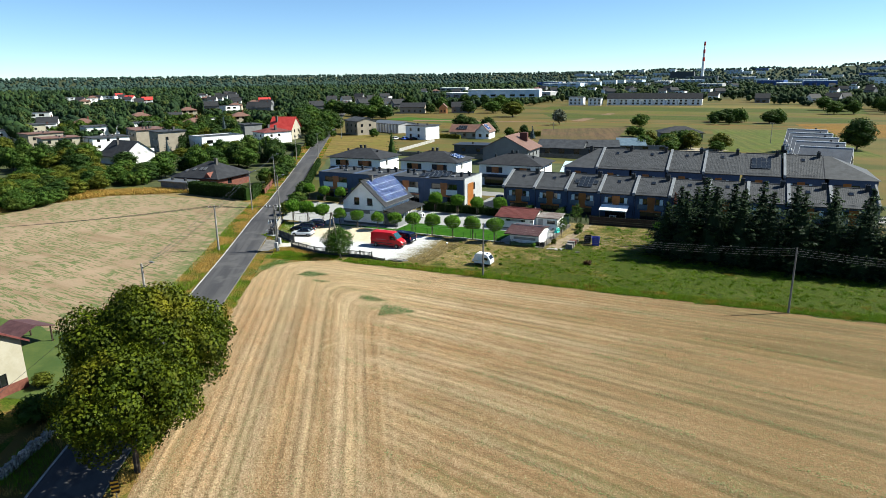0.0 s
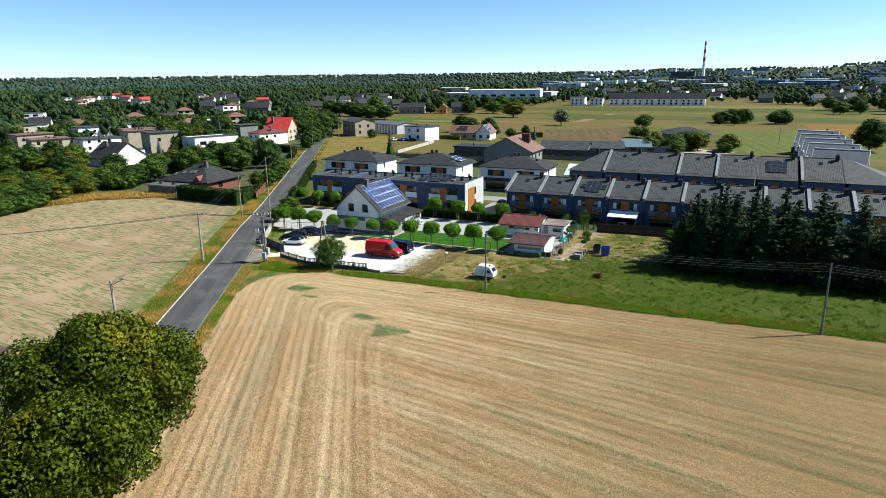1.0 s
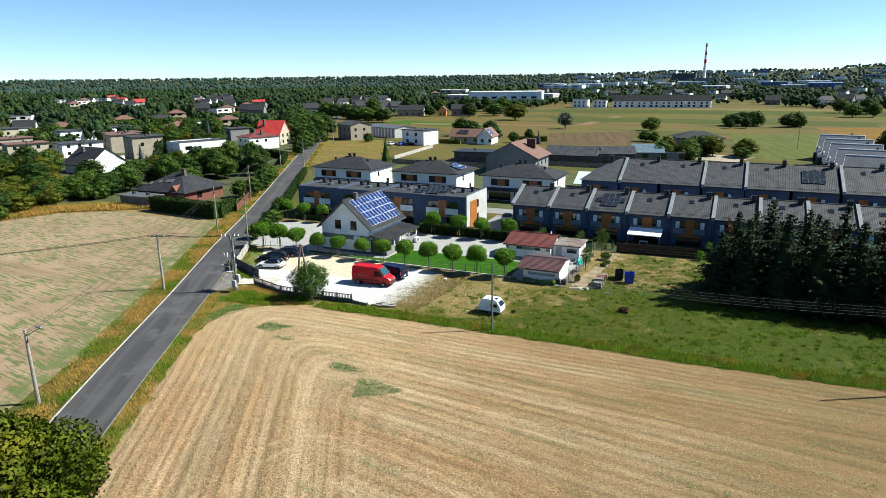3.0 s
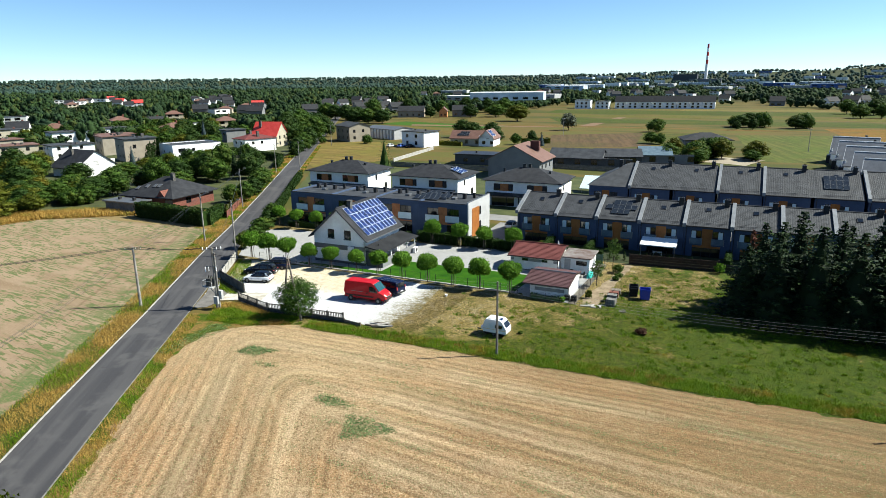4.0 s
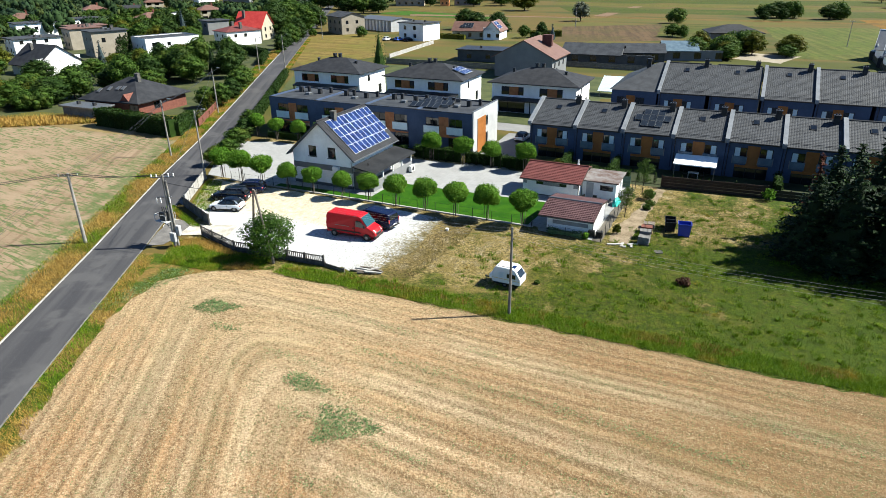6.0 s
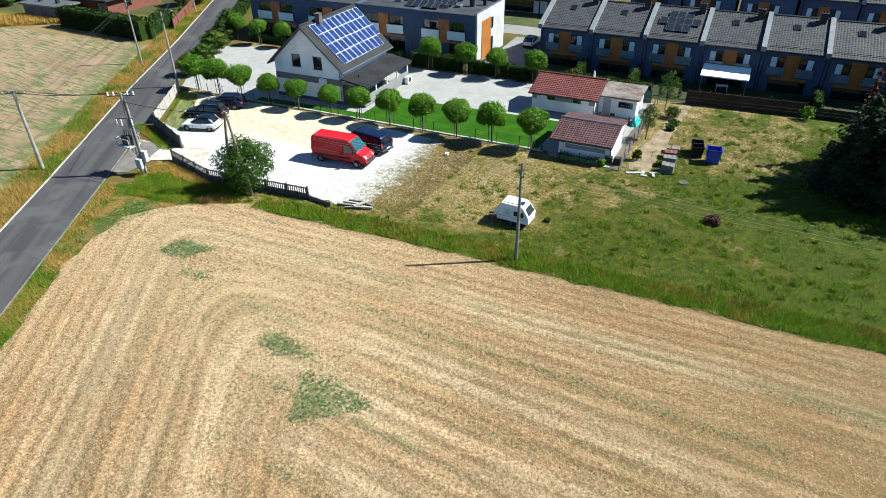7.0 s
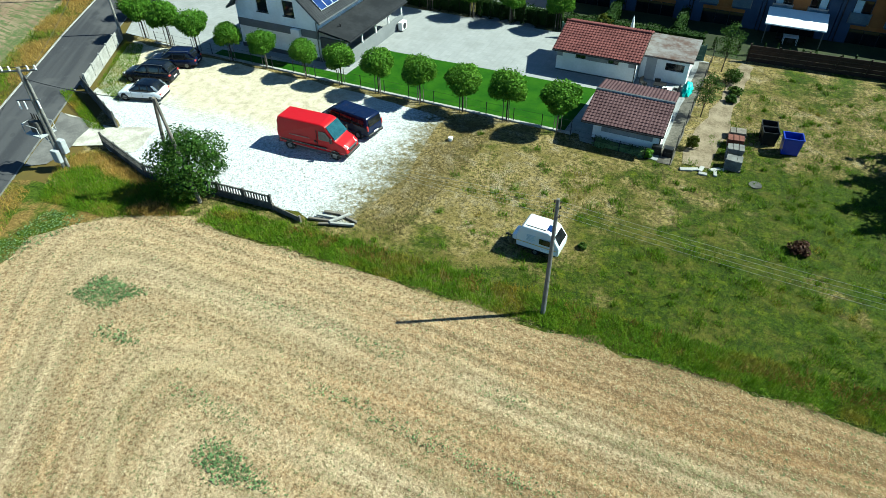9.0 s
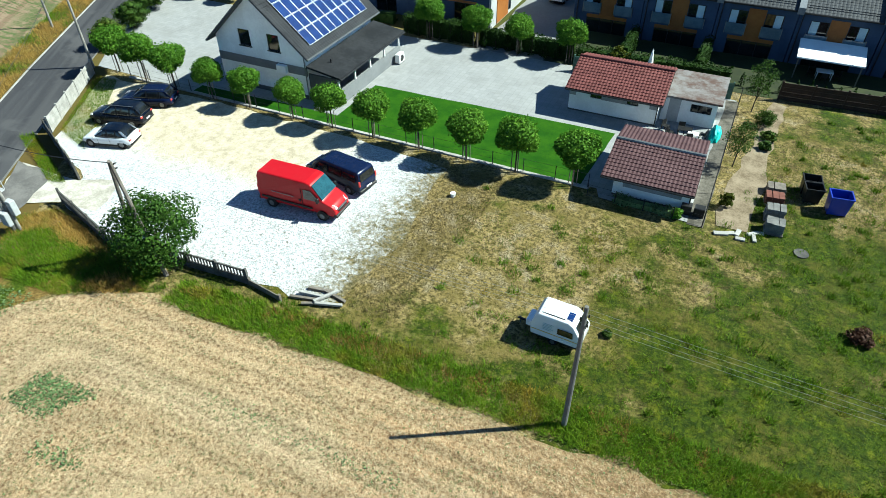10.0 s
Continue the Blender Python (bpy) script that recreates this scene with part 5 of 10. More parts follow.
# dark solar panels on one northern roof
u = north_unit
for c in range(4):
    for r in range(3):
        k = math.degrees(math.atan(3.7 / 9.0))
        yy = 2.4 + r * 1.55 * math.cos(radians(k))
        solar_panel(bpy.data.objects["terraced_house.%03d" % 14], pose(1.5 + c * 1.0, yy, 6.8 + yy * 3.7 / 9.0 + 0.2, k, 0, 0), 0.95, 1.5, M_SOLARD)

# hipped end houses of the northern terrace
def hip_end(x0, x1, y0, y1, z, rise, name, label):
    ob = empty(name, at((x0 + x1) / 2, (y0 + y1) / 2), label, "house", "northern terraced houses")
    w, d = x1 - x0, y1 - y0
    holes = {"f": [(1.0, 3.3, 1.5, 2.2), (4.2, 3.3, 1.5, 2.2), (1.2, 0.1, 4.2, 2.3)]}
    walls(ob, w, d, z, holes, M_BLUEG)
    fill_windows(ob, w, d, holes)
    part("orange_panel", bx(-w / 2 + 2.6, -w / 2 + 4.1, -d / 2 - 0.05, -d / 2 - 0.005, 3.1, 5.8), M_ORANGE, ob)
    return ob


he = hip_end(-38.6, -30.9, 154.9, 172.9, 6.8, 3.7, "terraced_house_end", "hip-roofed end house with grey tiled roof")
bm = bmesh.new()
w2, d2 = 3.85, 9.0
vs = [bm.verts.new(p) for p in ((-w2 - 0.4, -d2 - 0.4, 6.7), (w2, -d2 - 0.4, 6.7), (w2, 0, 10.45), (w2 - 1.2, 0, 10.45), (w2, d2 + 0.4, 6.7), (-w2 - 0.4, d2 + 0.4, 6.7))]
bm.faces.new((vs[0], vs[1], vs[2], vs[3])), bm.faces.new((vs[0], vs[3], vs[5])), bm.faces.new((vs[3], vs[2], vs[4], vs[5]))
bm.faces.new((vs[0], vs[5], vs[4], vs[1]))
part("roof", bm, M_TILEB, he)
chimney(he, 1.0, -1.0, 9.4, 11.0, 0.7)
he2 = hip_end(18.2, 27.0, 154.9, 172.9, 6.8, 3.7, "terraced_house_end", "hip-roofed end house with grey tiled roof")
bm = bmesh.new()
w2 = 4.4
vs = [bm.verts.new(p) for p in ((w2 + 0.4, -d2 - 0.4, 6.7), (-w2 - 0.8, -d2 - 0.4, 6.7), (-w2 - 0.8, 0, 10.45), (-w2 + 0.6, 0, 10.45), (-w2 - 0.8, d2 + 0.4, 6.7), (w2 + 0.4, d2 + 0.4, 6.7))]
bm.faces.new((vs[1], vs[0], vs[3], vs[2])), bm.faces.new((vs[3], vs[0], vs[5])), bm.faces.new((vs[2], vs[3], vs[5], vs[4]))
bm.faces.new((vs[0], vs[1], vs[4], vs[5]))
part("roof", bm, M_TILEB, he2)


# flat-roofed terrace with milky balconies
def flat_unit():
    W, D, H = 9.6, 10.4, 6.4
    ob = empty("flat_roofed_house", at(0, 0), "flat-roofed dark grey house with milky balconies and wood panel", "house", "flat-roofed houses")
    holes = [(1.7, 3.2, 2.3, 2.2), (5.7, 3.2, 2.3, 2.2), (1.5, 0.1, 2.6, 2.3), (5.6, 0.1, 2.6, 2.3)]
    bm = bmesh.new()
    wall_with_holes(bm, W, H, holes, at(0, 0), 0.35)
    part("wall", bm, M_BLUEG, ob)
    for b in ((0, W, D - 0.3, D, 0, H), (0.0, 0.3, 0.35, D - 0.3, 0, H + 0.12), (W - 0.3, W, 0.35, D - 0.3, 0, H)):
        part("wall", bx(*b), M_BLUEG, ob)
    for u, z, w, h in holes:
        window(ob, at(u, 0, z), w, h, "balcony_door" if z > 1 else "glazed_door", M_DMETAL, 1)
    part("wood_panel", bx(4.02, 5.68, -0.05, 0.01, 2.7, 5.6), M_WOODP, ob, "orange-brown wooden panel")
    part("wood_panel", bx(1.5, 8.2, -0.04, 0.01, 2.45, 2.68), M_WOODP, ob)
    for x in (1.45, 5.45):
        b = part("balcony", bx(x, x + 2.7, -0.3, -0.22, 3.0, 4.15), M_BALC, ob, "milky glass balcony panel")
        part("rail", bx(x - 0.02, x + 2.72, -0.32, -0.2, 4.15, 4.2), M_METAL, b)
    part("roof", bx(0.3, W - 0.3, 0.3, D - 0.3, H - 0.35, H - 0.12), M_FELT, ob, "grey felt roof")
    for q in (-0.06, D - 0.34):
        part("coping", bx(0, W, q, q + 0.4, H, H + 0.08), M_DMETAL, ob)
    for cx, cy, s in ((2.2, 6.5, 0.6), (3.4, 7.2, 0.45), (6.6, 6.0, 0.6), (8.0, 7.4, 0.45)):
        chimney(ob, cx, cy, H - 0.2, H + 0.75, s)
    part("roof_hatch", bx(4.6, 5.5, 4.2, 5.2, H - 0.12, H + 0.25, bevel=0.03), M_METAL, ob)
    return ob


M_WOODP = surface("brown_orange_wood_panel", (0.24, 0.085, 0.03), (0.36, 0.14, 0.05), 1.2, 0.6, 0.2, 6)
flat = flat_unit()
for i in range(4):
    u = flat if i == 0 else copy_thing(flat, at(0, 0))
    u.matrix_basis = at(-92.6 + 9.62 * i, 127.5, -0.06 * (i % 2) + 0.04)
end = empty("gable_end", at(-92.6 + 9.62 * 4, 127.5), "pale end wall with tall orange panel and window", "wall", kind="structure")
M_PALE = surface("pale_grey_render", (0.30, 0.305, 0.31), (0.37, 0.375, 0.38), 0.6, 0.85, 0.12)
bm = bmesh.new()
wall_with_holes(bm, 10.5, 6.75, [(5.2, 3.6, 0.9, 1.6), (5.2, 0.3, 0.9, 2.2)], at(0.26, -0.05, 0, 90), 0.24)
part("wall", bm, M_PALE, end)
for z, h in ((3.6, 1.6), (0.3, 2.2)):
    window(end, at(0.26, 5.15, z, 90), 0.9, h, "window", M_DMETAL, 0)
part("orange_panel", bx(0.265, 0.32, 1.6, 5.0, 0.1, 5.4), M_ORANGE, end, "tall bright orange panel")
part("coping", bx(0.0, 0.3, -0.08, 10.48, 6.76, 6.82), M_METAL, end)
rack = empty("solar_array", at(-66, 129.5, 6.32), "tilted dark solar panels on racks on a flat roof", "solar panels")
for r in range(3):
    for c in range(5):
        solar_panel(rack, pose(c * 1.05 + (1.2 if r == 1 else 0), r * 2.5, 0.15, 18, 0, 0), 1.0, 1.65, M_SOLARD)
    part("rack", bx(0, 6.4, r * 2.5 + 1.2, r * 2.5 + 1.3, 0, 0.5), M_METAL, rack)

# hip-roofed villas behind
def villa(x0, y0, w, d, label):
    ob = empty("villa", at(x0 + w / 2, y0 + d / 2), label, "house", "hip-roofed villas")
    holes = {"f": [(2.0, 3.5, 4.6, 1.6), (9.8, 3.5, 4.6, 1.6), (1.5, 0.1, 5.4, 2.3), (9.4, 0.1, 5.4, 2.3)], "r": [(3.6, 3.6, 0.9, 1.4), (8.0, 0.4, 1.4, 2.0)]}
    walls(ob, w, d, 5.75, holes, M_WHITE)
    fill_windows(ob, w, d, holes, None, 2)
    for u in (3.6, 11.4):
        part("orange_panel", bx(-w / 2 + u, -w / 2 + u + 1.9, -d / 2 - 0.05, -d / 2 + 0.07, 3.5, 5.1), M_WOODP, ob)
    part("canopy", pr([(-w / 2 + 0.5, -d / 2 - 0.01, 3.1), (-w / 2 + 0.5, -d / 2 - 1.8, 2.7), (-w / 2 + 0.5, -d / 2 - 1.8, 2.55), (-w / 2 + 0.5, -d / 2 - 0.01, 2.95)], (w - 1.0, 0, 0)), M_DMETAL, ob, "dark canopy over the terrace")
    for u in (-w / 2 + 0.7, -0.1, w / 2 - 0.9):
        part("canopy_post", bx(u, u + 0.18, -d / 2 - 1.75, -d / 2 - 1.55, 0, 2.6), M_DMETAL, ob)
    part("roof", hip_roof(-w / 2, w / 2, -d / 2, d / 2, 5.7, 2.5, 0.75, 2.2), M_TILE, ob, "dark grey hipped roof")
    part("gutter", pr([(-w / 2 - 0.85, -d / 2 - 0.86, 5.72), (w / 2 + 0.85, -d / 2 - 0.86, 5.72), (w / 2 + 0.85, -d / 2 - 0.76, 5.72), (-w / 2 - 0.85, -d / 2 - 0.76, 5.72)], (0, 0, 0.12)), M_DMETAL, ob)
    for cx, cy in ((-1.1, 0.2), (0.1, 0.5)):
        chimney(ob, cx, cy, 7.3, 8.9, 0.6)
    chimney(ob, 5.2, -1.0, 6.6, 7.7, 0.45), chimney(ob, -6.2, 1.0, 6.4, 7.6, 0.45)
    return ob


villa(-110.6, 158.3, 17.2, 11.2, "white villa with dark hipped roof and wood panels")
v2 = villa(-86.6, 158.3, 17.2, 11.2, "white villa with dark hipped roof and blue solar panels")
for c in range(4):
    for r in range(2):
        k = math.degrees(math.atan(2.32 / 7.1))
        solar_panel(v2, pose(5.4 + r * 1.5, -2.6 + c * 1.05, 7.45 - r * 1.5 * math.tan(radians(k)), 0, k, 0) @ pose(0, 0, 0.05, 0, 0, 0), 1.4, 1.0)
villa(-63.0, 159.3, 17.0, 11.2, "white villa with dark hipped roof beside the drive")

# ---------------------------------------------------------------- garages
M_BAND = surface("grey_band_paint", (0.20, 0.205, 0.22), (0.29, 0.295, 0.31), 1.2, 0.85, 0.1)


def tiled_shed(x0, x1, y0, y1, eave, ridge_y, ridge_z, back_z, wall_mat, tile_mat, roof_dx, label, front=-0.9, holes=(), bands=()):
    ob = empty("garage", at(x0, y0), label, "garage")
    w, d = x1 - x0, y1 - y0
    bm = bmesh.new()
    wall_with_holes(bm, w, eave - 0.05, list(holes), at(0, 0), 0.25)
    part("wall", bm, wall_mat, ob)
    part("wall", bx(0, w, d - 0.25, d, 0, back_z - 0.05), wall_mat, ob)
    k = (ridge_z - eave) / (ridge_y - y0)
    for x in (0, w - 0.25):
        part("wall", pr([(x, 0.25, 0), (x, d - 0.25, 0), (x, d - 0.25, back_z - 0.05), (x, ridge_y - y0, ridge_z - 0.1), (x, 0.25, eave - 0.03)], (0.25, 0, 0)), wall_mat, ob)
    for u, z, ww, hh in holes:
        window(ob, at(u, 0, z), ww, hh, "window", M_DMETAL, 1)
    for u0, u1, z0, z1 in bands:
        part("painted_band", bx(u0, u1, -0.015, 0, z0, z1), M_BAND, ob, "grey painted band under the eave")
    part("plinth", bx(0, w, -0.02, 0, 0.0, 0.16), M_CONCD, ob, "dark concrete plinth")
    part("downpipe", tb((w - 0.05, -0.07, 0.1), (w - 0.05, -0.07, eave - 0.2), 0.045, seg=8), M_DMETAL, ob)
    a, b = -roof_dx[0], w + roof_dx[1]
    ef = eave + front * k
    yb = d + 0.4
    kb = (ridge_z - back_z) / (y1 - ridge_y)
    eb = back_z - 0.4 * kb
    part("roof_deck", pr([(a, front, ef), (a, ridge_y - y0, ridge_z), (a, yb, eb), (a, yb, eb - 0.12), (a, ridge_y - y0, ridge_z - 0.12), (a, front, ef - 0.12)], (b - a, 0, 0)), M_WOODD, ob)
    bm = bmesh.new()
    tile_roof(bm, (a, front - 0.05, ef + 0.02), (b - a, 0, 0), (0, ridge_y - y0 - front + 0.05, ridge_z - ef), 0.27, 0.36, 4, 0.036, 0.045)
    part("tiles", bm, tile_mat, ob)
    bm = bmesh.new()
    tile_roof(bm, (a, yb + 0.05, eb + 0.02), (b - a, 0, 0), (0, ridge_y - y0 - yb - 0.05, ridge_z - eb), 0.27, 0.36, 4, 0.05, 0.06)
    part("tiles", bm, tile_mat, ob)
    part("ridge_cap", tb((a, ridge_y - y0, ridge_z + 0.07), (b, ridge_y - y0, ridge_z + 0.07), 0.13, seg=8), M_METAL if tile_mat is M_WINET else tile_mat, ob)
    part("gutter", tb((a, front - 0.1, ef - 0.05), (b, front - 0.1, ef - 0.05), 0.07, seg=6), M_DMETAL, ob)
    part("verge_board", pr([(b, front, ef - 0.14), (b, ridge_y - y0, ridge_z - 0.14), (b, ridge_y - y0, ridge_z + 0.06), (b, front, ef + 0.06)], (0.04, 0, 0)), M_WOODD, ob)
    return ob


tiled_shed(-41.3, -34.0, 113.9, 118.6, 2.45, 117.2, 3.4, 3.0, M_WHITE, M_REDT, (0.25, 0.35), "white garage with red tiled roof", -0.7, [(1.75, 1.42, 0.95, 0.42), (4.75, 1.42, 0.95, 0.42)], [(0.0, 0.55, 1.42, 1.84), (2.7, 4.75, 1.42, 1.84), (6.6, 7.3, 1.42, 1.84)])
tiled_shed(-34.9, -29.7, 103.1, 108.9, 2.1, 106.2, 2.65, 2.15, M_WHITE, M_WINET, (0.8, 0.15), "white shed with wine-red tiled roof", -0.9, (), [(0.65, 4.6, 0.85, 1.3)])
shed = empty("shed", at(-33.9, 115.3), "white shed with worn felt roof patched brown", "shed")
hs = [(2.2, 1.15, 1.6, 0.7)]
bm = bmesh.new()
wall_with_holes(bm, 4.2, 2.25, hs, at(0, 0), 0.25)
part("wall", bm, M_WHITE, shed)
for b in ((0, 0.25, 0.25, 4.5), (3.95, 4.2, 0.25, 4.5), (0.25, 3.95, 4.25, 4.5)):
    part("wall", bx(*b, 0, 2.25), M_WHITE, shed)
window(shed, at(2.2, 0, 1.15), 1.6, 0.7)
part("roof", bx(-0.1, 4.5, -0.45, 4.9, 2.26, 2.42), M_RUSTY, shed, "worn grey and rust-brown roof sheet")
part("door", bx(0.5, 1.4, -0.04, 0.02, 0.02, 2.05), M_PALE, shed)

# ---------------------------------------------------------------- other houses
def rows_of(n, w, u0, gap, z, h):
    return [(u0 + i * gap, z, w, h) for i in range(n)]


M_STACK = surface("sooty_brick", (0.055, 0.02, 0.016), (0.10, 0.042, 0.034), 3.0, 0.85, 0.3)
big = house("house", -70.2, 207.5, 0, 15.5, 14, 5.2, "gable", 3.9, M_GREYW, M_BROWNT, {"f": [], "r": [(2, 2.4, 1.2, 1.3), (6, 2.4, 1.2, 1.3), (10, 2.4, 1.2, 1.3), (4, 0.1, 1.2, 2.1)]}, "large grey house with red-brown gabled roof and brick chimney", over=0.9)
part("brick_stack", bx(2.6, 5.2, 0.5, 2.0, 7.2, 10.0, bevel=0.05), M_STACK, big, "broad dark red brick chimney stack")
white_cube_holes = {"f": [(4.5, 0.8, 0.9, 3.0), (9.0, 0.8, 0.9, 3.0)], "r": [(2.0, 3.3, 2.6, 1.5), (2.0, 0.3, 3.0, 2.2), (7.0, 3.5, 1.2, 1.2)]}
house("house", -198.5, 203.5, -22, 13, 18, 6.1, "flat", 0, M_WHITE, M_METAL, white_cube_holes, "white cubic modern house with slit windows", over=0)
house("house", -217, 195, -20, 9, 11.5, 8.0, "flat", 0, M_BEIGE, M_FELT, {"f": rows_of(2, 1.1, 3, 4, 1.2, 1.4) + rows_of(2, 1.1, 3, 4, 4.6, 1.4), "r": [(3, 4.6, 1.2, 1.4)]}, "beige flat-roofed house of two storeys", chimneys=[(2, 2, 0.9, 9.6)])
house("house", -243, 206, -20, 9, 11, 7.2, "flat", 0, M_BEIGE, M_BROWNT, {"f": rows_of(2, 1.1, 1.6, 3.6, 1.2, 1.4) + rows_of(2, 1.1, 1.6, 3.6, 4.4, 1.4)}, "old beige house with red roof edge", chimneys=[(1, 2, 0.9, 8.6)])
house("house", -199.5, 160.5, 86, 12.5, 13, 3.2, "gable", 4.4, M_WHITE, M_TILE, {"f": [(3.9, 3.4, 1.0, 1.3), (7.0, 3.4, 1.0, 1.3)]}, "white house with dark gabled roof behind bushes", over=0.9, chimneys=[(-2.0, 2, 0.75, 8.0)])
house("house", -291, 220, -20, 10, 15, 6.8, "flat", 0, M_WHITE, M_FELT, {"f": rows_of(2, 1.4, 2, 4.5, 4.2, 1.3), "r": rows_of(3, 1.4, 2, 4.6, 4.2, 1.3)}, "white flat-roofed house of two storeys")
for i, (hx, hy, hw, hh, wm) in enumerate(((-262, 178, 16, 5.6, M_CREAM), (-248, 190, 20, 5.2, M_WHITE), (-285, 186, 18, 6.2, M_BEIGE), (-322, 196, 22, 6.0, M_WHITE), (-305, 168, 18, 5.8, M_CREAM), (-300, 250, 15, 6.2, M_WHITE), (-262, 222, 15, 6.2, M_GREYW), (-345, 218, 20, 6.4, M_CREAM), (-342, 182, 16, 5.6, M_BEIGE))):
    hs = {"f": rows_of(2, 1.2, 1.6, 4.0, 1.0, 1.4) + rows_of(2, 1.2, 1.6, 4.0, 3.6, 1.4), "r": rows_of(3, 1.2, 1.8, 3.9, 3.6, 1.3) + rows_of(2, 1.2, 1.8, 3.9, 1.0, 1.3)}
    house("house", hx, hy, -22 + (i % 3) * 4, 8 + hw * 0.15, 9 + hw * 0.3, hh, "flat", 0, wm, M_FELT if i % 2 else M_BROWNT, hs, "flat-roofed block house among the western gardens", group="flat-roofed western houses", chimneys=[(3, 2, 0.8, hh + 0.9)])
rh = house("house", -196, 236, -20, 10, 14, 5.0, "hip", 1.8, M_WHITE, M_REDT, {"f": rows_of(2, 1.2, 1.8, 4.2, 3.0, 1.2), "r": [(3, 3.0, 1.2, 1.2), (7, 3.0, 1.2, 1.2)]}, "white house with low dark red roof", over=0.4, chimneys=[(-3, 0, 0.9, 8.0), (3, 0, 0.9, 8.0)])
house("house", -202, 253, 100, 9.6, 12, 5.4, "gable", 5.0, M_CREAM, M_REDR, {"f": rows_of(2, 1.2, 2.2, 4, 3.4, 1.4) + rows_of(2, 1.2, 2.2, 4, 0.8, 1.4), "r": [(3, 1.5, 1.2, 1.4), (7, 1.5, 1.2, 1.4)]}, "cream house with steep bright red roof", over=0.8, chimneys=[(-2, 3, 0.9, 11)])
house("house", -235, 265, -20, 8.6, 10, 5.6, "flat", 0, M_GREYW, M_FELT, {"f": rows_of(2, 1.4, 1.6, 3.6, 3.2, 1.2)}, "grey cubic house behind the red roof")
bung = house("house", -133.2, 133.6, 3, 14.5, 13, 2.7, "hip", 3.9, M_BRICK, M_TILE, {"f": [(2, 0.9, 1.4, 1.4), (6, 0.9, 1.4, 1.4), (12, 0.1, 2.4, 2.2)], "r": [(4, 0.9, 1.6, 1.4)]}, "bungalow with big dark hipped roof and skylights", over=0.9, chimneys=[(2.2, -0.6, 0.8, 7.4)])
part("dormer", pr([(2.6, -7.0, 2.4), (6.0, -7.0, 2.4), (4.3, -7.0, 4.4)], (0, 4.2, 0)), M_BRICK, bung, "small red gable")
for sx, sy in ((-2.4, -3.9), (-0.3, -3.6), (0.9, -3.5), (-4.6, -4.6)):
    zz = 2.7 + 0.18 + 3.72 * (sy + 7.4) / 7.4
    part("skylight", box(bmesh.new(), -0.4, 0.4, -0.6, 0.6, 0.0, 0.12, pose(sx, sy, zz + 0.05, 25.8, 0, 0)), M_METAL, bung)
house("carport", -135.5, 123.6, 1, 9.5, 3.6, 2.2, "flat", 0, M_CONC, M_METAL, {}, "low shed with white metal roof beside the bungalow", "shed")
house("house", -180, 287, -31, 14, 11, 7.0, "gable", 1.6, M_BEIGE, M_FELT, {"f": rows_of(3, 1.2, 2, 4.6, 1.2, 1.4) + rows_of(3, 1.2, 2, 4.6, 4.2, 1.4), "r": rows_of(2, 1.2, 2, 4.6, 1.2, 1.4) + rows_of(2, 1.2, 2, 4.6, 4.2, 1.4)}, "square grey-beige house with shallow roof", along="x", over=0.5)
house("house", -137.5, 274, -14, 12.5, 10, 6.3, "flat", 0, M_WHITE, M_FELT, {"f": rows_of(2, 1.4, 2.4, 5, 1.0, 1.5) + rows_of(2, 1.4, 2.4, 5, 3.9, 1.5)}, "white cubic house of two storeys")
red_brown = house("house", -119.5, 286, 6, 14.5, 9, 3.2, "gable", 2.8, M_CREAM, M_BROWNT, {"f": rows_of(3, 1.3, 2, 4.6, 0.8, 1.5)}, "cream house with red-brown roof and solar panels", along="x", over=0.6)
solar_gable = house("house", -110.2, 286.5, 6, 6.4, 12, 3.4, "gable", 3.2, M_WHITE, M_BROWNT, {"f": [(3.4, 3.2, 1.2, 1.3), (1.5, 0.9, 1.4, 1.4), (5, 0.9, 1.4, 1.4)]}, "white gabled house with blue solar panels", over=0.5)
for c in range(5):
    for r in range(2 if c else 1):
        k = math.degrees(math.atan(2.8 / 4.5))
        yy = -3.6 + r * 1.5 * math.cos(radians(k))
        solar_panel(red_brown, pose(-4.4 + c * 1.05, yy, 3.2 + 2.8 * (yy + 4.5) / 4.5 + 0.42, k, 0, 0), 1.0, 1.45, M_SOLARD)
for c in range(5):
    for r in range(2):
        k = math.degrees(math.atan(3.2 / 3.2))
        solar_panel(solar_gable, pose(0.35 + r * 1.25, -5.0 + c * 1.08, 6.55 - r * 1.25, 0, k, 0), 1.6, 1.0)
silo = house("warehouse", -171, 306, -24, 24, 12, 4.6, "gable", 1.0, M_PALE, M_METAL, {"f": rows_of(4, 1.2, 2, 5.2, 0.6, 1.2)}, "pale metal storage hall with ribbed wall", "warehouse", along="x")
for i in range(7):
    part("pilaster", bx(-6.5 + i * 2.6, -5.6 + i * 2.6, -6.5, -6.02, 0, 4.4), M_WPLAST, silo)
house("house", -88, 228.5, 3, 22, 9, 3.2, "flat", 0, M_DGREY, M_DMETAL, {"f": rows_of(3, 1.5, 3, 6, 0.9, 1.3)}, "long low dark house with solar panels on its flat roof")
house("house", -48.5, 244, 14, 15, 10, 2.8, "gable", 1.8, M_DGREY, M_FELT, {"f": rows_of(3, 2.0, 2, 4.6, 0.6, 1.8)}, "dark single-storey annex with shallow grey roof", along="x", over=0.8)
house("house", -60, 237, 2, 17, 11, 2.8, "gable", 2.2, M_DGREY, M_FELT, {"f": rows_of(5, 2.0, 3, 5.4, 0.6, 1.8)}, "long dark single-storey house with shallow grey roof", along="x", over=0.9)
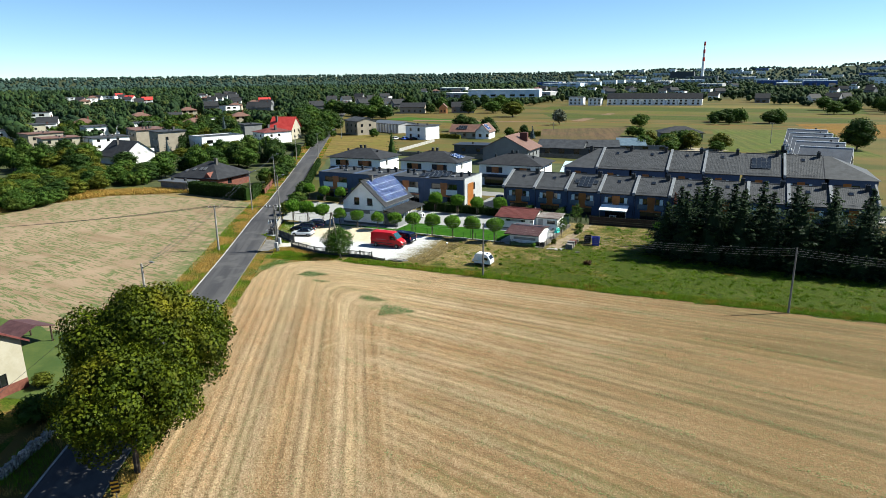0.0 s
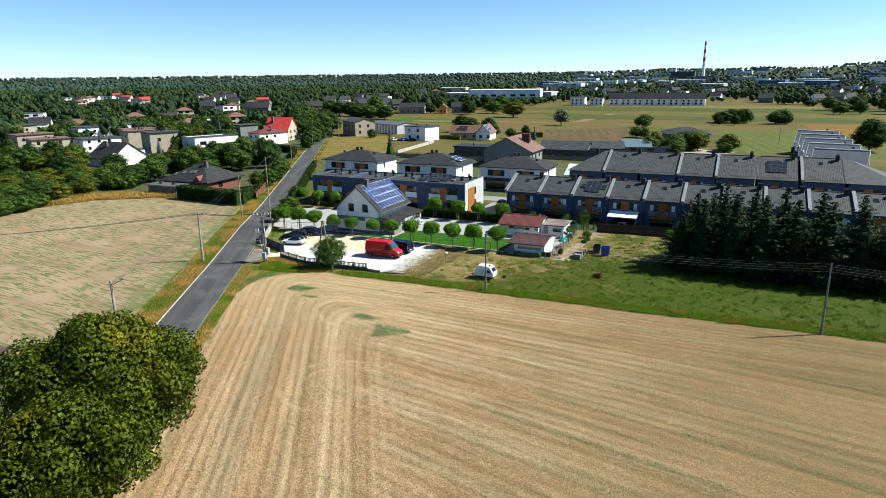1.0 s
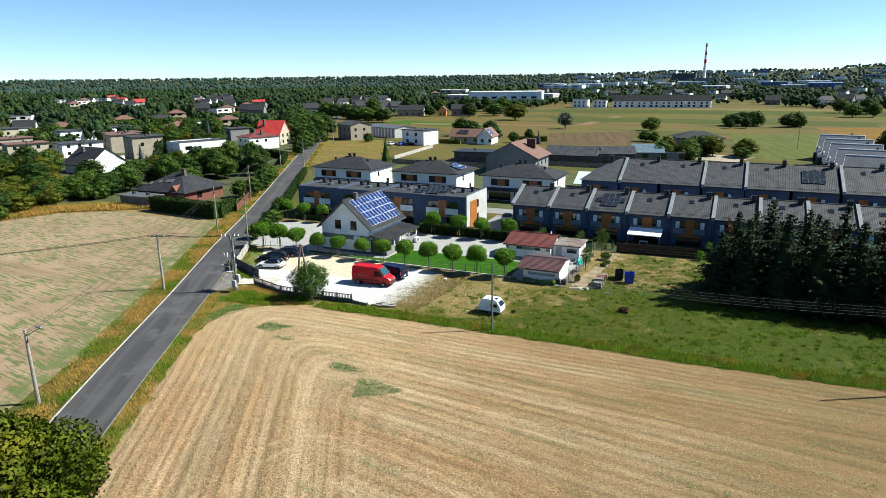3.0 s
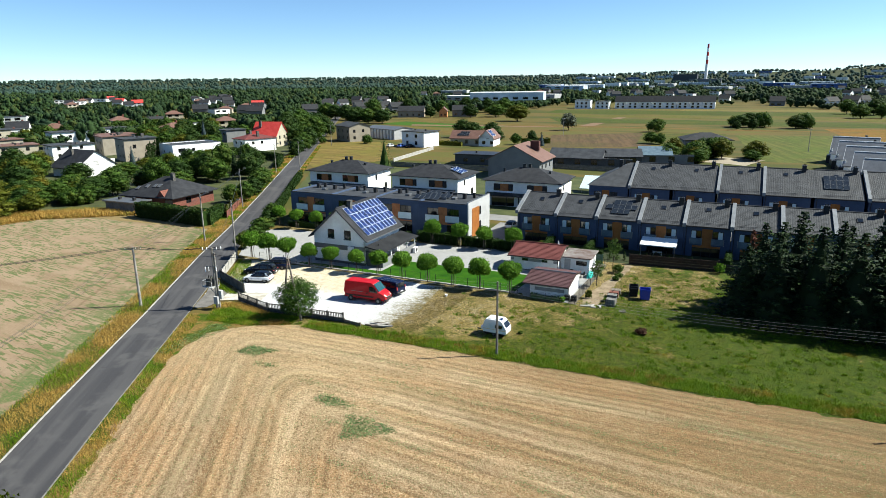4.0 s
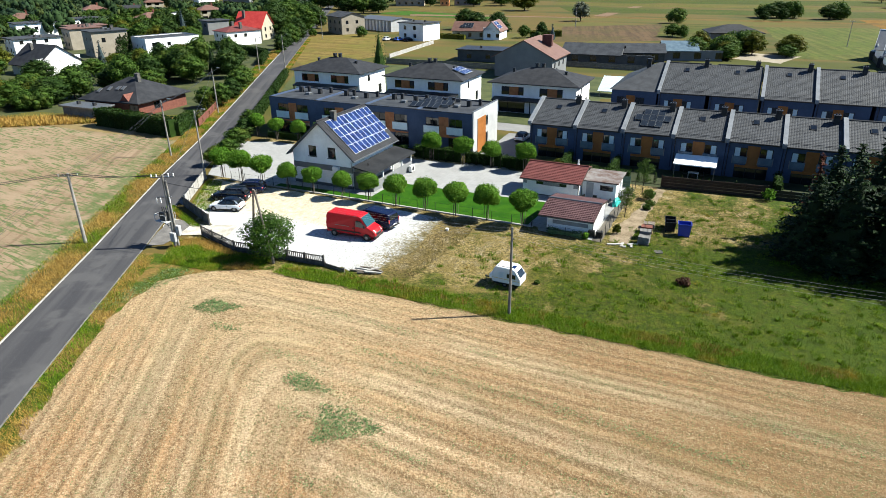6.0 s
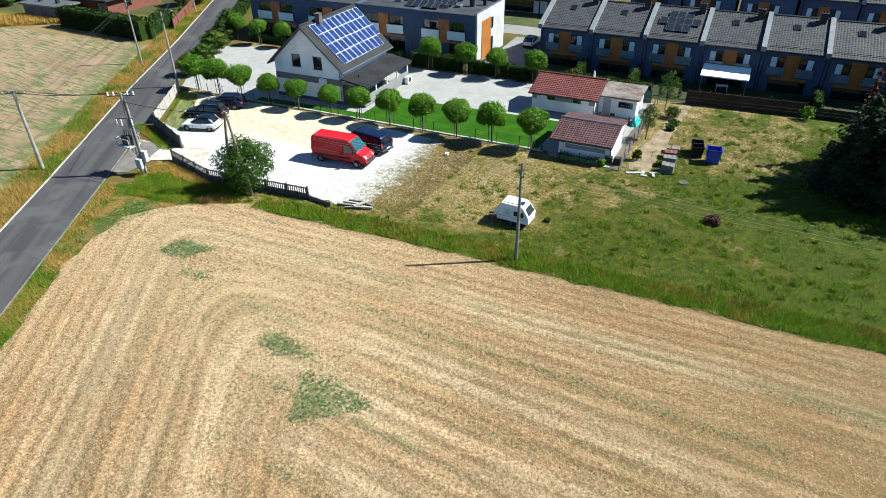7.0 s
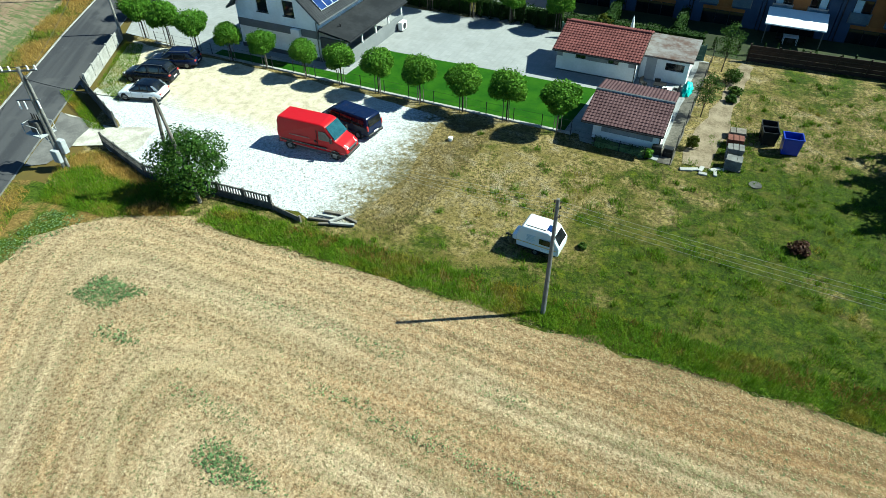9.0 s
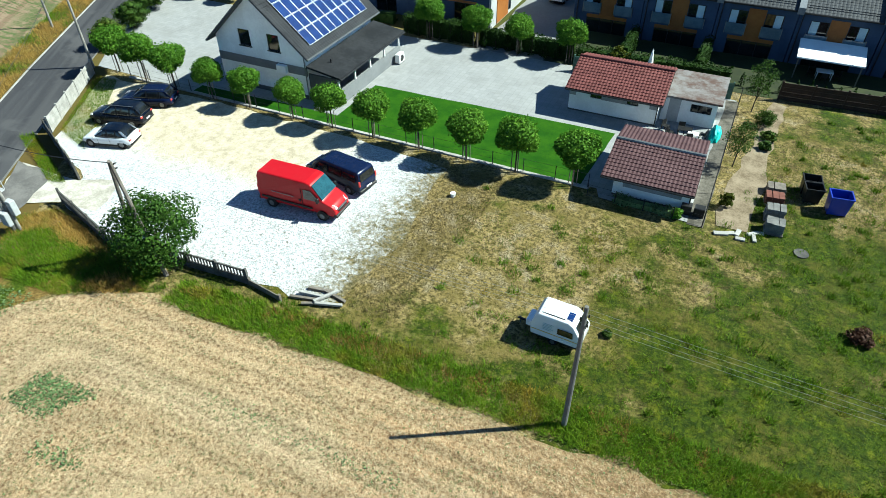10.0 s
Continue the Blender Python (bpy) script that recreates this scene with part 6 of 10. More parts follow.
house("house", -37.5, 251, 14, 10, 10, 3.0, "gable", 2.0, M_GREYW, M_BALG, {"f": rows_of(3, 2.0, 3, 6, 0.6, 1.8)}, "grey house with roof of pale blue solar panels", along="x", over=0.8)
house("house", -24.5, 306, 14, 17.5, 13, 3.3, "hip", 2.6, M_GREYW, M_TILE, {"f": rows_of(3, 2.0, 3, 6, 0.5, 1.9)}, "grey house with dark hipped roof beyond the gardens", over=0.8)
panel = empty("solar_carport", at(-43.5, 185, 0), "tilted blue-white solar canopy in a garden", "solar panels")
part("canopy", pr([(-3.2, -3, 1.2), (3.2, -3, 1.2), (3.2, 3, 3.6), (-3.2, 3, 3.6)], (0, -0.04, 0.1)), M_BALC, panel)
for px, py, ph in ((-2.8, -2.6, 1.3), (2.8, -2.6, 1.3), (-2.8, 2.6, 3.4), (2.8, 2.6, 3.4)):
    part("post", bx(px - 0.08, px + 0.08, py - 0.08, py + 0.08, 0, ph), M_METAL, panel)
M_STEPR = surface("pale_slate_roof", (0.125, 0.132, 0.145), (0.185, 0.193, 0.208), 0.6, 0.6, 0.2, 12, spec=0.3)
for i in range(5):
    gh = house("house", 22.2, 205 + i * 15.6, -12, 12.0, 9.4, 3.6, "gable", 4.6, M_WHITE, M_STEPR, {"f": [(2, 0.3, 2.4, 2.2), (7, 0.9, 1.6, 1.4)], "l": [(2.5, 3.4, 1.3, 1.4), (5.5, 3.4, 1.3, 1.4), (3.4, 0.3, 2.6, 2.2)]}, "white house with steep grey gabled roof, one of a stepped row", along="x", over=0.5, group="stepped row of gabled houses", chimneys=[(2.5, 1.2, 0.6, 8.9)])
    for s in (-1, 1):
        x0 = s * 6.42
        part("verge_board", pr([(x0, -5.25, 3.0), (x0, 0, 8.2), (x0, 5.25, 3.0), (x0, 5.25, 3.3), (x0, 0, 8.5), (x0, -5.25, 3.3)], (s * 0.08, 0, 0)), M_WPLAST, gh, "white verge board")
    part("ridge_cap", tb((-6.4, 0, 8.42), (6.4, 0, 8.42), 0.14, seg=6), M_WPLAST, gh, "pale ridge cap")
    # dark box before the western gable end
    part("dark_porch", bx(-7.4, -6.05, -2.4, 2.4, 0, 2.5, bevel=0.04), M_DMETAL, gh, "dark box before the gable end")
# far terrace by the hay field
for i in range(8):
    hx = -118 + i * 10.6
    house("house", hx + 4, 640 + i * 1.4, 1, 10.4, 11, 6.0, "gable", 5.0, M_WHITE, M_TILE, {"f": [(1.5, 0.8, 2.2, 1.8), (6, 0.8, 2.2, 1.8), (2, 3.4, 1.6, 1.6), (6.4, 3.4, 1.6, 1.6)]}, "far terraced house with dark roof by the hay field", along="x", over=0.3, group="far terrace by the hay field")
for i, (hx, hw) in enumerate(((-148, 14), (-130, 12))):
    house("house", hx, 634, 2, hw, 11, 7.5 - i, "flat", 0, M_WHITE, M_METAL, {"f": rows_of(3, 1.6, 1.5, 4, 1, 1.8) + rows_of(3, 1.6, 1.5, 4, 4, 1.8)}, "white cubic house at the end of the far terrace")
house("house", -219.5, 476, 20, 6, 10, 4.6, "gable", 2.8, surface("orange_render", (0.55, 0.22, 0.08), (0.66, 0.29, 0.12), 0.5, 0.85, 0.1), M_BROWNT, {"f": [(1, 1.2, 1.2, 1.4), (3.8, 1.2, 1.2, 1.4)]}, "orange rendered house at the wood's edge")
house("house", -207, 487, 20, 18, 10, 5.0, "gable", 3.4, M_GREYW, M_TILE, {"f": rows_of(4, 1.4, 2, 5, 1.2, 1.4)}, "grey house beside the orange one", along="x")
house("house", -244, 470, 20, 20, 10, 5.0, "gable", 3.2, M_BEIGE, M_TILE, {"f": rows_of(4, 1.4, 2, 4.6, 1.2, 1.4)}, "beige house at the wood's edge", along="x")
house("factory", -262, 748, 12, 84, 40, 12.5, "flat", 0, surface("blue_white_cladding", (0.40, 0.50, 0.60), (0.62, 0.68, 0.74), 0.05, 0.5, 0.1), M_WPLAST, {"f": rows_of(7, 6, 4, 11.4, 5, 2.4)}, "long blue-white factory hall with flat roof", "factory")
# heating plant with a banded stack
plant = empty("power_plant", at(-160, 2830, land_height(-160, 2830)), "heating plant with tall red-banded chimney", "power plant")
for k in range(10):
    a, b = k * 15.0, (k + 1) * 15.0
    part("stack_segment", tb((0, 0, a), (0, 0, b), 6.6 - 0.34 * k, 6.6 - 0.34 * (k + 1), 16, caps=k == 9), M_REDR if k % 2 and k > 3 else M_WHITE, plant)
part("hall", bx(-120, -30, -20, 40, 0, 36), M_DGREY, plant)
part("hall", bx(-60, 60, -30, 30, 0, 18), M_GREYW, plant)

# ---------------------------------------------------------------- trees
def lumps(C, R, rng, name, material, parent, rough=0.12):
    """One mesh of lumpy ball-like clumps: centres C, radii R."""
    bm = bmesh.new()
    bmesh.ops.create_icosphere(bm, subdivisions=1, radius=1.0)
    v0 = np.array([v.co[:] for v in bm.verts])
    f0 = np.array([[v.index for v in f.verts] for f in bm.faces])
    bm.free()
    bump = 1 + rough * rng.normal(0, 1, (len(C), len(v0)))
    V = C[:, None, :] + v0[None] * R[:, None, :] * bump[:, :, None]
    F = f0[None] + (np.arange(len(C)) * len(v0))[:, None, None]
    ob = part(name, mesh_from(name, V.reshape(-1, 3), F.reshape(-1, 3)), material, parent)
    ob.data.polygons.foreach_set("use_smooth", [True] * len(ob.data.polygons))
    return ob


def tree(name, x, y, width, height, base, leaves, label, n=900, size=0.55, lobes=12, trunk=0.22, seed=1, group="", category="tree", hollow=0.55):
    rng = np.random.default_rng(seed)
    ob = empty(name, at(x, y), label, category, group)
    L = crown_lobes(width, height, base, lobes, rng, 1.0, (0.09, 0.17) if lobes > 45 else (0.15, 0.24))
    bm = bmesh.new()
    top = base + (height - base) * 0.45
    tube(bm, (0, 0, -0.1), (0.08, 0.05, top), trunk, trunk * 0.45, 8)
    for lx, ly, lz, *_ in L[1:: max(1, len(L) // 7)]:
        z0 = base * 0.75 + (top - base * 0.75) * rng.uniform(0.0, 0.7)
        tube(bm, (0.05, 0.03, z0), (lx * 0.8, ly * 0.8, lz), trunk * 0.4, trunk * 0.12, 5)
    part("trunk", bm, M_BARK, ob)
    p, nr = crown_points(L, n, rng, hollow)
    V, F = leaf_quads(p, nr, size, rng, 0.7, 0.27)
    crown = part("crown", mesh_from("crown", V, F), leaves, ob)
    if n <= 3000 and width > 4:
        lumps(np.array(L)[:, :3], np.array(L)[:, 3:] * 0.62, rng, "inner_crown", leaves, crown)
    return ob


def ball_tree(rng_seed):
    rng = np.random.default_rng(rng_seed)
    ob = empty("ball_tree", at(0, 0), "small round-headed catalpa tree with stakes", "tree", "round-headed trees")
    bm = tube(bmesh.new(), (0, 0, 0), (0.02, 0, 2.3), 0.06, 0.045, 8)
    for a in range(5):
        tube(bm, (0.02, 0, 2.0), (0.55 * math.cos(a * 1.3), 0.55 * math.sin(a * 1.3), 2.75), 0.03, 0.012, 5)
    part("trunk", bm, M_BARK, ob)
    for a in (0.5, 2.6, 4.7):
        part("stake", tb((0.28 * math.cos(a), 0.28 * math.sin(a), 0), (0.26 * math.cos(a), 0.26 * math.sin(a), 1.6), 0.03, seg=6), M_WOOD, ob)
    L = [(0, 0, 2.8, 1.18, 1.18, 0.98)] + [(0.72 * math.cos(k * 0.9), 0.78 * math.sin(k * 0.9), 2.7 + 0.34 * (k % 3 - 1), 0.64, 0.64, 0.56) for k in range(7)]
    p, nr = crown_points(L, 8200, rng, 0.8)
    part("crown", mesh_from("crown", *leaf_quads(p, nr, 0.155, rng)), L_BALL, ob)
    return ob


balls = [ball_tree(5), ball_tree(6)]
spots = [(-82.3, 103.6, 1.15), (-78.3, 103.0, 1.2), (-74.6, 102.9, 1.12), (-70.3, 102.85, 0.98), (-66.3, 102.85, 0.95), (-61.7, 102.8, 0.95), (-57.9, 102.9, 1.0), (-54.0, 102.8, 1.08), (-49.9, 102.8, 1.1), (-45.9, 102.8, 1.1), (-42.0, 102.9, 1.15), (-37.7, 102.9, 1.15),
         (-58.7, 122.7, 1.15), (-53.4, 122.5, 1.1), (-49.0, 122.6, 1.05), (-43.9, 122.8, 1.1), (-88.5, 123.5, 1.0), (-84.0, 123.6, 1.0), (-79.5, 124.2, 1.05), (-93.5, 124.5, 1.05)]
for i, (x, y, s) in enumerate(spots):
    m = at(x, y, 0.0, i * 77) @ Matrix.Scale(s, 4)
    b = balls[i] if i < 2 else copy_thing(balls[i % 2], m)
    b.matrix_basis = m

tree("walnut_tree", -38.6, 28.0, 10.6, 9.6, 3.0, L_WALNUT, "smaller walnut tree standing between road and field", 20000, 0.27, 46, 0.24, 6, hollow=0.86)
tree("walnut_tree", -42.9, 34.2, 13.6, 12.0, 3.0, L_WALNUT, "broad walnut tree with dense yellow-green crown beside the road", 46000, 0.27, 46, 0.38, 3, hollow=0.86)
L_YARD = foliage("plum_leaves", (0.016, 0.048, 0.005), (0.075, 0.140, 0.018))
tree("shrub_tree", -58.3, 84.4, 5.6, 4.9, 0.3, L_YARD, "bushy dark green tree growing through the yard fence", 9500, 0.17, 18, 0.12, 8)


def spruce(name, x, y, h, r, leaves, label, seed, n_levels=26, group="", cards=1.0, tips=None):
    """A conifer: tiers of drooping boughs with flat side sprays, paler at their tips."""
    rng = np.random.default_rng(seed)
    ob = empty(name, at(x, y), label, "tree", group)
    part("trunk", tb((0, 0, -0.1), (0, 0, h * 0.96), 0.2 * h / 12, 0.03, 7), M_BARK, ob)
    P, N, T = [], [], []
    lean = rng.uniform(0, 2 * math.pi)
    for i in range(n_levels):
        t = i / n_levels
        z = h * (0.04 + 0.94 * t)
        rr = r * (1 - t ** 1.5) ** 0.95 * rng.uniform(0.85, 1.1) + 0.1
        for j in range(int(max(5, 17 * (1 - t)) * (0.7 + 0.3 * cards))):
            a = rng.uniform(0, 2 * math.pi)
            ln = rr * rng.uniform(0.62, 1.12) * (1 + 0.1 * math.cos(a - lean))
            zz = z + rng.normal(0, 0.12)
            steps = max(2, int(ln / 0.24 * cards))
            up = 0.10 + 0.3 * t
            for s in range(steps):
                q = (s + 0.7) / steps
                for w in (-1, 0, 1):
                    off = w * (0.10 + 0.30 * (1 - q)) * min(1.0, ln) * rng.uniform(0.6, 1.2)
                    d = ln * q - abs(off) * 0.4
                    P.append((d * math.cos(a) - off * math.sin(a), d * math.sin(a) + off * math.cos(a), zz - (0.30 - up) * d + up * 0.5 * d * q + rng.normal(0, 0.05)))
                    N.append((math.cos(a) * 0.35, math.sin(a) * 0.35, 0.9))
                    T.append(q > 0.72 and rng.uniform() < 0.4)
    P, N, T = np.array(P), np.array(N), np.array(T)
    part("crown", mesh_from("crown", *leaf_quads(P[~T], N[~T], 0.40, rng, 0.42, 0.5)), leaves, ob)
    if tips:
        part("young_growth", mesh_from("young_growth", *leaf_quads(P[T], N[T], 0.30, rng, 0.4, 0.5)), tips, ob, "paler young shoots")["kind"] = "stuff"
    part("bough_core", tb((0, 0, h * 0.05), (0, 0, h * 0.86), r * 0.55, 0.05, 11), leaves, ob)
    return ob


SPRUCES = [(-9.3, 105.5, 9.2, 2.6), (-6.4, 104.6, 11.2, 3.0), (-2.2, 104.8, 12.2, 3.2), (1.6, 104.2, 12.0, 3.1), (5.6, 104.6, 11.8, 3.1), (9.6, 104.0, 12.0, 3.2), (13.6, 104.4, 11.2, 3.1), (17.6, 104.2, 12.0, 3.2), (21.6, 104.6, 11.0, 3.1), (26, 104.6, 12.0, 3.2),
           (-7.6, 109.8, 11.0, 2.8), (-3.8, 110.0, 12.8, 3.0), (0.4, 109.6, 12.0, 3.0), (4.4, 110.2, 12.6, 3.0), (9.0, 109.8, 12.2, 3.0), (14.0, 110.0, 12.2, 3.0), (19.0, 110.0, 12.2, 3.0), (-5.4, 114.0, 10.5, 2.6), (2.0, 114.6, 10.5, 2.6)]
models = [spruce("spruce_tree", 0, 0, 11.5, 3.0, L_SPRUCE, "tall dark green spruce in a dense row", s, group="row of spruces", tips=L_SHOOT) for s in (11, 12, 13)]
for i, (x, y, h, r) in enumerate(SPRUCES):
    m = at(x, y, 0, i * 63) @ Matrix.Diagonal((r / 2.0, r / 2.0, h / 11.5, 1))
    s = models[i] if i < 3 else copy_thing(models[i % 3], m)
    s.matrix_basis = m
spruce("spruce_tree", -8.8, 112.6, 9.5, 1.5, L_RED, "dying spruce with red-brown needles", 17, 20, "row of spruces", 0.6)

# ---------------------------------------------------------------- vehicles
def shell(bm, pts):
    """A closed body between two mirrored side outlines of points (x, z, half width)."""
    left = [bm.verts.new((x, hw, z)) for x, z, hw in pts]
    right = [bm.verts.new((x, -hw, z)) for x, z, hw in pts]
    n = len(pts)
    faces = [bm.faces.new(left), bm.faces.new(right[::-1])]
    for k in range(n):
        faces.append(bm.faces.new((left[k], right[k], right[(k + 1) % n], left[(k + 1) % n])))
    bmesh.ops.recalc_face_normals(bm, faces=bm.faces[:])
    edges = [e for e in bm.edges if e.calc_face_angle(0) > 0.35]
    bmesh.ops.bevel(bm, geom=edges, offset=0.09, segments=3, affect="EDGES", profile=0.5)
    for f in bm.faces:
        f.smooth = f.calc_area() < 0.35
    bmesh.ops.triangulate(bm, faces=[f for f in bm.faces if len(f.verts) > 4])
    return bm


def pane_on_side(pts, y_of, s, out=0.012):
    """A thin pane on a leaning flank: points (x, z), y given by height."""
    return pr([(x, s * (y_of(z) + out - 0.02), z) for x, z in pts], (0, s * 0.02, 0))


def add_wheels(ob, xs, hw, r, width=0.22):
    for x in xs:
        for s in (-1, 1):
            w = part("wheel", tb((x, s * (hw - width), r), (x, s * hw, r), r, seg=18), M_RUBBER, ob)
            bm = tube(bmesh.new(), (x, s * (hw - 0.02), r), (x, s * (hw + 0.012), r), r * 0.62, r * 0.56, 14)
            part("rim", bm, M_METAL, w)


def arches(ob, xs, hw, r):
    for x in xs:
        for s in (-1, 1):
            part("wheel_arch", tb((x, s * (hw - 0.3), r), (x, s * (hw + 0.008), r), r * 1.18, seg=18), M_BLACKPL, ob)


def cargo_van(m):
    ob = empty("van", m, "red high-roofed delivery van parked on crushed stone", "van")
    out = [(-3.0, 0.42, 0.97), (-3.02, 1.25, 1.02), (-2.98, 2.25, 0.96), (-2.88, 2.62, 0.86), (0.85, 2.66, 0.86), (1.25, 2.56, 0.87), (2.1, 1.52, 0.95), (2.75, 1.22, 0.93), (2.98, 0.98, 0.88), (3.02, 0.42, 0.86)]
    part("body", shell(bmesh.new(), out), M_RED, ob)
    part("windscreen", pr([(1.34, 0.80, 2.49), (1.34, -0.80, 2.49), (2.07, -0.88, 1.59), (2.07, 0.88, 1.59)], (0.045, 0, 0.035)), M_SCREEN, ob, "windscreen with sky reflection put into its blue-green colour")
    for s in (-1, 1):
        part("side_window", pane_on_side([(0.72, 1.45), (1.85, 1.45), (1.72, 1.72), (1.30, 2.15), (0.72, 2.15)], lambda z: float(np.interp(z, [1.4, 2.2], [0.99, 0.93])), s, 0.03), M_GLASS, ob)
        part("side_moulding", bx(-2.75, 1.3, s * 1.0 - 0.03, s * 1.0 + 0.03, 0.72, 0.86), M_BLACKPL, ob)
        part("sliding_rail", bx(-1.9, -0.1, s * 1.012 - 0.012, s * 1.012 + 0.012, 1.36, 1.41), M_METAL, ob)
        part("door_seam", bx(0.55, 0.575, s * 0.995 - 0.02, s * 0.995 + 0.02, 0.6, 2.2), M_BLACKPL, ob)
        part("door_handle", bx(0.3, 0.48, s * 1.02 - 0.02, s * 1.02 + 0.025, 1.15, 1.32), M_BLACKPL, ob)
        part("mirror", bx(1.78, 1.95, s * 1.12 - 0.12, s * 1.12 + 0.12, 1.45, 1.82, bevel=0.03), M_BLACKPL, ob)
        part("headlight", pr([(2.62, s * 0.9, 1.16), (2.95, s * 0.72, 0.94), (2.96, s * 0.5, 1.0), (2.7, s * 0.62, 1.22)], (0.03, 0, 0.03)), M_WPLAST, ob, "pale headlight")
        part("tail_light", bx(-3.05, -2.98, s * 0.9 - 0.06, s * 0.9 + 0.06, 1.0, 1.6), M_REDR, ob)
    part("front_bumper", bx(2.8, 3.1, -0.92, 0.92, 0.38, 0.62, bevel=0.06), M_BLACKPL, ob)
    part("grille", bx(2.94, 3.05, -0.5, 0.5, 0.68, 0.9, bevel=0.02), M_BLACKPL, ob)
    part("grille_bar", bx(2.9, 3.06, -0.62, 0.62, 0.9, 0.96), M_METAL, ob)
    part("rear_bumper", bx(-3.1, -2.95, -0.95, 0.95, 0.4, 0.6, bevel=0.03), M_BLACKPL, ob)
    arches(ob, (-2.05, 1.98), 1.0, 0.34)
    add_wheels(ob, (-2.05, 1.98), 1.03, 0.34)


def passenger_van(m):
    ob = empty("minivan", m, "dark navy minivan parked beside the red van", "van")
    out = [(-2.6, 0.4, 0.9), (-2.62, 1.1, 0.95), (-2.5, 1.85, 0.82), (-2.35, 1.97, 0.78), (0.8, 1.95, 0.78), (1.15, 1.86, 0.78), (1.85, 1.2, 0.88), (2.45, 1.0, 0.86), (2.6, 0.75, 0.8), (2.62, 0.38, 0.8)]
    part("body", shell(bmesh.new(), out), M_NAVY, ob)

    def flank(z):
        return float(np.interp(z, [1.1, 1.85], [0.945, 0.825]))
    for s in (-1, 1):
        for a, b in ((-2.25, -1.15), (-1.05, 0.15), (0.25, 1.1)):
            part("side_window", pane_on_side([(a, 1.2), (b + (0.45 if a > 0 else 0), 1.2), (b, 1.72), (a, 1.72)], flank, s, 0.02), M_GLASS, ob)
        part("tail_light", bx(-2.66, -2.56, s * 0.86 - 0.05, s * 0.86 + 0.05, 0.95, 1.35), M_REDR, ob)
        part("mirror", bx(1.3, 1.46, s * 1.02 - 0.1, s * 1.02 + 0.1, 1.2, 1.4, bevel=0.03), M_BLACKPL, ob)
        part("headlight", bx(2.4, 2.6, s * 0.66 - 0.16, s * 0.66 + 0.16, 0.78, 0.95, bevel=0.03), M_WPLAST, ob)
    part("windscreen", pr([(1.22, 0.72, 1.81), (1.22, -0.72, 1.81), (1.83, -0.8, 1.25), (1.83, 0.8, 1.25)], (0.025, 0, 0.02)), M_GLASS, ob)
    part("rear_window", pr([(-2.62, 0.72, 1.25), (-2.62, -0.72, 1.25), (-2.52, -0.68, 1.78), (-2.52, 0.68, 1.78)], (-0.03, 0, 0)), M_GLASS, ob)
    for k in range(6):
        part("roof_rib", bx(-2.2 + k * 0.5, -2.14 + k * 0.5, -0.62, 0.62, 1.955, 1.985), M_NAVY, ob)
    part("bumper", bx(-2.72, -2.56, -0.88, 0.88, 0.38, 0.62, bevel=0.04), M_BLACKPL, ob)
    part("number_plate", bx(-2.735, -2.72, -0.26, 0.26, 0.66, 0.77), M_WPLAST, ob)
    arches(ob, (-1.6, 1.65), 0.92, 0.33)
    add_wheels(ob, (-1.6, 1.65), 0.95, 0.33)


def ring_loft(name, stations, material, ob, label=""):
    """A smooth car panel through cross-sections (x, [(half width, z), ...]) from sill to centre line, mirrored."""
    bm = bmesh.new()
    loft(bm, [[(x, -w, z) for w, z in half] + [(x, w, z) for w, z in half[::-1]] for x, half in stations])
    for f in bm.faces:
        f.smooth = len(f.verts) == 4
    return part(name, bm, material, ob, label)


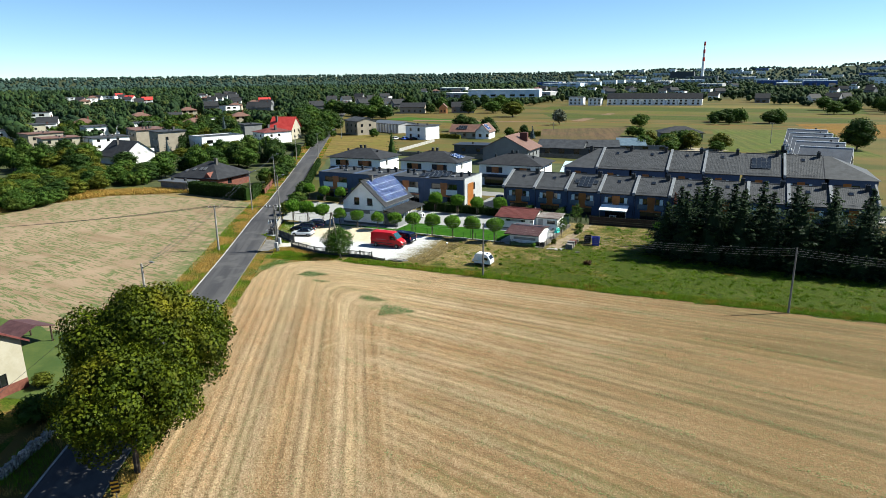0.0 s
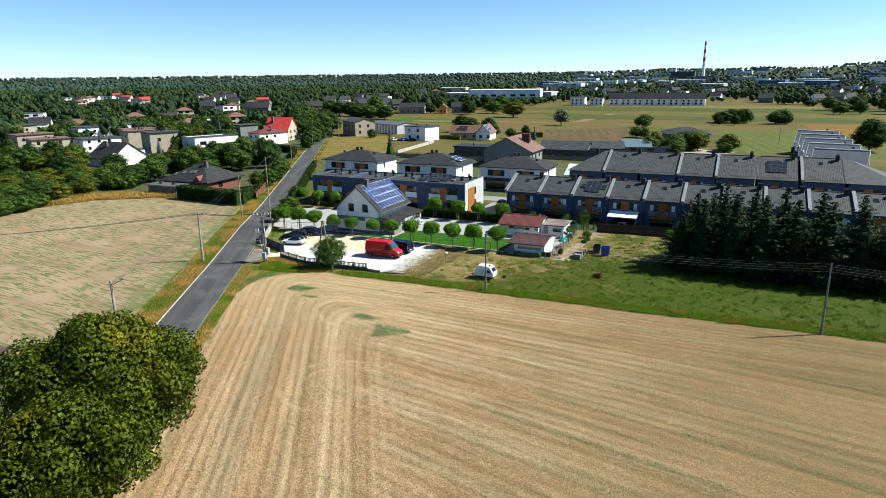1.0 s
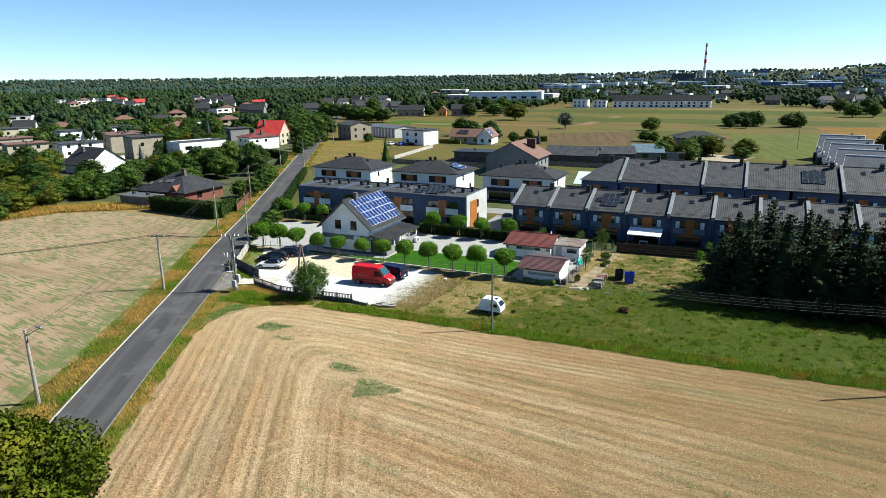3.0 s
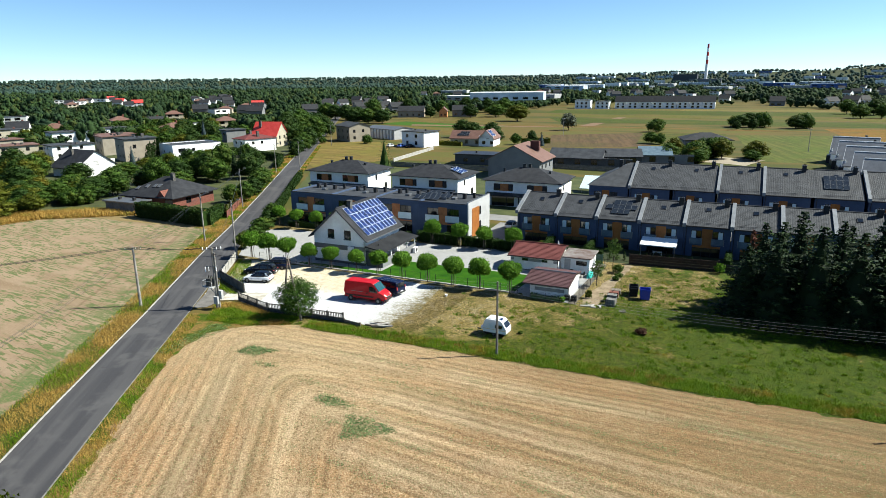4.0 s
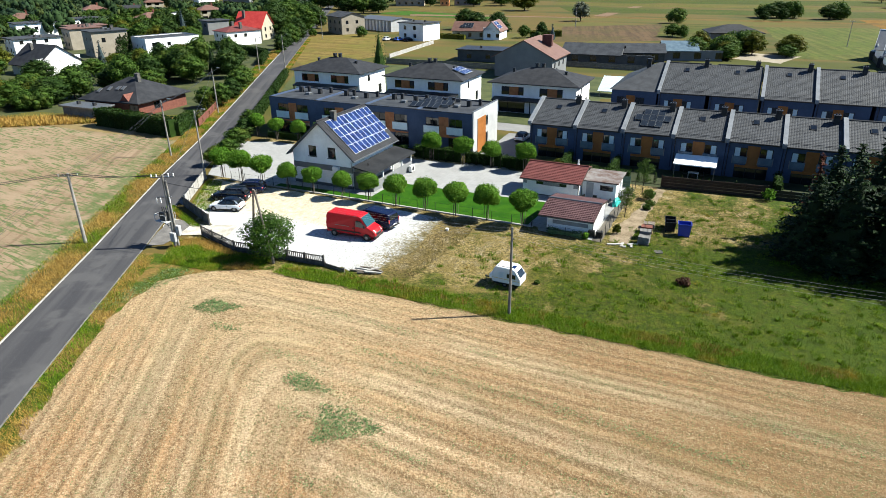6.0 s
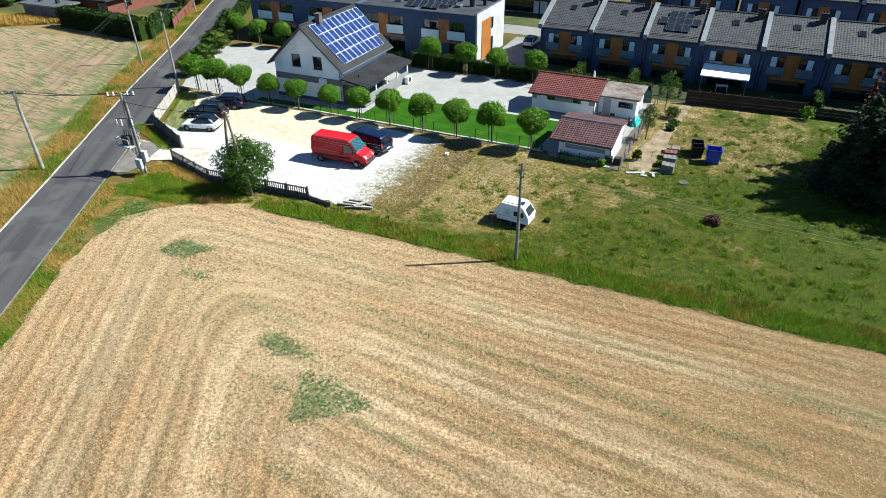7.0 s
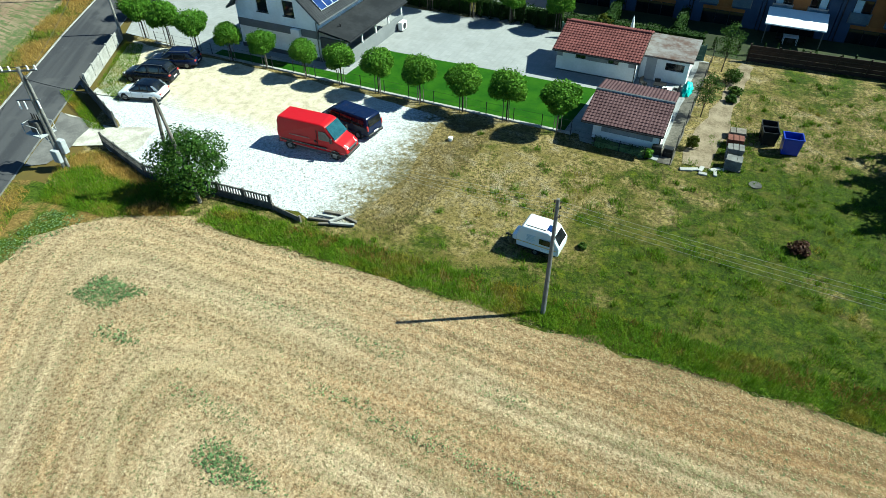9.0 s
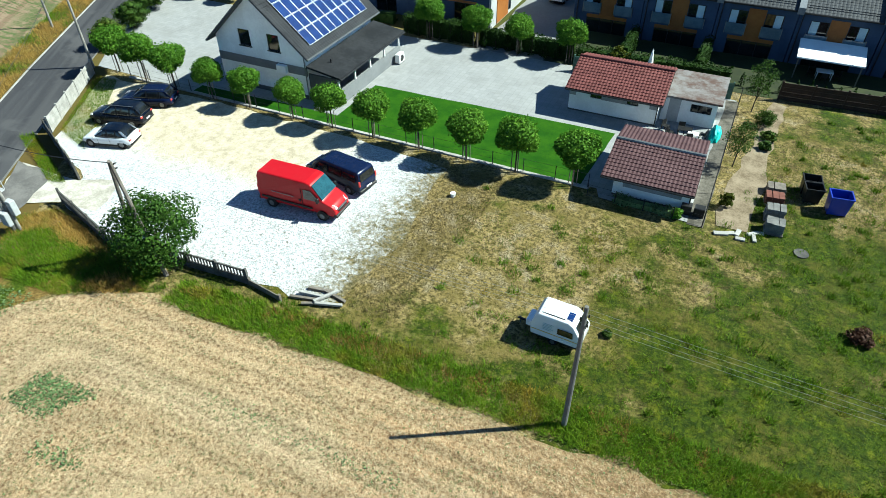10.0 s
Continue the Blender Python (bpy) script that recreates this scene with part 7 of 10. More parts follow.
def passenger_car(m, L, W, H, paint, roof_paint, label, estate=False):
    """Rounded lower body, dark glasshouse drawn in towards the roof, painted roof skin and pillars."""
    ob = empty("car", m, label, "car", "parked cars")
    h, w = L / 2, W / 2
    belt = 0.60 * H

    def body(x, k, top, low=0.24):
        q = w * k
        return (x, [(q * 0.88, low), (q * 0.985, low + 0.14), (q, low + 0.5 * (top - low)), (q * 0.97, top - 0.10), (q * 0.88, top - 0.015), (q * 0.45, top + 0.02)])
    ring_loft("body", [body(-h, 0.80, belt - 0.14, 0.38), body(-h + 0.10, 0.93, belt - 0.02, 0.30), body(-h * 0.72, 1.0, belt + 0.02), body(-h * 0.2, 1.0, belt), body(h * 0.40, 1.0, belt - 0.02), body(h * 0.66, 0.98, belt - 0.08), body(h * 0.88, 0.90, belt - 0.20, 0.28), body(h * 0.97, 0.80, belt - 0.34, 0.32), body(h, 0.66, belt - 0.44, 0.36)], paint, ob)
    tail = -h + (0.10 if estate else 0.28)

    def cab(x, k, top):
        q = w * k
        return (x, [(q * 0.93, belt - 0.04), (q * 0.90, belt + 0.08), (q * 0.80, belt + 0.62 * (top - belt)), (q * 0.74, top - 0.07), (q * 0.66, top - 0.02), (q * 0.3, top)])
    line = [(tail, 0.90, belt + 0.06), (tail + 0.16, 0.94, belt + 0.5 * (H - belt)), (tail + 0.42, 0.97, H - 0.05), (tail + 0.85, 1.0, H - 0.01), (-h * 0.12, 1.0, H), (h * 0.06, 0.99, H - 0.04), (h * 0.26, 0.96, belt + 0.55 * (H - belt)), (h * 0.47, 0.92, belt + 0.02)]
    glass = [cab(*q) for q in line]
    ring_loft("cabin_glass", glass, M_GLASS, ob, "dark tinted windows")
    skin = [(x, [(a * 1.02, z + 0.012) for a, z in half[3:]]) for x, half in glass[2:6]]
    bm = bmesh.new()
    loft(bm, [[(x, -a, z) for a, z in half] + [(x, a, z) for a, z in half[::-1]] + [(x, 0, half[0][1] - 0.02)] for x, half in skin])
    part("roof", bm, roof_paint, ob)
    for sd in (-1, 1):
        for a, b, t in ((0, 2, 0.16), (3, 3, 0.05), (4, 4, 0.05), (7, 5, 0.06)):
            (xa, ha), (xb, hb) = glass[a], glass[b]
            pts = [(xa - t, sd * ha[1][0] * 1.01, belt + 0.0), (xa + t, sd * ha[1][0] * 1.01, belt + 0.0), (xb + t * 0.8, sd * hb[3][0] * 1.015, hb[3][1]), (xb - t * 0.8, sd * hb[3][0] * 1.015, hb[3][1])]
            part("pillar", pr(pts, (0, sd * 0.015, 0)), paint if a in (0, 7) else M_BLACKPL, ob)
        part("headlight", pr([(h * 0.80, sd * w * 0.90, belt - 0.22), (h * 0.965, sd * w * 0.66, belt - 0.38), (h * 0.95, sd * w * 0.52, belt - 0.32), (h * 0.82, sd * w * 0.70, belt - 0.14)], (0.03, sd * 0.015, 0.02)), M_WPLAST, ob, "pale headlight")
        part("tail_light", bx(-h - 0.005, -h + 0.12, sd * w * 0.76 - 0.13, sd * w * 0.76 + 0.13, belt - 0.24, belt - 0.1, bevel=0.02), M_REDR, ob, "red tail light")
        part("mirror", bx(h * 0.34, h * 0.41, sd * (w + 0.06) - 0.09, sd * (w + 0.06) + 0.09, belt + 0.02, belt + 0.16, bevel=0.03), paint, ob)
        part("sill", bx(-h * 0.48, h * 0.48, sd * w * 0.96 - 0.03, sd * w * 0.96 + 0.03, 0.20, 0.34, bevel=0.01), M_BLACKPL, ob)
        for x in (-h * 0.20, h * 0.28):
            part("door_seam", bx(x, x + 0.015, sd * w * 1.0 - 0.012, sd * w * 1.0 + 0.004, 0.38, belt - 0.06), M_BLACKPL, ob)
        if estate:
            part("roof_rail", bx(tail + 0.5, 0.1, sd * w * 0.66 - 0.02, sd * w * 0.66 + 0.02, H, H + 0.05, bevel=0.008), M_METAL, ob)
    part("rear_bumper", bx(-h - 0.03, -h + 0.14, -w * 0.86, w * 0.86, 0.28, 0.48, bevel=0.05), M_BLACKPL, ob)
    part("number_plate", bx(-h - 0.045, -h - 0.03, -0.26, 0.26, 0.50, 0.61), M_WPLAST, ob)
    arches(ob, (-h * 0.62, h * 0.62), w * 0.965, 0.33)
    add_wheels(ob, (-h * 0.62, h * 0.62), w * 0.995, 0.33)
    return ob


cargo_van(at(-53.7, 93.0, 0.05, 1.5))
passenger_van(at(-53.1, 96.55, 0.05, 171))
passenger_car(at(-72.6, 93.7, 0.05, 197), 4.2, 1.8, 1.52, M_WHITEP, M_BLACKP, "small white car with black roof")
passenger_car(at(-74.6, 96.6, 0.05, 195), 4.9, 1.9, 1.72, M_BLACKP, M_BLACKP, "black off-road car parked on the grass", True)
passenger_car(at(-74.8, 99.9, 0.05, 202), 4.8, 1.88, 1.55, M_NAVY, M_NAVY, "dark blue estate car with roof rails", True)
passenger_car(at(-184.3, 256.5, 0.05, 122), 4.2, 1.8, 1.5, M_WHITEP, M_WHITEP, "white car driving on the road")
M_SKYBL = glossy("bright_blue_paint", (0.03, 0.10, 0.45), 0.3)
passenger_car(at(-147.4, 265.5, 0.03, 80), 4.3, 1.8, 1.5, M_WHITEP, M_WHITEP, "silver-white car parked by the cubic house")
passenger_car(at(-142.6, 266.2, 0.03, 80), 4.3, 1.8, 1.5, M_SKYBL, M_SKYBL, "bright blue car parked by the cubic house")
passenger_car(at(-138.6, 266.6, 0.03, 75), 4.3, 1.8, 1.5, M_BLACKP, M_BLACKP, "black car parked by the cubic house")
passenger_car(at(-49.8, 139.5, 0.03, 90), 4.4, 1.8, 1.5, M_WHITEP, M_BLACKP, "silver car in the drive of the terrace")


def caravan(m):
    ob = empty("caravan", m, "small white caravan with blue roof panel on the meadow", "caravan")
    out = [(-1.65, 0.5, 0.98), (-1.72, 1.3, 1.0), (-1.5, 2.05, 0.95), (-1.25, 2.38, 0.88), (0.75, 2.38, 0.88), (1.1, 2.2, 0.9), (1.75, 1.25, 0.98), (1.72, 0.5, 0.96)]
    part("body", shell(bmesh.new(), out), M_WHITEP, ob)
    part("roof_panel", bx(-1.05, 0.45, -0.62, 0.62, 2.38, 2.42, bevel=0.012), M_WPLAST, ob)
    part("roof_seam", bx(-1.1, 0.5, -0.68, -0.62, 2.37, 2.41), M_DMETAL, ob)
    part("solar_panel", bx(0.52, 0.92, -0.55, 0.15, 2.33, 2.40), M_SOLAR, ob, "small blue solar panel")
    part("front_window", pr([(1.22, 0.66, 2.06), (1.22, -0.66, 2.06), (1.66, -0.74, 1.42), (1.66, 0.74, 1.42)], (0.03, 0, 0.02)), M_GLASS, ob, "dark slanted front window")
    part("side_window", pane_on_side([(0.15, 1.25), (1.2, 1.25), (1.15, 1.75), (0.15, 1.75)], lambda z: 0.985, -1, 0.02), M_GLASS, ob)
    part("side_window", pane_on_side([(-0.6, 1.25), (0.9, 1.25), (0.9, 1.75), (-0.6, 1.75)], lambda z: 0.985, 1, 0.02), M_GLASS, ob)
    for s in (-1, 1):
        part("stripe", bx(-1.62, 1.66, s * 0.995 - 0.012, s * 0.995 + 0.012, 1.0, 1.05), surface("yellow_stripe", (0.55, 0.40, 0.12), (0.6, 0.45, 0.16), 2.0, 0.5, 0.0), ob)
    for k, w in enumerate((0.72, 0.6, 0.6, 0.72, 0.55)):
        part("lettering_bar", bx(-0.85, -0.85 + w, -1.012, -0.985, 1.78 - 0.13 * k, 1.83 - 0.13 * k), M_BALC, ob)
    part("gas_box", bx(-2.15, -1.66, -0.6, 0.6, 0.6, 1.15, bevel=0.08), M_WPLAST, ob)
    part("plate", bx(0.3, 1.2, -1.0, -0.97, 0.62, 0.78), M_WPLAST, ob)
    part("chassis", bx(-1.5, 1.5, -0.85, 0.85, 0.3, 0.5), M_DMETAL, ob)
    part("drawbar", bx(-2.9, -1.6, -0.06, 0.06, 0.38, 0.48), M_DMETAL, ob)
    part("jockey_wheel", tb((-2.7, 0, 0.0), (-2.7, 0, 0.6), 0.05, seg=8), M_METAL, ob)
    add_wheels(ob, (-0.1,), 0.93, 0.28, 0.18)


caravan(at(-34.3, 88.75, 0.02, -3) @ Matrix.Scale(0.82, 4))

# ---------------------------------------------------------------- poles and wires
M_POLE = surface("pale_weathered_concrete", (0.15, 0.14, 0.125), (0.27, 0.255, 0.23), 1.5, 0.9, 0.3)


def concrete_pole(name, x, y, h, label, arm=1.2, arm_dir=30, twin=False, lamp=False):
    ob = empty(name, at(x, y), label, "pole", "power poles")
    part("shaft", tb((0, 0, -0.3), (0, 0, h), 0.14 if y > 82.9 else 0.19, 0.09 if y > 82.9 else 0.12, 10), M_CONC if 82.9 < y < 90 else M_POLE, ob)
    c, s = math.cos(radians(arm_dir)), math.sin(radians(arm_dir))
    if arm:
        part("crossarm", box(bmesh.new(), -arm, arm, -0.05, 0.05, 0, 0.09, pose(0, 0, h - 0.35, 0, 0, arm_dir)), M_METAL, ob)
        for k in (-0.95, -0.35, 0.35, 0.95):
            part("insulator", tb((k * arm * c, k * arm * s, h - 0.26), (k * arm * c, k * arm * s, h - 0.08), 0.055, 0.035, 8), M_WPLAST, ob)
    else:
        for k in range(4):
            part("insulator", tb((0.16 if k % 2 else -0.16, 0, h - 0.25 - 0.28 * k), (0.16 if k % 2 else -0.16, 0, h - 0.1 - 0.28 * k), 0.05, 0.03, 8), M_DMETAL, ob)
    if lamp:
        part("lamp_arm", tb((0, 0, h - 0.6), (1.3 * c, 1.3 * s, h + 0.1), 0.035, seg=6), M_METAL, ob)
        part("lamp_head", bx(1.15 * c - 0.3, 1.15 * c + 0.35, 1.3 * s - 0.12, 1.3 * s + 0.12, h + 0.06, h + 0.2, bevel=0.03), M_METAL, ob)
    return ob


concrete_pole("power_pole", -32.35, 83.45, 8.05, "slim weathered pole with insulators at the meadow's edge", 0)
concrete_pole("power_pole", 7.6, 83.8, 8.3, "slim weathered pole with insulators at the meadow's edge", 0)
concrete_pole("power_pole", 48.0, 85.2, 8.3, "slim weathered pole with insulators at the meadow's edge", 0)
concrete_pole("power_pole", -63.9, 51.1, 7.2, "leaning concrete pole with lamp bracket beside the road", 0, 30, lamp=True)
concrete_pole("power_pole", -79.7, 79.5, 7.9, "concrete pole with crossarm and insulators beside the road", 1.0, 30)
concrete_pole("power_pole", -97.8, 108.8, 8.8, "concrete pole with street lamp beside the road", 0, 30, lamp=True)
concrete_pole("power_pole", -85.4, 103.2, 9.3, "tall concrete pole with lamp at the corner of the yard", 0, 30, lamp=True)
concrete_pole("power_pole", -113.8, 136.5, 8.8, "concrete pole with street lamp beside the road", 0, 30, lamp=True)
concrete_pole("power_pole", -143.6, 185.0, 9.0, "concrete pole with street lamp beside the road", 0, 30, lamp=True)
concrete_pole("power_pole", -131.6, 181.5, 10.5, "tall concrete pole across the road", 0, 30, lamp=True)
concrete_pole("power_pole", -175.5, 262.0, 9.0, "concrete pole with street lamp beside the road", 0, 30, lamp=True)
concrete_pole("power_pole", 12.0, 300.0, 8.5, "lone concrete pole in the fields", 0.9, 0)
concrete_pole("power_pole", -92.0, 342.0, 8.5, "lone concrete pole in the fields", 0.9, 0)

tr = empty("transformer_pole", at(-69.75, 82.75), "concrete pole carrying a pale transformer platform and switchgear", "transformer")
part("shaft", tb((0, 0, -0.3), (0, 0, 8.0), 0.2, 0.12, 10), M_POLE, tr)
part("strut", tb((0.25, 0.12, 0.0), (0.22, 0.1, 7.4), 0.12, 0.09, 10), M_POLE, tr)
part("crossarm", box(bmesh.new(), -1.2, 1.2, -0.06, 0.06, 0, 0.1, pose(0, 0, 7.7, 0, 0, 30)), M_METAL, tr)
for k in (-1.1, -0.6, 0.6, 1.1):
    c, s = math.cos(radians(30)), math.sin(radians(30))
    part("insulator", tb((k * c, k * s, 7.8), (k * c, k * s, 8.1), 0.07, 0.05, 8), M_WPLAST, tr)
part("crossarm", box(bmesh.new(), -1.0, 0.6, -0.05, 0.05, 0, 0.08, pose(0, -0.1, 5.6, 0, 0, 30)), M_METAL, tr)
for k in (-0.9, -0.5, 0.4):
    part("insulator", tb((k * 0.87, k * 0.5 - 0.15, 5.0), (k * 0.87, k * 0.5 - 0.15, 5.6), 0.06, seg=8), M_WPLAST, tr)
part("platform", bx(-1.45, 0.1, -0.75, 0.55, 2.9, 3.0), M_PALE, tr, "pale metal platform")
for a, b in (((-1.45, -0.75), (-1.45, 0.55)), ((-1.45, -0.75), (0.1, -0.75)), ((-1.45, 0.55), (0.1, 0.55))):
    part("railing", tb((*a, 3.75), (*b, 3.75), 0.03, seg=6), M_PALE, tr)
for px, py in ((-1.45, -0.75), (-1.45, 0.55), (0.1, -0.75), (0.1, 0.55)):
    part("railing_post", tb((px, py, 3.0), (px, py, 3.75), 0.03, seg=6), M_PALE, tr)
part("transformer_tank", bx(-1.15, -0.2, -0.45, 0.35, 3.0, 3.95, bevel=0.05), M_CONCD, tr, "dark transformer tank")
for k in range(3):
    part("bushing", tb((-0.95 + 0.28 * k, -0.05, 3.95), (-0.95 + 0.28 * k, -0.05, 4.4), 0.06, 0.03, 8), M_BLACKPL, tr)
part("bracket", tb((-1.2, 0, 2.9), (-0.1, 0, 1.9), 0.045, seg=6), M_METAL, tr)
part("switch_box", bx(-0.1, 0.55, -0.5, -0.18, 0.75, 1.75, bevel=0.03), M_PALE, tr, "pale switch cabinet")
part("switch_box", bx(0.2, 0.75, 0.05, 0.45, 1.3, 2.4, bevel=0.03), M_PALE, tr)

ap = empty("twin_pole", at(-59.1, 84.0), "A-shaped pair of weathered wooden poles in the yard", "pole", "power poles")
part("shaft", tb((-1.7, 0.6, -0.2), (-0.04, 0.0, 7.45), 0.14, 0.10, 8), M_WOOD, ap)
part("shaft", tb((1.8, -0.5, -0.2), (0.1, -0.05, 7.45), 0.14, 0.10, 8), M_WOOD, ap)
part("cross_brace", tb((-0.9, 0.3, 3.6), (1.0, -0.28, 3.6), 0.05, seg=6), M_WOOD, ap)
for k in range(4):
    part("insulator", tb((0.12 if k % 2 else -0.12, 0.1, 6.8 + 0.15 * k), (0.3 if k % 2 else -0.3, 0.1, 6.9 + 0.15 * k), 0.05, seg=8), M_DMETAL, ap)


M_WIRE = surface("dull_aluminium", (0.20, 0.20, 0.20), (0.30, 0.30, 0.30), 2.0, 0.5, 0.0)


def wire(p0, p1, sag, r=0.016):
    p0, p1 = Vector(p0), Vector(p1)
    bm = bmesh.new()
    pts = [p0.lerp(p1, k / 12) - Vector((0, 0, sag * 4 * (k / 12) * (1 - k / 12))) for k in range(13)]
    d = (p1 - p0).normalized()
    side = Vector((d.y, -d.x, 0)).normalized() * r
    loft(bm, [[q + side, q + Vector((0, 0, r)), q - side, q - Vector((0, 0, r))] for q in pts])
    ob = part("overhead_wire", bm, M_WIRE if abs(r - 0.018) < 1e-4 or r < 0.0125 else M_DMETAL, None)
    tagged(ob, "thin dark overhead wire slung between poles", "wire", "overhead wires")


for k in range(4):
    dz = -0.1 - 0.28 * k
    dx = 0.16 if k % 2 else -0.16
    wire((-32.35 + dx, 83.45, 8.05 + dz), (7.6 + dx, 83.8, 8.3 + dz), 0.7, 0.006)
    wire((7.6 + dx, 83.8, 8.3 + dz), (48 + dx, 85.2, 8.3 + dz), 0.7, 0.006)
    wire((-59.1 + dx, 84.1, 7.5 - 0.15 * k), (-32.35 + dx, 83.45, 8.05 + dz), 0.6, 0.006)
for k in (-1.1, -0.6, 0.6, 1.1):
    c, s = math.cos(radians(30)), math.sin(radians(30))
    wire((-69.75 + k * c, 82.75 + k * s, 8.05), (-79.7 + k * 0.85 * c, 79.5 + k * 0.85 * s, 7.85), 0.35, 0.02)
    wire((-79.7 + k * 0.85 * c, 79.5 + k * 0.85 * s, 7.85), (-110 + k, 48 + k, 7.5), 0.6, 0.016)
    wire((-79.7 + k * 0.85 * c, 79.5 + k * 0.85 * s, 7.85), (-63.9 + k * 0.2, 51.1, 6.9), 0.6, 0.014)
    wire((-79.7 + k * 0.85 * c, 79.5 + k * 0.85 * s, 7.8), (-97.8 + k * 0.2, 108.8, 8.4), 0.6, 0.014)
    wire((-97.8 + k * 0.2, 108.8, 8.4), (-113.8 + k * 0.2, 136.5, 8.4), 0.6, 0.014)
wire((-69.75, 82.75, 7.2), (-59.1, 84.1, 7.3), 0.35, 0.03)
wire((-69.75, 82.75, 7.0), (-85.4, 103.2, 8.8), 0.5, 0.02)
wire((-85.4, 103.2, 8.8), (-113.8, 136.5, 8.6), 0.6, 0.02)
wire((-63.9, 51.1, 6.9), (-40, 12, 7.0), 0.7, 0.016)

# ---------------------------------------------------------------- fences
def panel_fence(name, p0, p1, h, panel_len, material, label, slatted=False, skip=()):
    """Posts with panels between them, laid from p0 to p1."""
    p0, p1 = Vector((*p0, 0)), Vector((*p1, 0))
    ln = (p1 - p0).length
    n = max(1, round(ln / panel_len))
    step = ln / n
    ob = empty(name, at(p0.x, p0.y, 0, math.degrees(math.atan2(p1.y - p0.y, p1.x - p0.x))), label, "fence")
    for k in range(n + 1):
        part("post", bx(k * step - 0.07, k * step + 0.07, -0.07, 0.07, 0, h + 0.12), material, ob)
    for k in range(n):
        if k in skip:
            continue
        a, b = k * step + 0.07, (k + 1) * step - 0.07
        if slatted:
            part("base_panel", bx(a, b, -0.03, 0.03, 0.02, h * 0.42), material, ob)
            part("rail", bx(a, b, -0.045, 0.045, h * 0.92, h), material, ob)
            part("rail", bx(a, b, -0.045, 0.045, h * 0.42, h * 0.5), material, ob)
            m = int((b - a) / 0.22)
            for j in range(m):
                x = a + (j + 0.5) * (b - a) / m
                part("baluster", bx(x - 0.045, x + 0.045, -0.025, 0.025, h * 0.5, h * 0.92), material, ob)
        else:
            q = max(2, round(h / 0.45))
            for j in range(q):
                part("panel", bx(a, b, -0.025 - 0.006 * (j % 2), 0.025 + 0.006 * (j % 2), 0.02 + j * (h - 0.02) / q, (j + 1) * h / q - 0.015), material, ob)
    return ob


panel_fence("concrete_fence", (-69.4, 86.2), (-63.1, 84.3), 1.15, 2.1, M_CONCD, "dark weathered concrete fence with balusters at the yard entrance", True)
panel_fence("concrete_fence", (-63.1, 84.3), (-52.3, 85.0), 1.15, 2.1, M_CONCD, "dark weathered concrete fence with balusters along the yard", True)
panel_fence("broken_fence", (-52.2, 85.0), (-49.7, 84.6), 0.45, 2.4, M_WOOD, "low remains of a fence with one post")
panel_fence("concrete_fence", (-78.4, 92.4), (-70.8, 88.8), 1.35, 2.4, M_CONCD, "dark solid panel fence beside the entrance")
panel_fence("concrete_fence", (-78.5, 92.8), (-84.2, 102.2), 1.35, 2.1, M_KERB, "pale grey concrete panel fence along the road")
panel_fence("wooden_fence", (-25.2, 123.0), (-12.6, 123.8), 1.6, 2.4, M_WOODD, "dark brown wooden fence round the terrace garden")
panel_fence("wooden_fence", (-12.4, 123.8), (16, 124.8), 1.2, 2.4, M_DMETAL, "dark garden fence of the terrace")
panel_fence("sheet_fence", (-43.0, 121.3), (-29.0, 121.3), 1.5, 2.3, surface("green_sheet", (0.03, 0.07, 0.055), (0.05, 0.10, 0.08), 1.0, 0.6, 0.1), "dark green fence behind the garages")
panel_fence("concrete_fence", (-116.5, 210.5), (-80, 210.7), 1.6, 2.6, M_CONC, "grey concrete panel fence behind the villas")
panel_fence("white_wall", (-121.5, 221.4), (-125.5, 262), 1.3, 6, M_KERB, "white garden wall by the dry meadow")
panel_fence("brick_fence", (-108.3, 125.6), (-137.0, 171.0), 1.5, 3.2, M_BRICK, "red brick fence with pillars along the road")
panel_fence("metal_fence", (15.2, 196.5), (15.4, 274.0), 1.6, 2.6, M_DMETAL, "dark metal fence before the stepped row")
panel_fence("concrete_fence", (-72, 224), (-40, 222), 1.5, 2.6, M_CONC, "grey concrete fence by the long house")


def wire_fence(p0, p1, n, h, label):
    p0, p1 = Vector((*p0, 0)), Vector((*p1, 0))
    ob = empty("wire_fence", at(p0.x, p0.y), label, "fence")
    d = p1 - p0
    for k in range(n + 1):
        q = d * (k / n)
        part("post", tb(q, q + Vector((0, 0, h)), 0.035, seg=6), M_DMETAL, ob)
    for z in (0.08, h * 0.5, h - 0.05):
        part("strand", tb((0, 0, z), d + Vector((0, 0, z)), 0.008, seg=4), M_DMETAL, ob)


wire_fence((-80.3, 103.08), (-36.6, 103.08), 18, 1.25, "thin dark wire fence along the lawn")
wire_fence((-28.6, 101.8), (-28.2, 121.0), 9, 1.4, "thin dark wire fence beside the sheds")
wire_fence((-36.4, 102.2), (-28.6, 101.8), 4, 1.0, "thin dark wire fence in front of the shed")

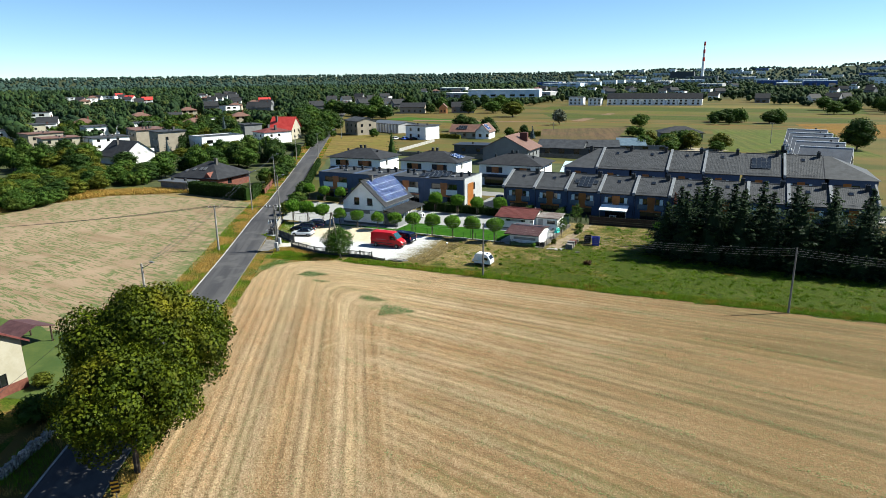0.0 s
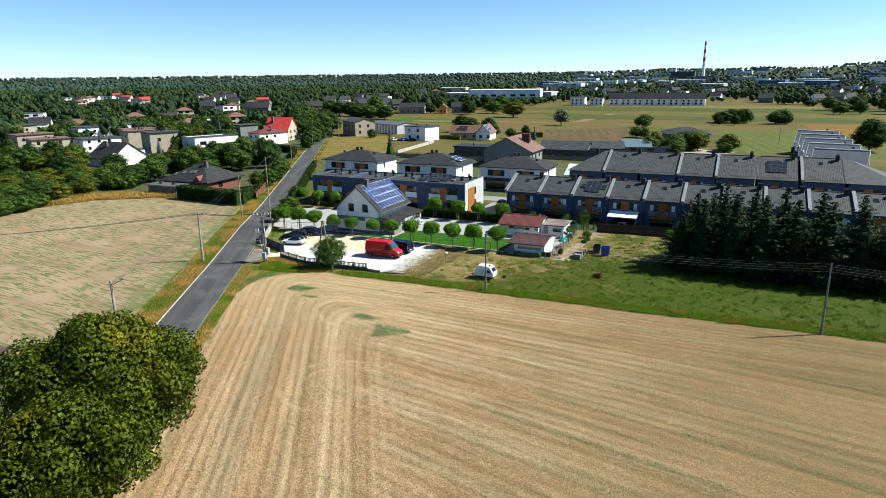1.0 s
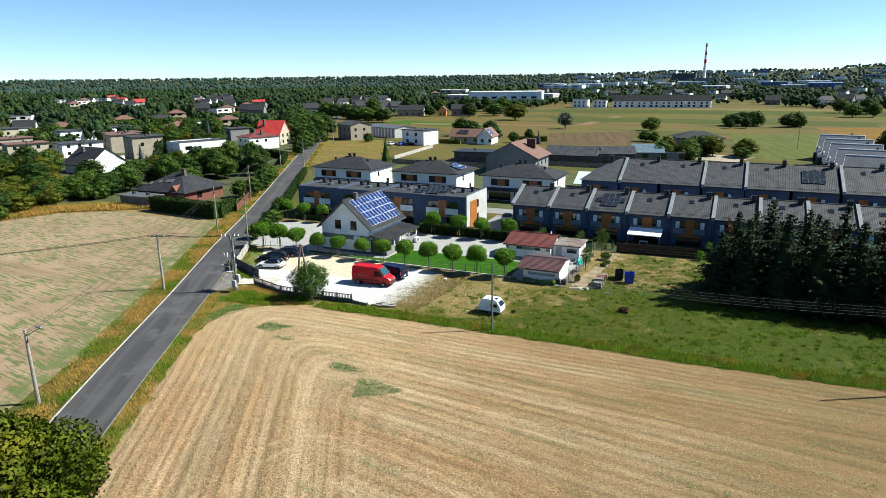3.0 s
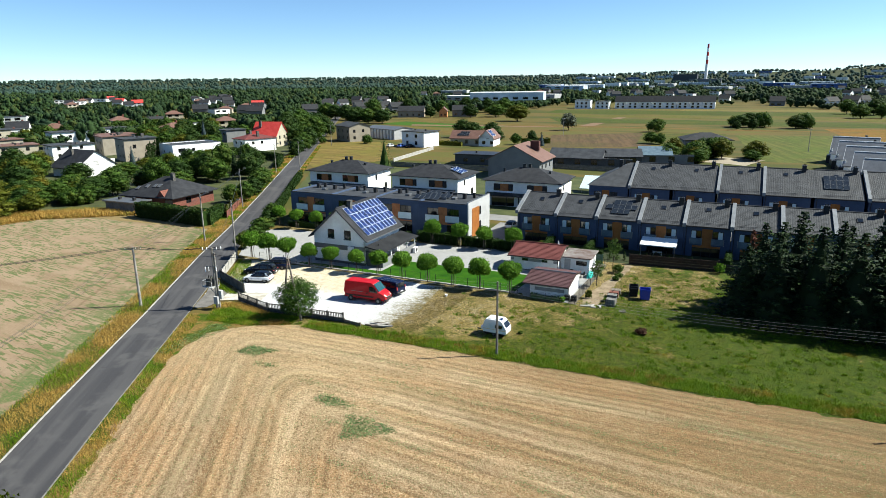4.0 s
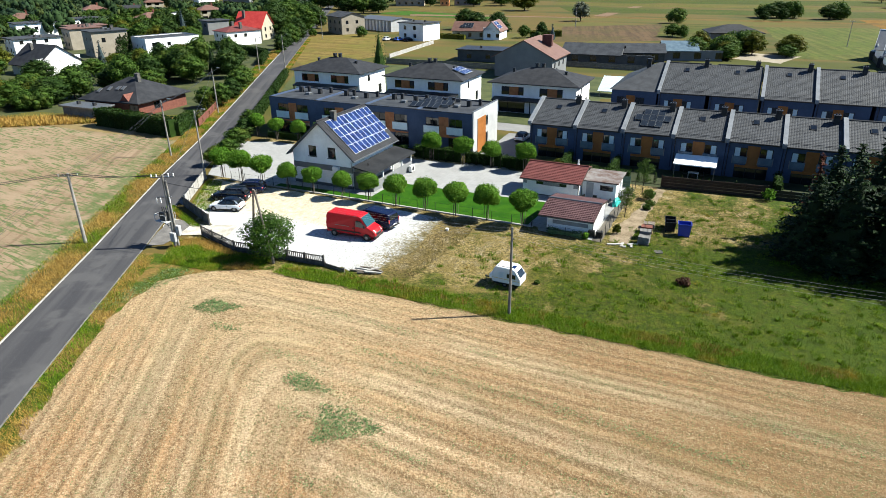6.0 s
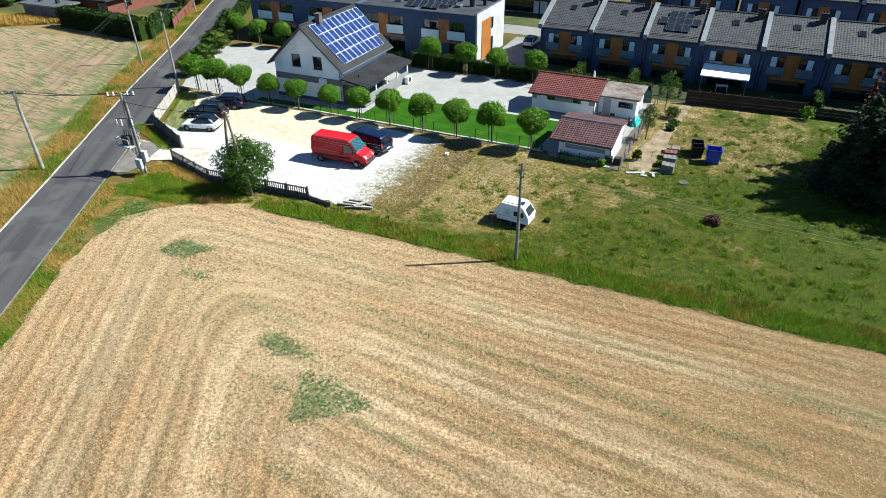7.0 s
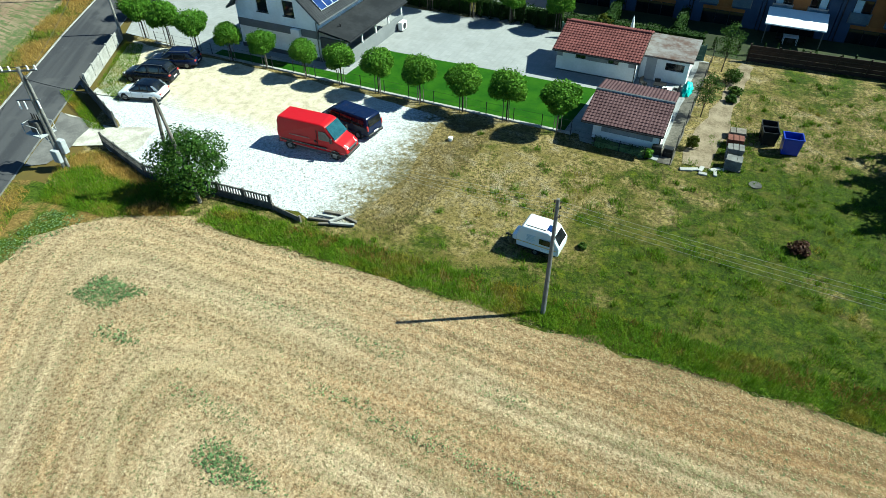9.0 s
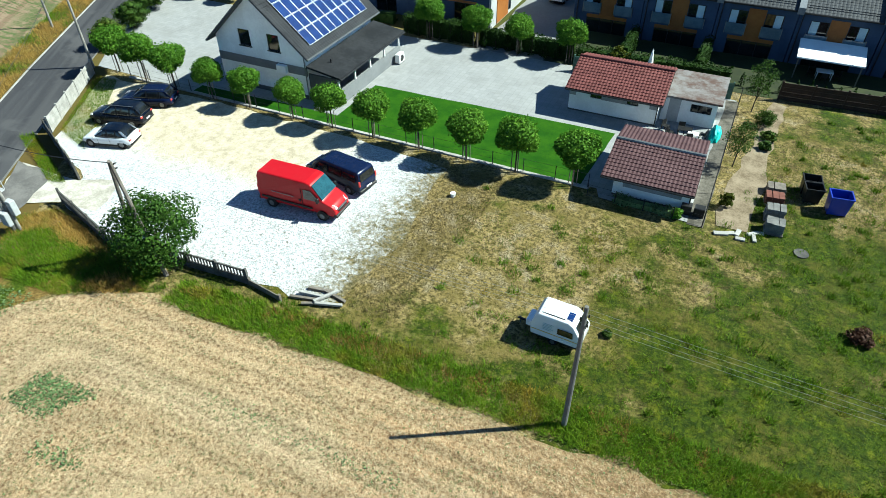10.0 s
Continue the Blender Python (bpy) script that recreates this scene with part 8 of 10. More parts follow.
# stone wall and road sign at the near end of the road
M_STONE = surface("pale_field_stone", (0.16, 0.15, 0.14), (0.42, 0.40, 0.37), 2.0, 0.9, 0.5, 3, vary=0.5)
wall_ob = empty("stone_wall", at(-47.2, 23.2, 0, 112), "low wall of pale split stones on edge", "wall")
rngs = random.Random(4)
for k in range(64):
    for j in range(2):
        x = k * 0.26 + rngs.uniform(-0.03, 0.03)
        hgt = rngs.uniform(0.3, 0.55)
        z = j * 0.42
        bm = box(bmesh.new(), x, x + rngs.uniform(0.16, 0.24), -rngs.uniform(0.12, 0.2), rngs.uniform(0.12, 0.2), z, z + hgt, pose(0, 0, 0, rngs.uniform(-3, 3), 0, 0))
        part("stone", bm, M_STONE, wall_ob)
sg = empty("road_sign", at(-37.4, 25.2, 0, 25), "black and yellow striped hazard marker beside the road", "road sign")
part("post", tb((0, 0.05, 0), (0, 0.05, 1.5), 0.03, seg=6), M_METAL, sg)
M_YEL = surface("yellow_sheet", (0.62, 0.30, 0.02), (0.70, 0.36, 0.04), 2.0, 0.5, 0.0)
part("board", bx(-0.3, 0.3, -0.01, 0.01, 0.5, 1.5), M_BLACKPL, sg)
for k in range(3):
    part("stripe", pr([(-0.3, -0.016, 0.56 + 0.32 * k), (0.3, -0.016, 0.70 + 0.32 * k), (0.3, -0.016, 0.84 + 0.32 * k), (-0.3, -0.016, 0.70 + 0.32 * k)], (0, 0.004, 0)), M_YEL, sg)

# the cream house at the near end
ch = house("house", -66.6, 29.2, 0, 13.0, 9.0, 4.9, "gable", 3.0, M_CREAM, M_REDT, {"r": [(2, 1, 1.4, 1.3), (6, 0.1, 1.2, 2.1)], "f": [(3, 1, 1.4, 1.3), (7, 1, 1.4, 1.3)]}, "cream house with dark red tiled roof", along="x", over=0.6)
part("plinth", bx(6.5, 6.56, -4.5, 4.5, 0, 1.0), M_BRICK, ch, "pinkish plinth")
cp = empty("carport", at(-70.6, 40.2, 0, 0) @ Matrix.Scale(0.8, 4), "open carport with dark red tiled roof", "carport")
part("roof", gable_roof(-2.6, 2.6, -2.4, 2.4, 2.3, 0.8, 0.3, 0.2, "x", 0.12), M_WINET, cp)
for px in (-2.4, 2.4):
    for py in (-2.2, 2.2):
        part("post", bx(px - 0.08, px + 0.08, py - 0.08, py + 0.08, 0, 2.35), M_WOODD, cp)

# ---------------------------------------------------------------- small things on the meadow and in the gardens
def bin_box(m, w, d, h, material, label, open_top=True):
    ob = empty("container", m, label, "container", "plastic containers")
    bm = bmesh.new()
    lo, up = 0.42, 0.5
    outer = [[(sx * w * k, sy * d * k, z) for sx, sy in ((-1, -1), (1, -1), (1, 1), (-1, 1))] for k, z in ((lo, 0.08), (up, h))]
    inner = [[(sx * w * k * 0.93, sy * d * k * 0.93, z) for sx, sy in ((-1, -1), (1, -1), (1, 1), (-1, 1))] for k, z in ((up, h), (lo, 0.16))]
    loft(bm, outer + inner)
    part("tub", bm, material, ob)
    rim = bmesh.new()
    for a, b, c, e in ((-0.53, 0.53, -0.53, -0.48), (-0.53, 0.53, 0.48, 0.53), (-0.53, -0.48, -0.48, 0.48), (0.48, 0.53, -0.48, 0.48)):
        box(rim, a * w, b * w, c * d, e * d, h - 0.06, h + 0.02)
    part("rim", rim, material, ob)
    for sx in (-0.38, 0.38):
        for sy in (-0.35, 0.35):
            part("foot", bx(sx * w - 0.07, sx * w + 0.07, sy * d - 0.07, sy * d + 0.07, 0, 0.09), M_BLACKPL, ob)
    return ob


bin_box(at(-20.75, 107.2, 0.02, 8), 1.35, 1.1, 1.45, M_BLUEPL, "blue plastic container without a lid on the meadow")
bin_box(at(-22.3, 108.0, 0.02, 10), 1.15, 0.95, 1.15, M_BLACKPL, "black plastic container without a lid on the meadow")
bin_box(at(-22.45, 109.05, 0.02, 6), 1.15, 0.95, 1.15, M_BLACKPL, "black plastic container without a lid on the meadow")
rngs = random.Random(9)
for i, (x, y, h, mt) in enumerate(((-24.35, 103.3, 0.8, M_CONC), (-24.45, 104.75, 0.85, M_CONC), (-24.55, 106.6, 0.7, M_BRICK), (-24.5, 108.0, 0.55, M_WOOD))):
    st = empty("slab_stack", at(x, y, 0.02, rngs.uniform(-6, 6)), ("stack of grey paving slabs on a pallet", "stack of grey paving slabs on a pallet", "stack of reddish bricks on a pallet", "heap of old boards on a pallet")[i], "slab stack", "stacks of building material")
    part("pallet", bx(-0.6, 0.6, -0.5, 0.5, 0, 0.12), M_WOOD, st)
    n = int(h / 0.12)
    for k in range(n):
        for c in range(3):
            dx = rngs.uniform(-0.03, 0.03)
            part("slab", bx(-0.58 + c * 0.39 + dx, -0.58 + c * 0.39 + 0.36 + dx, -0.46 + rngs.uniform(0, 0.06), 0.46 - rngs.uniform(0, 0.06), 0.125 + k * 0.12, 0.125 + k * 0.12 + 0.11), mt, st)
for i, (x, y, r, l, w) in enumerate(((-27.4, 101.6, 20, 0.9, 0.35), (-27.0, 101.8, 25, 0.9, 0.3), (-26.4, 102.1, 80, 0.7, 0.3), (-26.2, 101.5, 5, 0.6, 0.3), (-25.5, 102.4, 40, 0.8, 0.3), (-25.4, 101.9, 100, 0.7, 0.25), (-25.1, 102.6, 10, 0.5, 0.3))):
    b = part("concrete_slab", box(bmesh.new(), -l / 2, l / 2, -w / 2, w / 2, 0, 0.12, None, 0.015), M_KERB, None)
    b.matrix_basis = pose(x, y, 0.03, 2 * (i % 3), 0, r)
    tagged(b, "loose pale concrete slab lying in the grass", "slab", "loose concrete slabs")
for i, (x, y, r) in enumerate(((-48.6, 85.3, 15), (-48.2, 85.7, 10), (-47.7, 85.2, 25), (-47.4, 85.9, 60), (-48.0, 86.3, 12), (-46.9, 85.4, 20), (-47.0, 86.2, -10))):
    b = part("old_beam", box(bmesh.new(), -0.8, 0.8, -0.09, 0.09, 0, 0.16, None, 0.015), M_KERB if i % 2 else M_WOOD, None)
    b.matrix_basis = pose(x, y, 0.05 + 0.1 * (i % 2), 0, 2, r)
    tagged(b, "weathered pale beam lying at the yard's edge", "beam", "old beams")
hb = part("bucket", tube(bmesh.new(), (0, 0, 0), (0, 0, 0.3), 0.16, 0.2, 10), M_WPLAST, None)
hb.matrix_basis = at(-44.9, 98.2, 0.03)
tagged(hb, "white plastic bucket on the burnt grass", "bucket")
mh = part("well_cover", tube(bmesh.new(), (0, 0, 0), (0, 0, 0.08), 0.45, 0.45, 14), M_CONCD, None)
mh.matrix_basis = at(-22.6, 101.6, 0.02)
tagged(mh, "flat grey well cover in the meadow", "well cover")
# awning and garden furniture in front of a terraced house
aw = empty("awning", at(-24.6, 131.15, -0.75, 0), "white canvas awning on a terrace", "awning")
part("canvas", pr([(0.1, -0.1, 3.35), (5.6, -0.1, 3.35), (5.6, -3.1, 2.75), (0.1, -3.1, 2.75)], (0, 0, 0.05)), M_CANVAS, aw)
part("front_bar", bx(0.1, 5.6, -3.16, -3.08, 2.66, 2.78), M_WPLAST, aw)
for x in (0.25, 5.35):
    part("post", bx(x, x + 0.1, -3.1, -3.0, 0.7, 2.7), M_METAL, aw)


def garden_chair(x, y, r, material=None):
    ob = empty("garden_chair", at(x, y, 0.05, r), "dark garden chair on the paving", "chair", "garden chairs")
    mt = material or M_BLACKPL
    part("seat", bx(-0.25, 0.25, -0.25, 0.25, 0.42, 0.47), mt, ob)
    part("backrest", bx(-0.25, 0.25, 0.21, 0.26, 0.47, 0.9), mt, ob)
    for px in (-0.22, 0.22):
        for py in (-0.22, 0.22):
            part("leg", bx(px - 0.02, px + 0.02, py - 0.02, py + 0.02, 0, 0.42), mt, ob)


def garden_table(x, y, w, d, mt, label):
    ob = empty("garden_table", at(x, y, 0.05, 4), label, "table")
    part("tabletop", bx(-w / 2, w / 2, -d / 2, d / 2, 0.7, 0.75), mt, ob)
    for px in (-w / 2 + 0.08, w / 2 - 0.08):
        for py in (-d / 2 + 0.08, d / 2 - 0.08):
            part("leg", bx(px - 0.03, px + 0.03, py - 0.03, py + 0.03, 0, 0.7), mt, ob)


for x, y, r in ((-31.9, 113.6, 10), (-32.6, 112.6, 120), (-31.2, 112.4, 200), (-30.2, 113.3, 260), (-33.1, 113.5, 60)):
    garden_chair(x, y, r)
garden_table(-31.6, 113.1, 1.1, 0.7, M_BLACKPL, "dark garden table beside the shed")
garden_table(-30.9, 112.6, 0.8, 0.6, M_WPLAST, "white garden table beside the shed")
garden_table(-21.8, 128.9, 1.4, 0.9, M_WPLAST, "white table under the awning")
for x, y, r in ((-22.9, 128.9, 90), (-20.7, 128.9, 270), (-21.8, 128.1, 180)):
    garden_chair(x, y, r)
tp = empty("tarpaulin_heap", at(-29.35, 114.2), "turquoise tarpaulin over a heap beside the shed", "tarpaulin")
M_TURQ = surface("turquoise_sheet", (0.02, 0.32, 0.28), (0.05, 0.48, 0.42), 1.5, 0.5, 0.3)
bm = bmesh.new()
bmesh.ops.create_icosphere(bm, subdivisions=3, radius=1.0)
for v in bm.verts:
    k = 1 + 0.22 * noise.noise(v.co * 2.1)
    v.co = Vector((v.co.x * 0.45 * k, v.co.y * 1.2 * k, max(0.0, v.co.z * 0.9 * k)))
part("sheet", bm, M_TURQ, tp)
tub = empty("planter", at(-29.5, 103.0), "two dark tubs beside the shed", "planter")
for k in range(2):
    part("tub", bx(-0.35 + k * 0.85 - 0.35, -0.35 + k * 0.85 + 0.35, -0.3, 0.3, 0.02, 0.75, bevel=0.04), M_BLACKPL, tub)
par = empty("closed_parasol", at(-36.4, 123.2), "closed white parasol in the terrace garden", "parasol")
part("pole", tb((0, 0, 0), (0, 0, 2.6), 0.03, seg=6), M_METAL, par)
part("canopy", tb((0, 0, 1.0), (0, 0, 2.5), 0.26, 0.06, 10), M_CANVAS, par)
rk = empty("heat_pump", at(-59.0, 116.2), "white outdoor unit beside the porch", "heat pump")
part("case", bx(0.0, 0.5, -0.5, 0.5, 0.15, 1.0, bevel=0.03), M_WPLAST, rk)
part("fan_grille", tb((0.5, 0, 0.58), (0.53, 0, 0.58), 0.32, seg=16), M_DMETAL, rk)
for k in (-0.35, 0.35):
    part("foot", bx(0.05, 0.45, k - 0.05, k + 0.05, 0.05, 0.15), M_DMETAL, rk)
toy = empty("log_heap", at(-75.2, 113.8, 0.05), "small heap of split firewood on the driveway", "firewood")
rngs = random.Random(2)
for k in range(14):
    a = rngs.uniform(0, 6.28)
    c = Vector((rngs.uniform(-0.7, 0.7), rngs.uniform(-0.5, 0.5), rngs.uniform(0.05, 0.5)))
    d = Vector((math.cos(a), math.sin(a), rngs.uniform(-0.2, 0.3))) * 0.35
    part("log", tb(c - d, c + d, 0.09, seg=7), M_SAND, toy)

# ---------------------------------------------------------------- hedges and garden plants
def hedge(name, pts, width, height, leaves, label, density=42, size=0.2, wave=0.12, category="hedge"):
    """A clipped hedge along a line: a twiggy core and a skin of leaf clumps."""
    rng = np.random.default_rng(len(pts) * 7 + int(abs(pts[0][0]) * 10))
    ob = empty(name, at(*pts[0]), label, category)
    P, N = [], []
    core = bmesh.new()
    ox, oy = pts[0]
    for a, b in zip(pts, pts[1:]):
        a, b = np.array(a, float), np.array(b, float)
        ln = np.linalg.norm(b - a)
        d = (b - a) / ln
        nrm = np.array([d[1], -d[0]])
        m = pose(a[0] - ox, a[1] - oy, 0, 0, 0, math.degrees(math.atan2(d[1], d[0])))
        box(core, 0.1, ln - 0.1, -width * 0.38, width * 0.38, 0, height * 0.88, m)
        n = int(density * ln * (2 * height + width))
        s = rng.uniform(0, 2 * height + width, n)
        u = rng.uniform(0, ln, n)
        side = np.where(s < height, -1, np.where(s < 2 * height, 1, 0))
        off = np.where(side != 0, side * width / 2, s - 2 * height - width / 2)
        z = np.where(side != 0, np.where(side < 0, s, s - height), height)
        bulge = wave * np.sin(u * 2.1 + z) + rng.normal(0, 0.05, n)
        off = off + np.where(side != 0, side * bulge, 0)
        z = z + np.where(side == 0, bulge, 0)
        P.append(np.stack([a[0] - ox + d[0] * u + nrm[0] * off, a[1] - oy + d[1] * u + nrm[1] * off, z], 1))
        N.append(np.stack([nrm[0] * side, nrm[1] * side, np.where(side == 0, 1.0, 0.25)], 1))
    part("twig_core", core, leaves, ob)
    part("leaves", mesh_from("leaves", *leaf_quads(np.concatenate(P), np.concatenate(N), size, rng)), leaves, ob)
    return ob


def column(name, x, y, h, r, leaves, label, seed, group, n=260, size=0.26):
    """A slim upright conifer."""
    rng = np.random.default_rng(seed)
    ob = empty(name, at(x, y), label, "conifer", group)
    part("trunk", tb((0, 0, -0.05), (0, 0, h * 0.8), 0.06, 0.02, 6), M_BARK, ob)
    t = rng.uniform(0, 1, n)
    a = rng.uniform(0, 2 * math.pi, n)
    rr = r * np.clip((1 - t) ** 0.6, 0.05, 1) * np.clip(t * 9 + 0.5, 0, 1) * rng.uniform(0.75, 1.05, n)
    p = np.stack([rr * np.cos(a), rr * np.sin(a), h * (0.03 + 0.97 * t)], 1)
    nr = np.stack([np.cos(a), np.sin(a), np.full(n, 0.4)], 1)
    part("crown", mesh_from("crown", *leaf_quads(p, nr, size, rng)), leaves, ob)
    return ob


hedge("clipped_hedge", [(-127.5, 119.8), (-107.0, 118.4)], 2.0, 3.3, L_THUJA, "tall dark clipped hedge round the bungalow", 30, 0.3)
hedge("clipped_hedge", [(-107.0, 118.8), (-112.0, 128.0)], 1.6, 2.6, L_DARK, "tall dark clipped hedge round the bungalow", 30, 0.3)
hedge("clipped_hedge", [(-98.0, 127.6), (-118.0, 160.0), (-131.0, 181.0)], 1.2, 1.8, L_THUJA, "dark green hedge along the road", 30, 0.25)
hedge("clipped_hedge", [(-150.0, 193.0), (-160, 208)], 1.6, 2.2, L_THUJA, "dark green hedge along the road", 26, 0.3)
hedge("clipped_hedge", [(-196, 222), (-160.5, 209)], 1.8, 2.6, L_THUJA, "dark hedge round the garden of the white house", 24, 0.32)
hedge("clipped_hedge", [(-133, 281), (-120, 279)], 1.5, 1.8, L_OLIVE, "bright green clipped hedge", 24, 0.3)
hedge("clipped_hedge", [(-99, 296), (-87.5, 302)], 1.5, 2.4, L_OLIVE, "bright green clipped hedge", 24, 0.3)
hedge("thuja_hedge", [(-62.0, 123.6), (-54.2, 123.6)], 1.0, 1.9, L_THUJA, "thuja hedge behind the driveway", 44, 0.2)
hedge("thuja_hedge", [(-53.6, 123.8), (-43.6, 123.8)], 0.9, 1.7, L_THUJA, "thuja hedge behind the driveway", 44, 0.2)
hedge("garden_hedge", [(-43.4, 123.6), (-29.4, 124.2)], 1.2, 1.5, L_THUJA, "dark evergreen hedge behind the garages", 44, 0.2)
hedge("flower_border", [(-34.6, 102.4), (-30.6, 102.3)], 0.6, 0.45, L_WEED, "low plants along the shed wall", 90, 0.16, 0.15, "plants")
hedge("garden_hedge", [(-91.5, 124.9), (-64, 125.0)], 0.8, 1.1, L_DARK, "low hedge before the flat-roofed houses", 40, 0.2)
# hedges added between the gardens to darken the strip before the terrace
for i in range(9):
    hx = -39.2 + 6.95 * i
    if abs(hx + 21.5) > 4:
        hedge("garden_hedge", [(hx, 124.9), (hx, 130.6)], 0.8, 1.7, L_THUJA, "added hedge that darkens the ground between two terrace gardens", 40, 0.2)
for i in range(14):
    column("thuja", -61.5 + i * 1.25, 122.95 + 0.12 * (i % 2), 1.7 + 0.25 * (i % 3), 0.42, L_THUJA, "slim dark thuja before the hedge", 30 + i, "row of slim thujas", 150, 0.2)
for i in range(9):
    column("thuja", -203.2 - i * 0.85, 188 + i * 1.5, 6.4 + 0.5 * (i % 3), 1.1, L_THUJA, "tall column-shaped thuja by the beige house", 60 + i, "tall thujas by the beige house", 220, 0.5)
for i in range(12):
    column("thuja", -28.4 + i * 1.1, 124.4, 1.3 + 0.15 * (i % 3), 0.3, L_THUJA, "slim young thuja in the terrace gardens", 80 + i, "young thujas", 90, 0.18)
for i in range(9):
    column("golden_thuja", -110.5 - i * 3.0, 128.0 + i * 4.8, 2.5 + 0.5 * (i % 3), 0.8, L_OLIVE, "yellow-green thuja behind the brick fence", 95 + i, "golden thujas behind the brick fence", 160, 0.34)

# ---------------------------------------------------------------- trees: a few models, then copies
MODELS = {
    "dark": tree("tree", 0, 0, 8.0, 9.0, 0.3, L_DARK, "broad dark green tree", 3000, 0.46, 20, 0.2, 21, hollow=0.78),
    "mid": tree("tree", 0, 0, 8.0, 9.0, 0.3, L_MID, "broad green tree", 3000, 0.46, 20, 0.2, 22, hollow=0.78),
    "olive": tree("tree", 0, 0, 8.0, 9.0, 0.3, L_OLIVE, "olive green tree", 3000, 0.46, 20, 0.2, 23, hollow=0.78),
    "low": tree("bush", 0, 0, 7.0, 4.6, 0.2, L_MID, "spreading green bush", 1800, 0.42, 16, 0.1, 24, category="bush", hollow=0.78),
    "silver": tree("tree", 0, 0, 8.0, 9.0, 0.8, L_SILVER, "silver-grey willow alone in the field", 900, 0.7, 12, 0.2, 25),
}
USED = set()


def plant(kind, x, y, w, h, label="", group=""):
    src = MODELS[kind]
    base_w, base_h = (7.0, 4.6) if kind == "low" else (8.0, 9.0)
    m = at(x, y, 0, (x * 37 + y * 11) % 360) @ Matrix.Diagonal((w / base_w, w / base_w, h / base_h, 1))
    ob = src if kind not in USED else copy_thing(src, m)
    USED.add(kind)
    ob.matrix_basis = m
    return tagged(ob, label, group=group)


rt = random.Random(12)
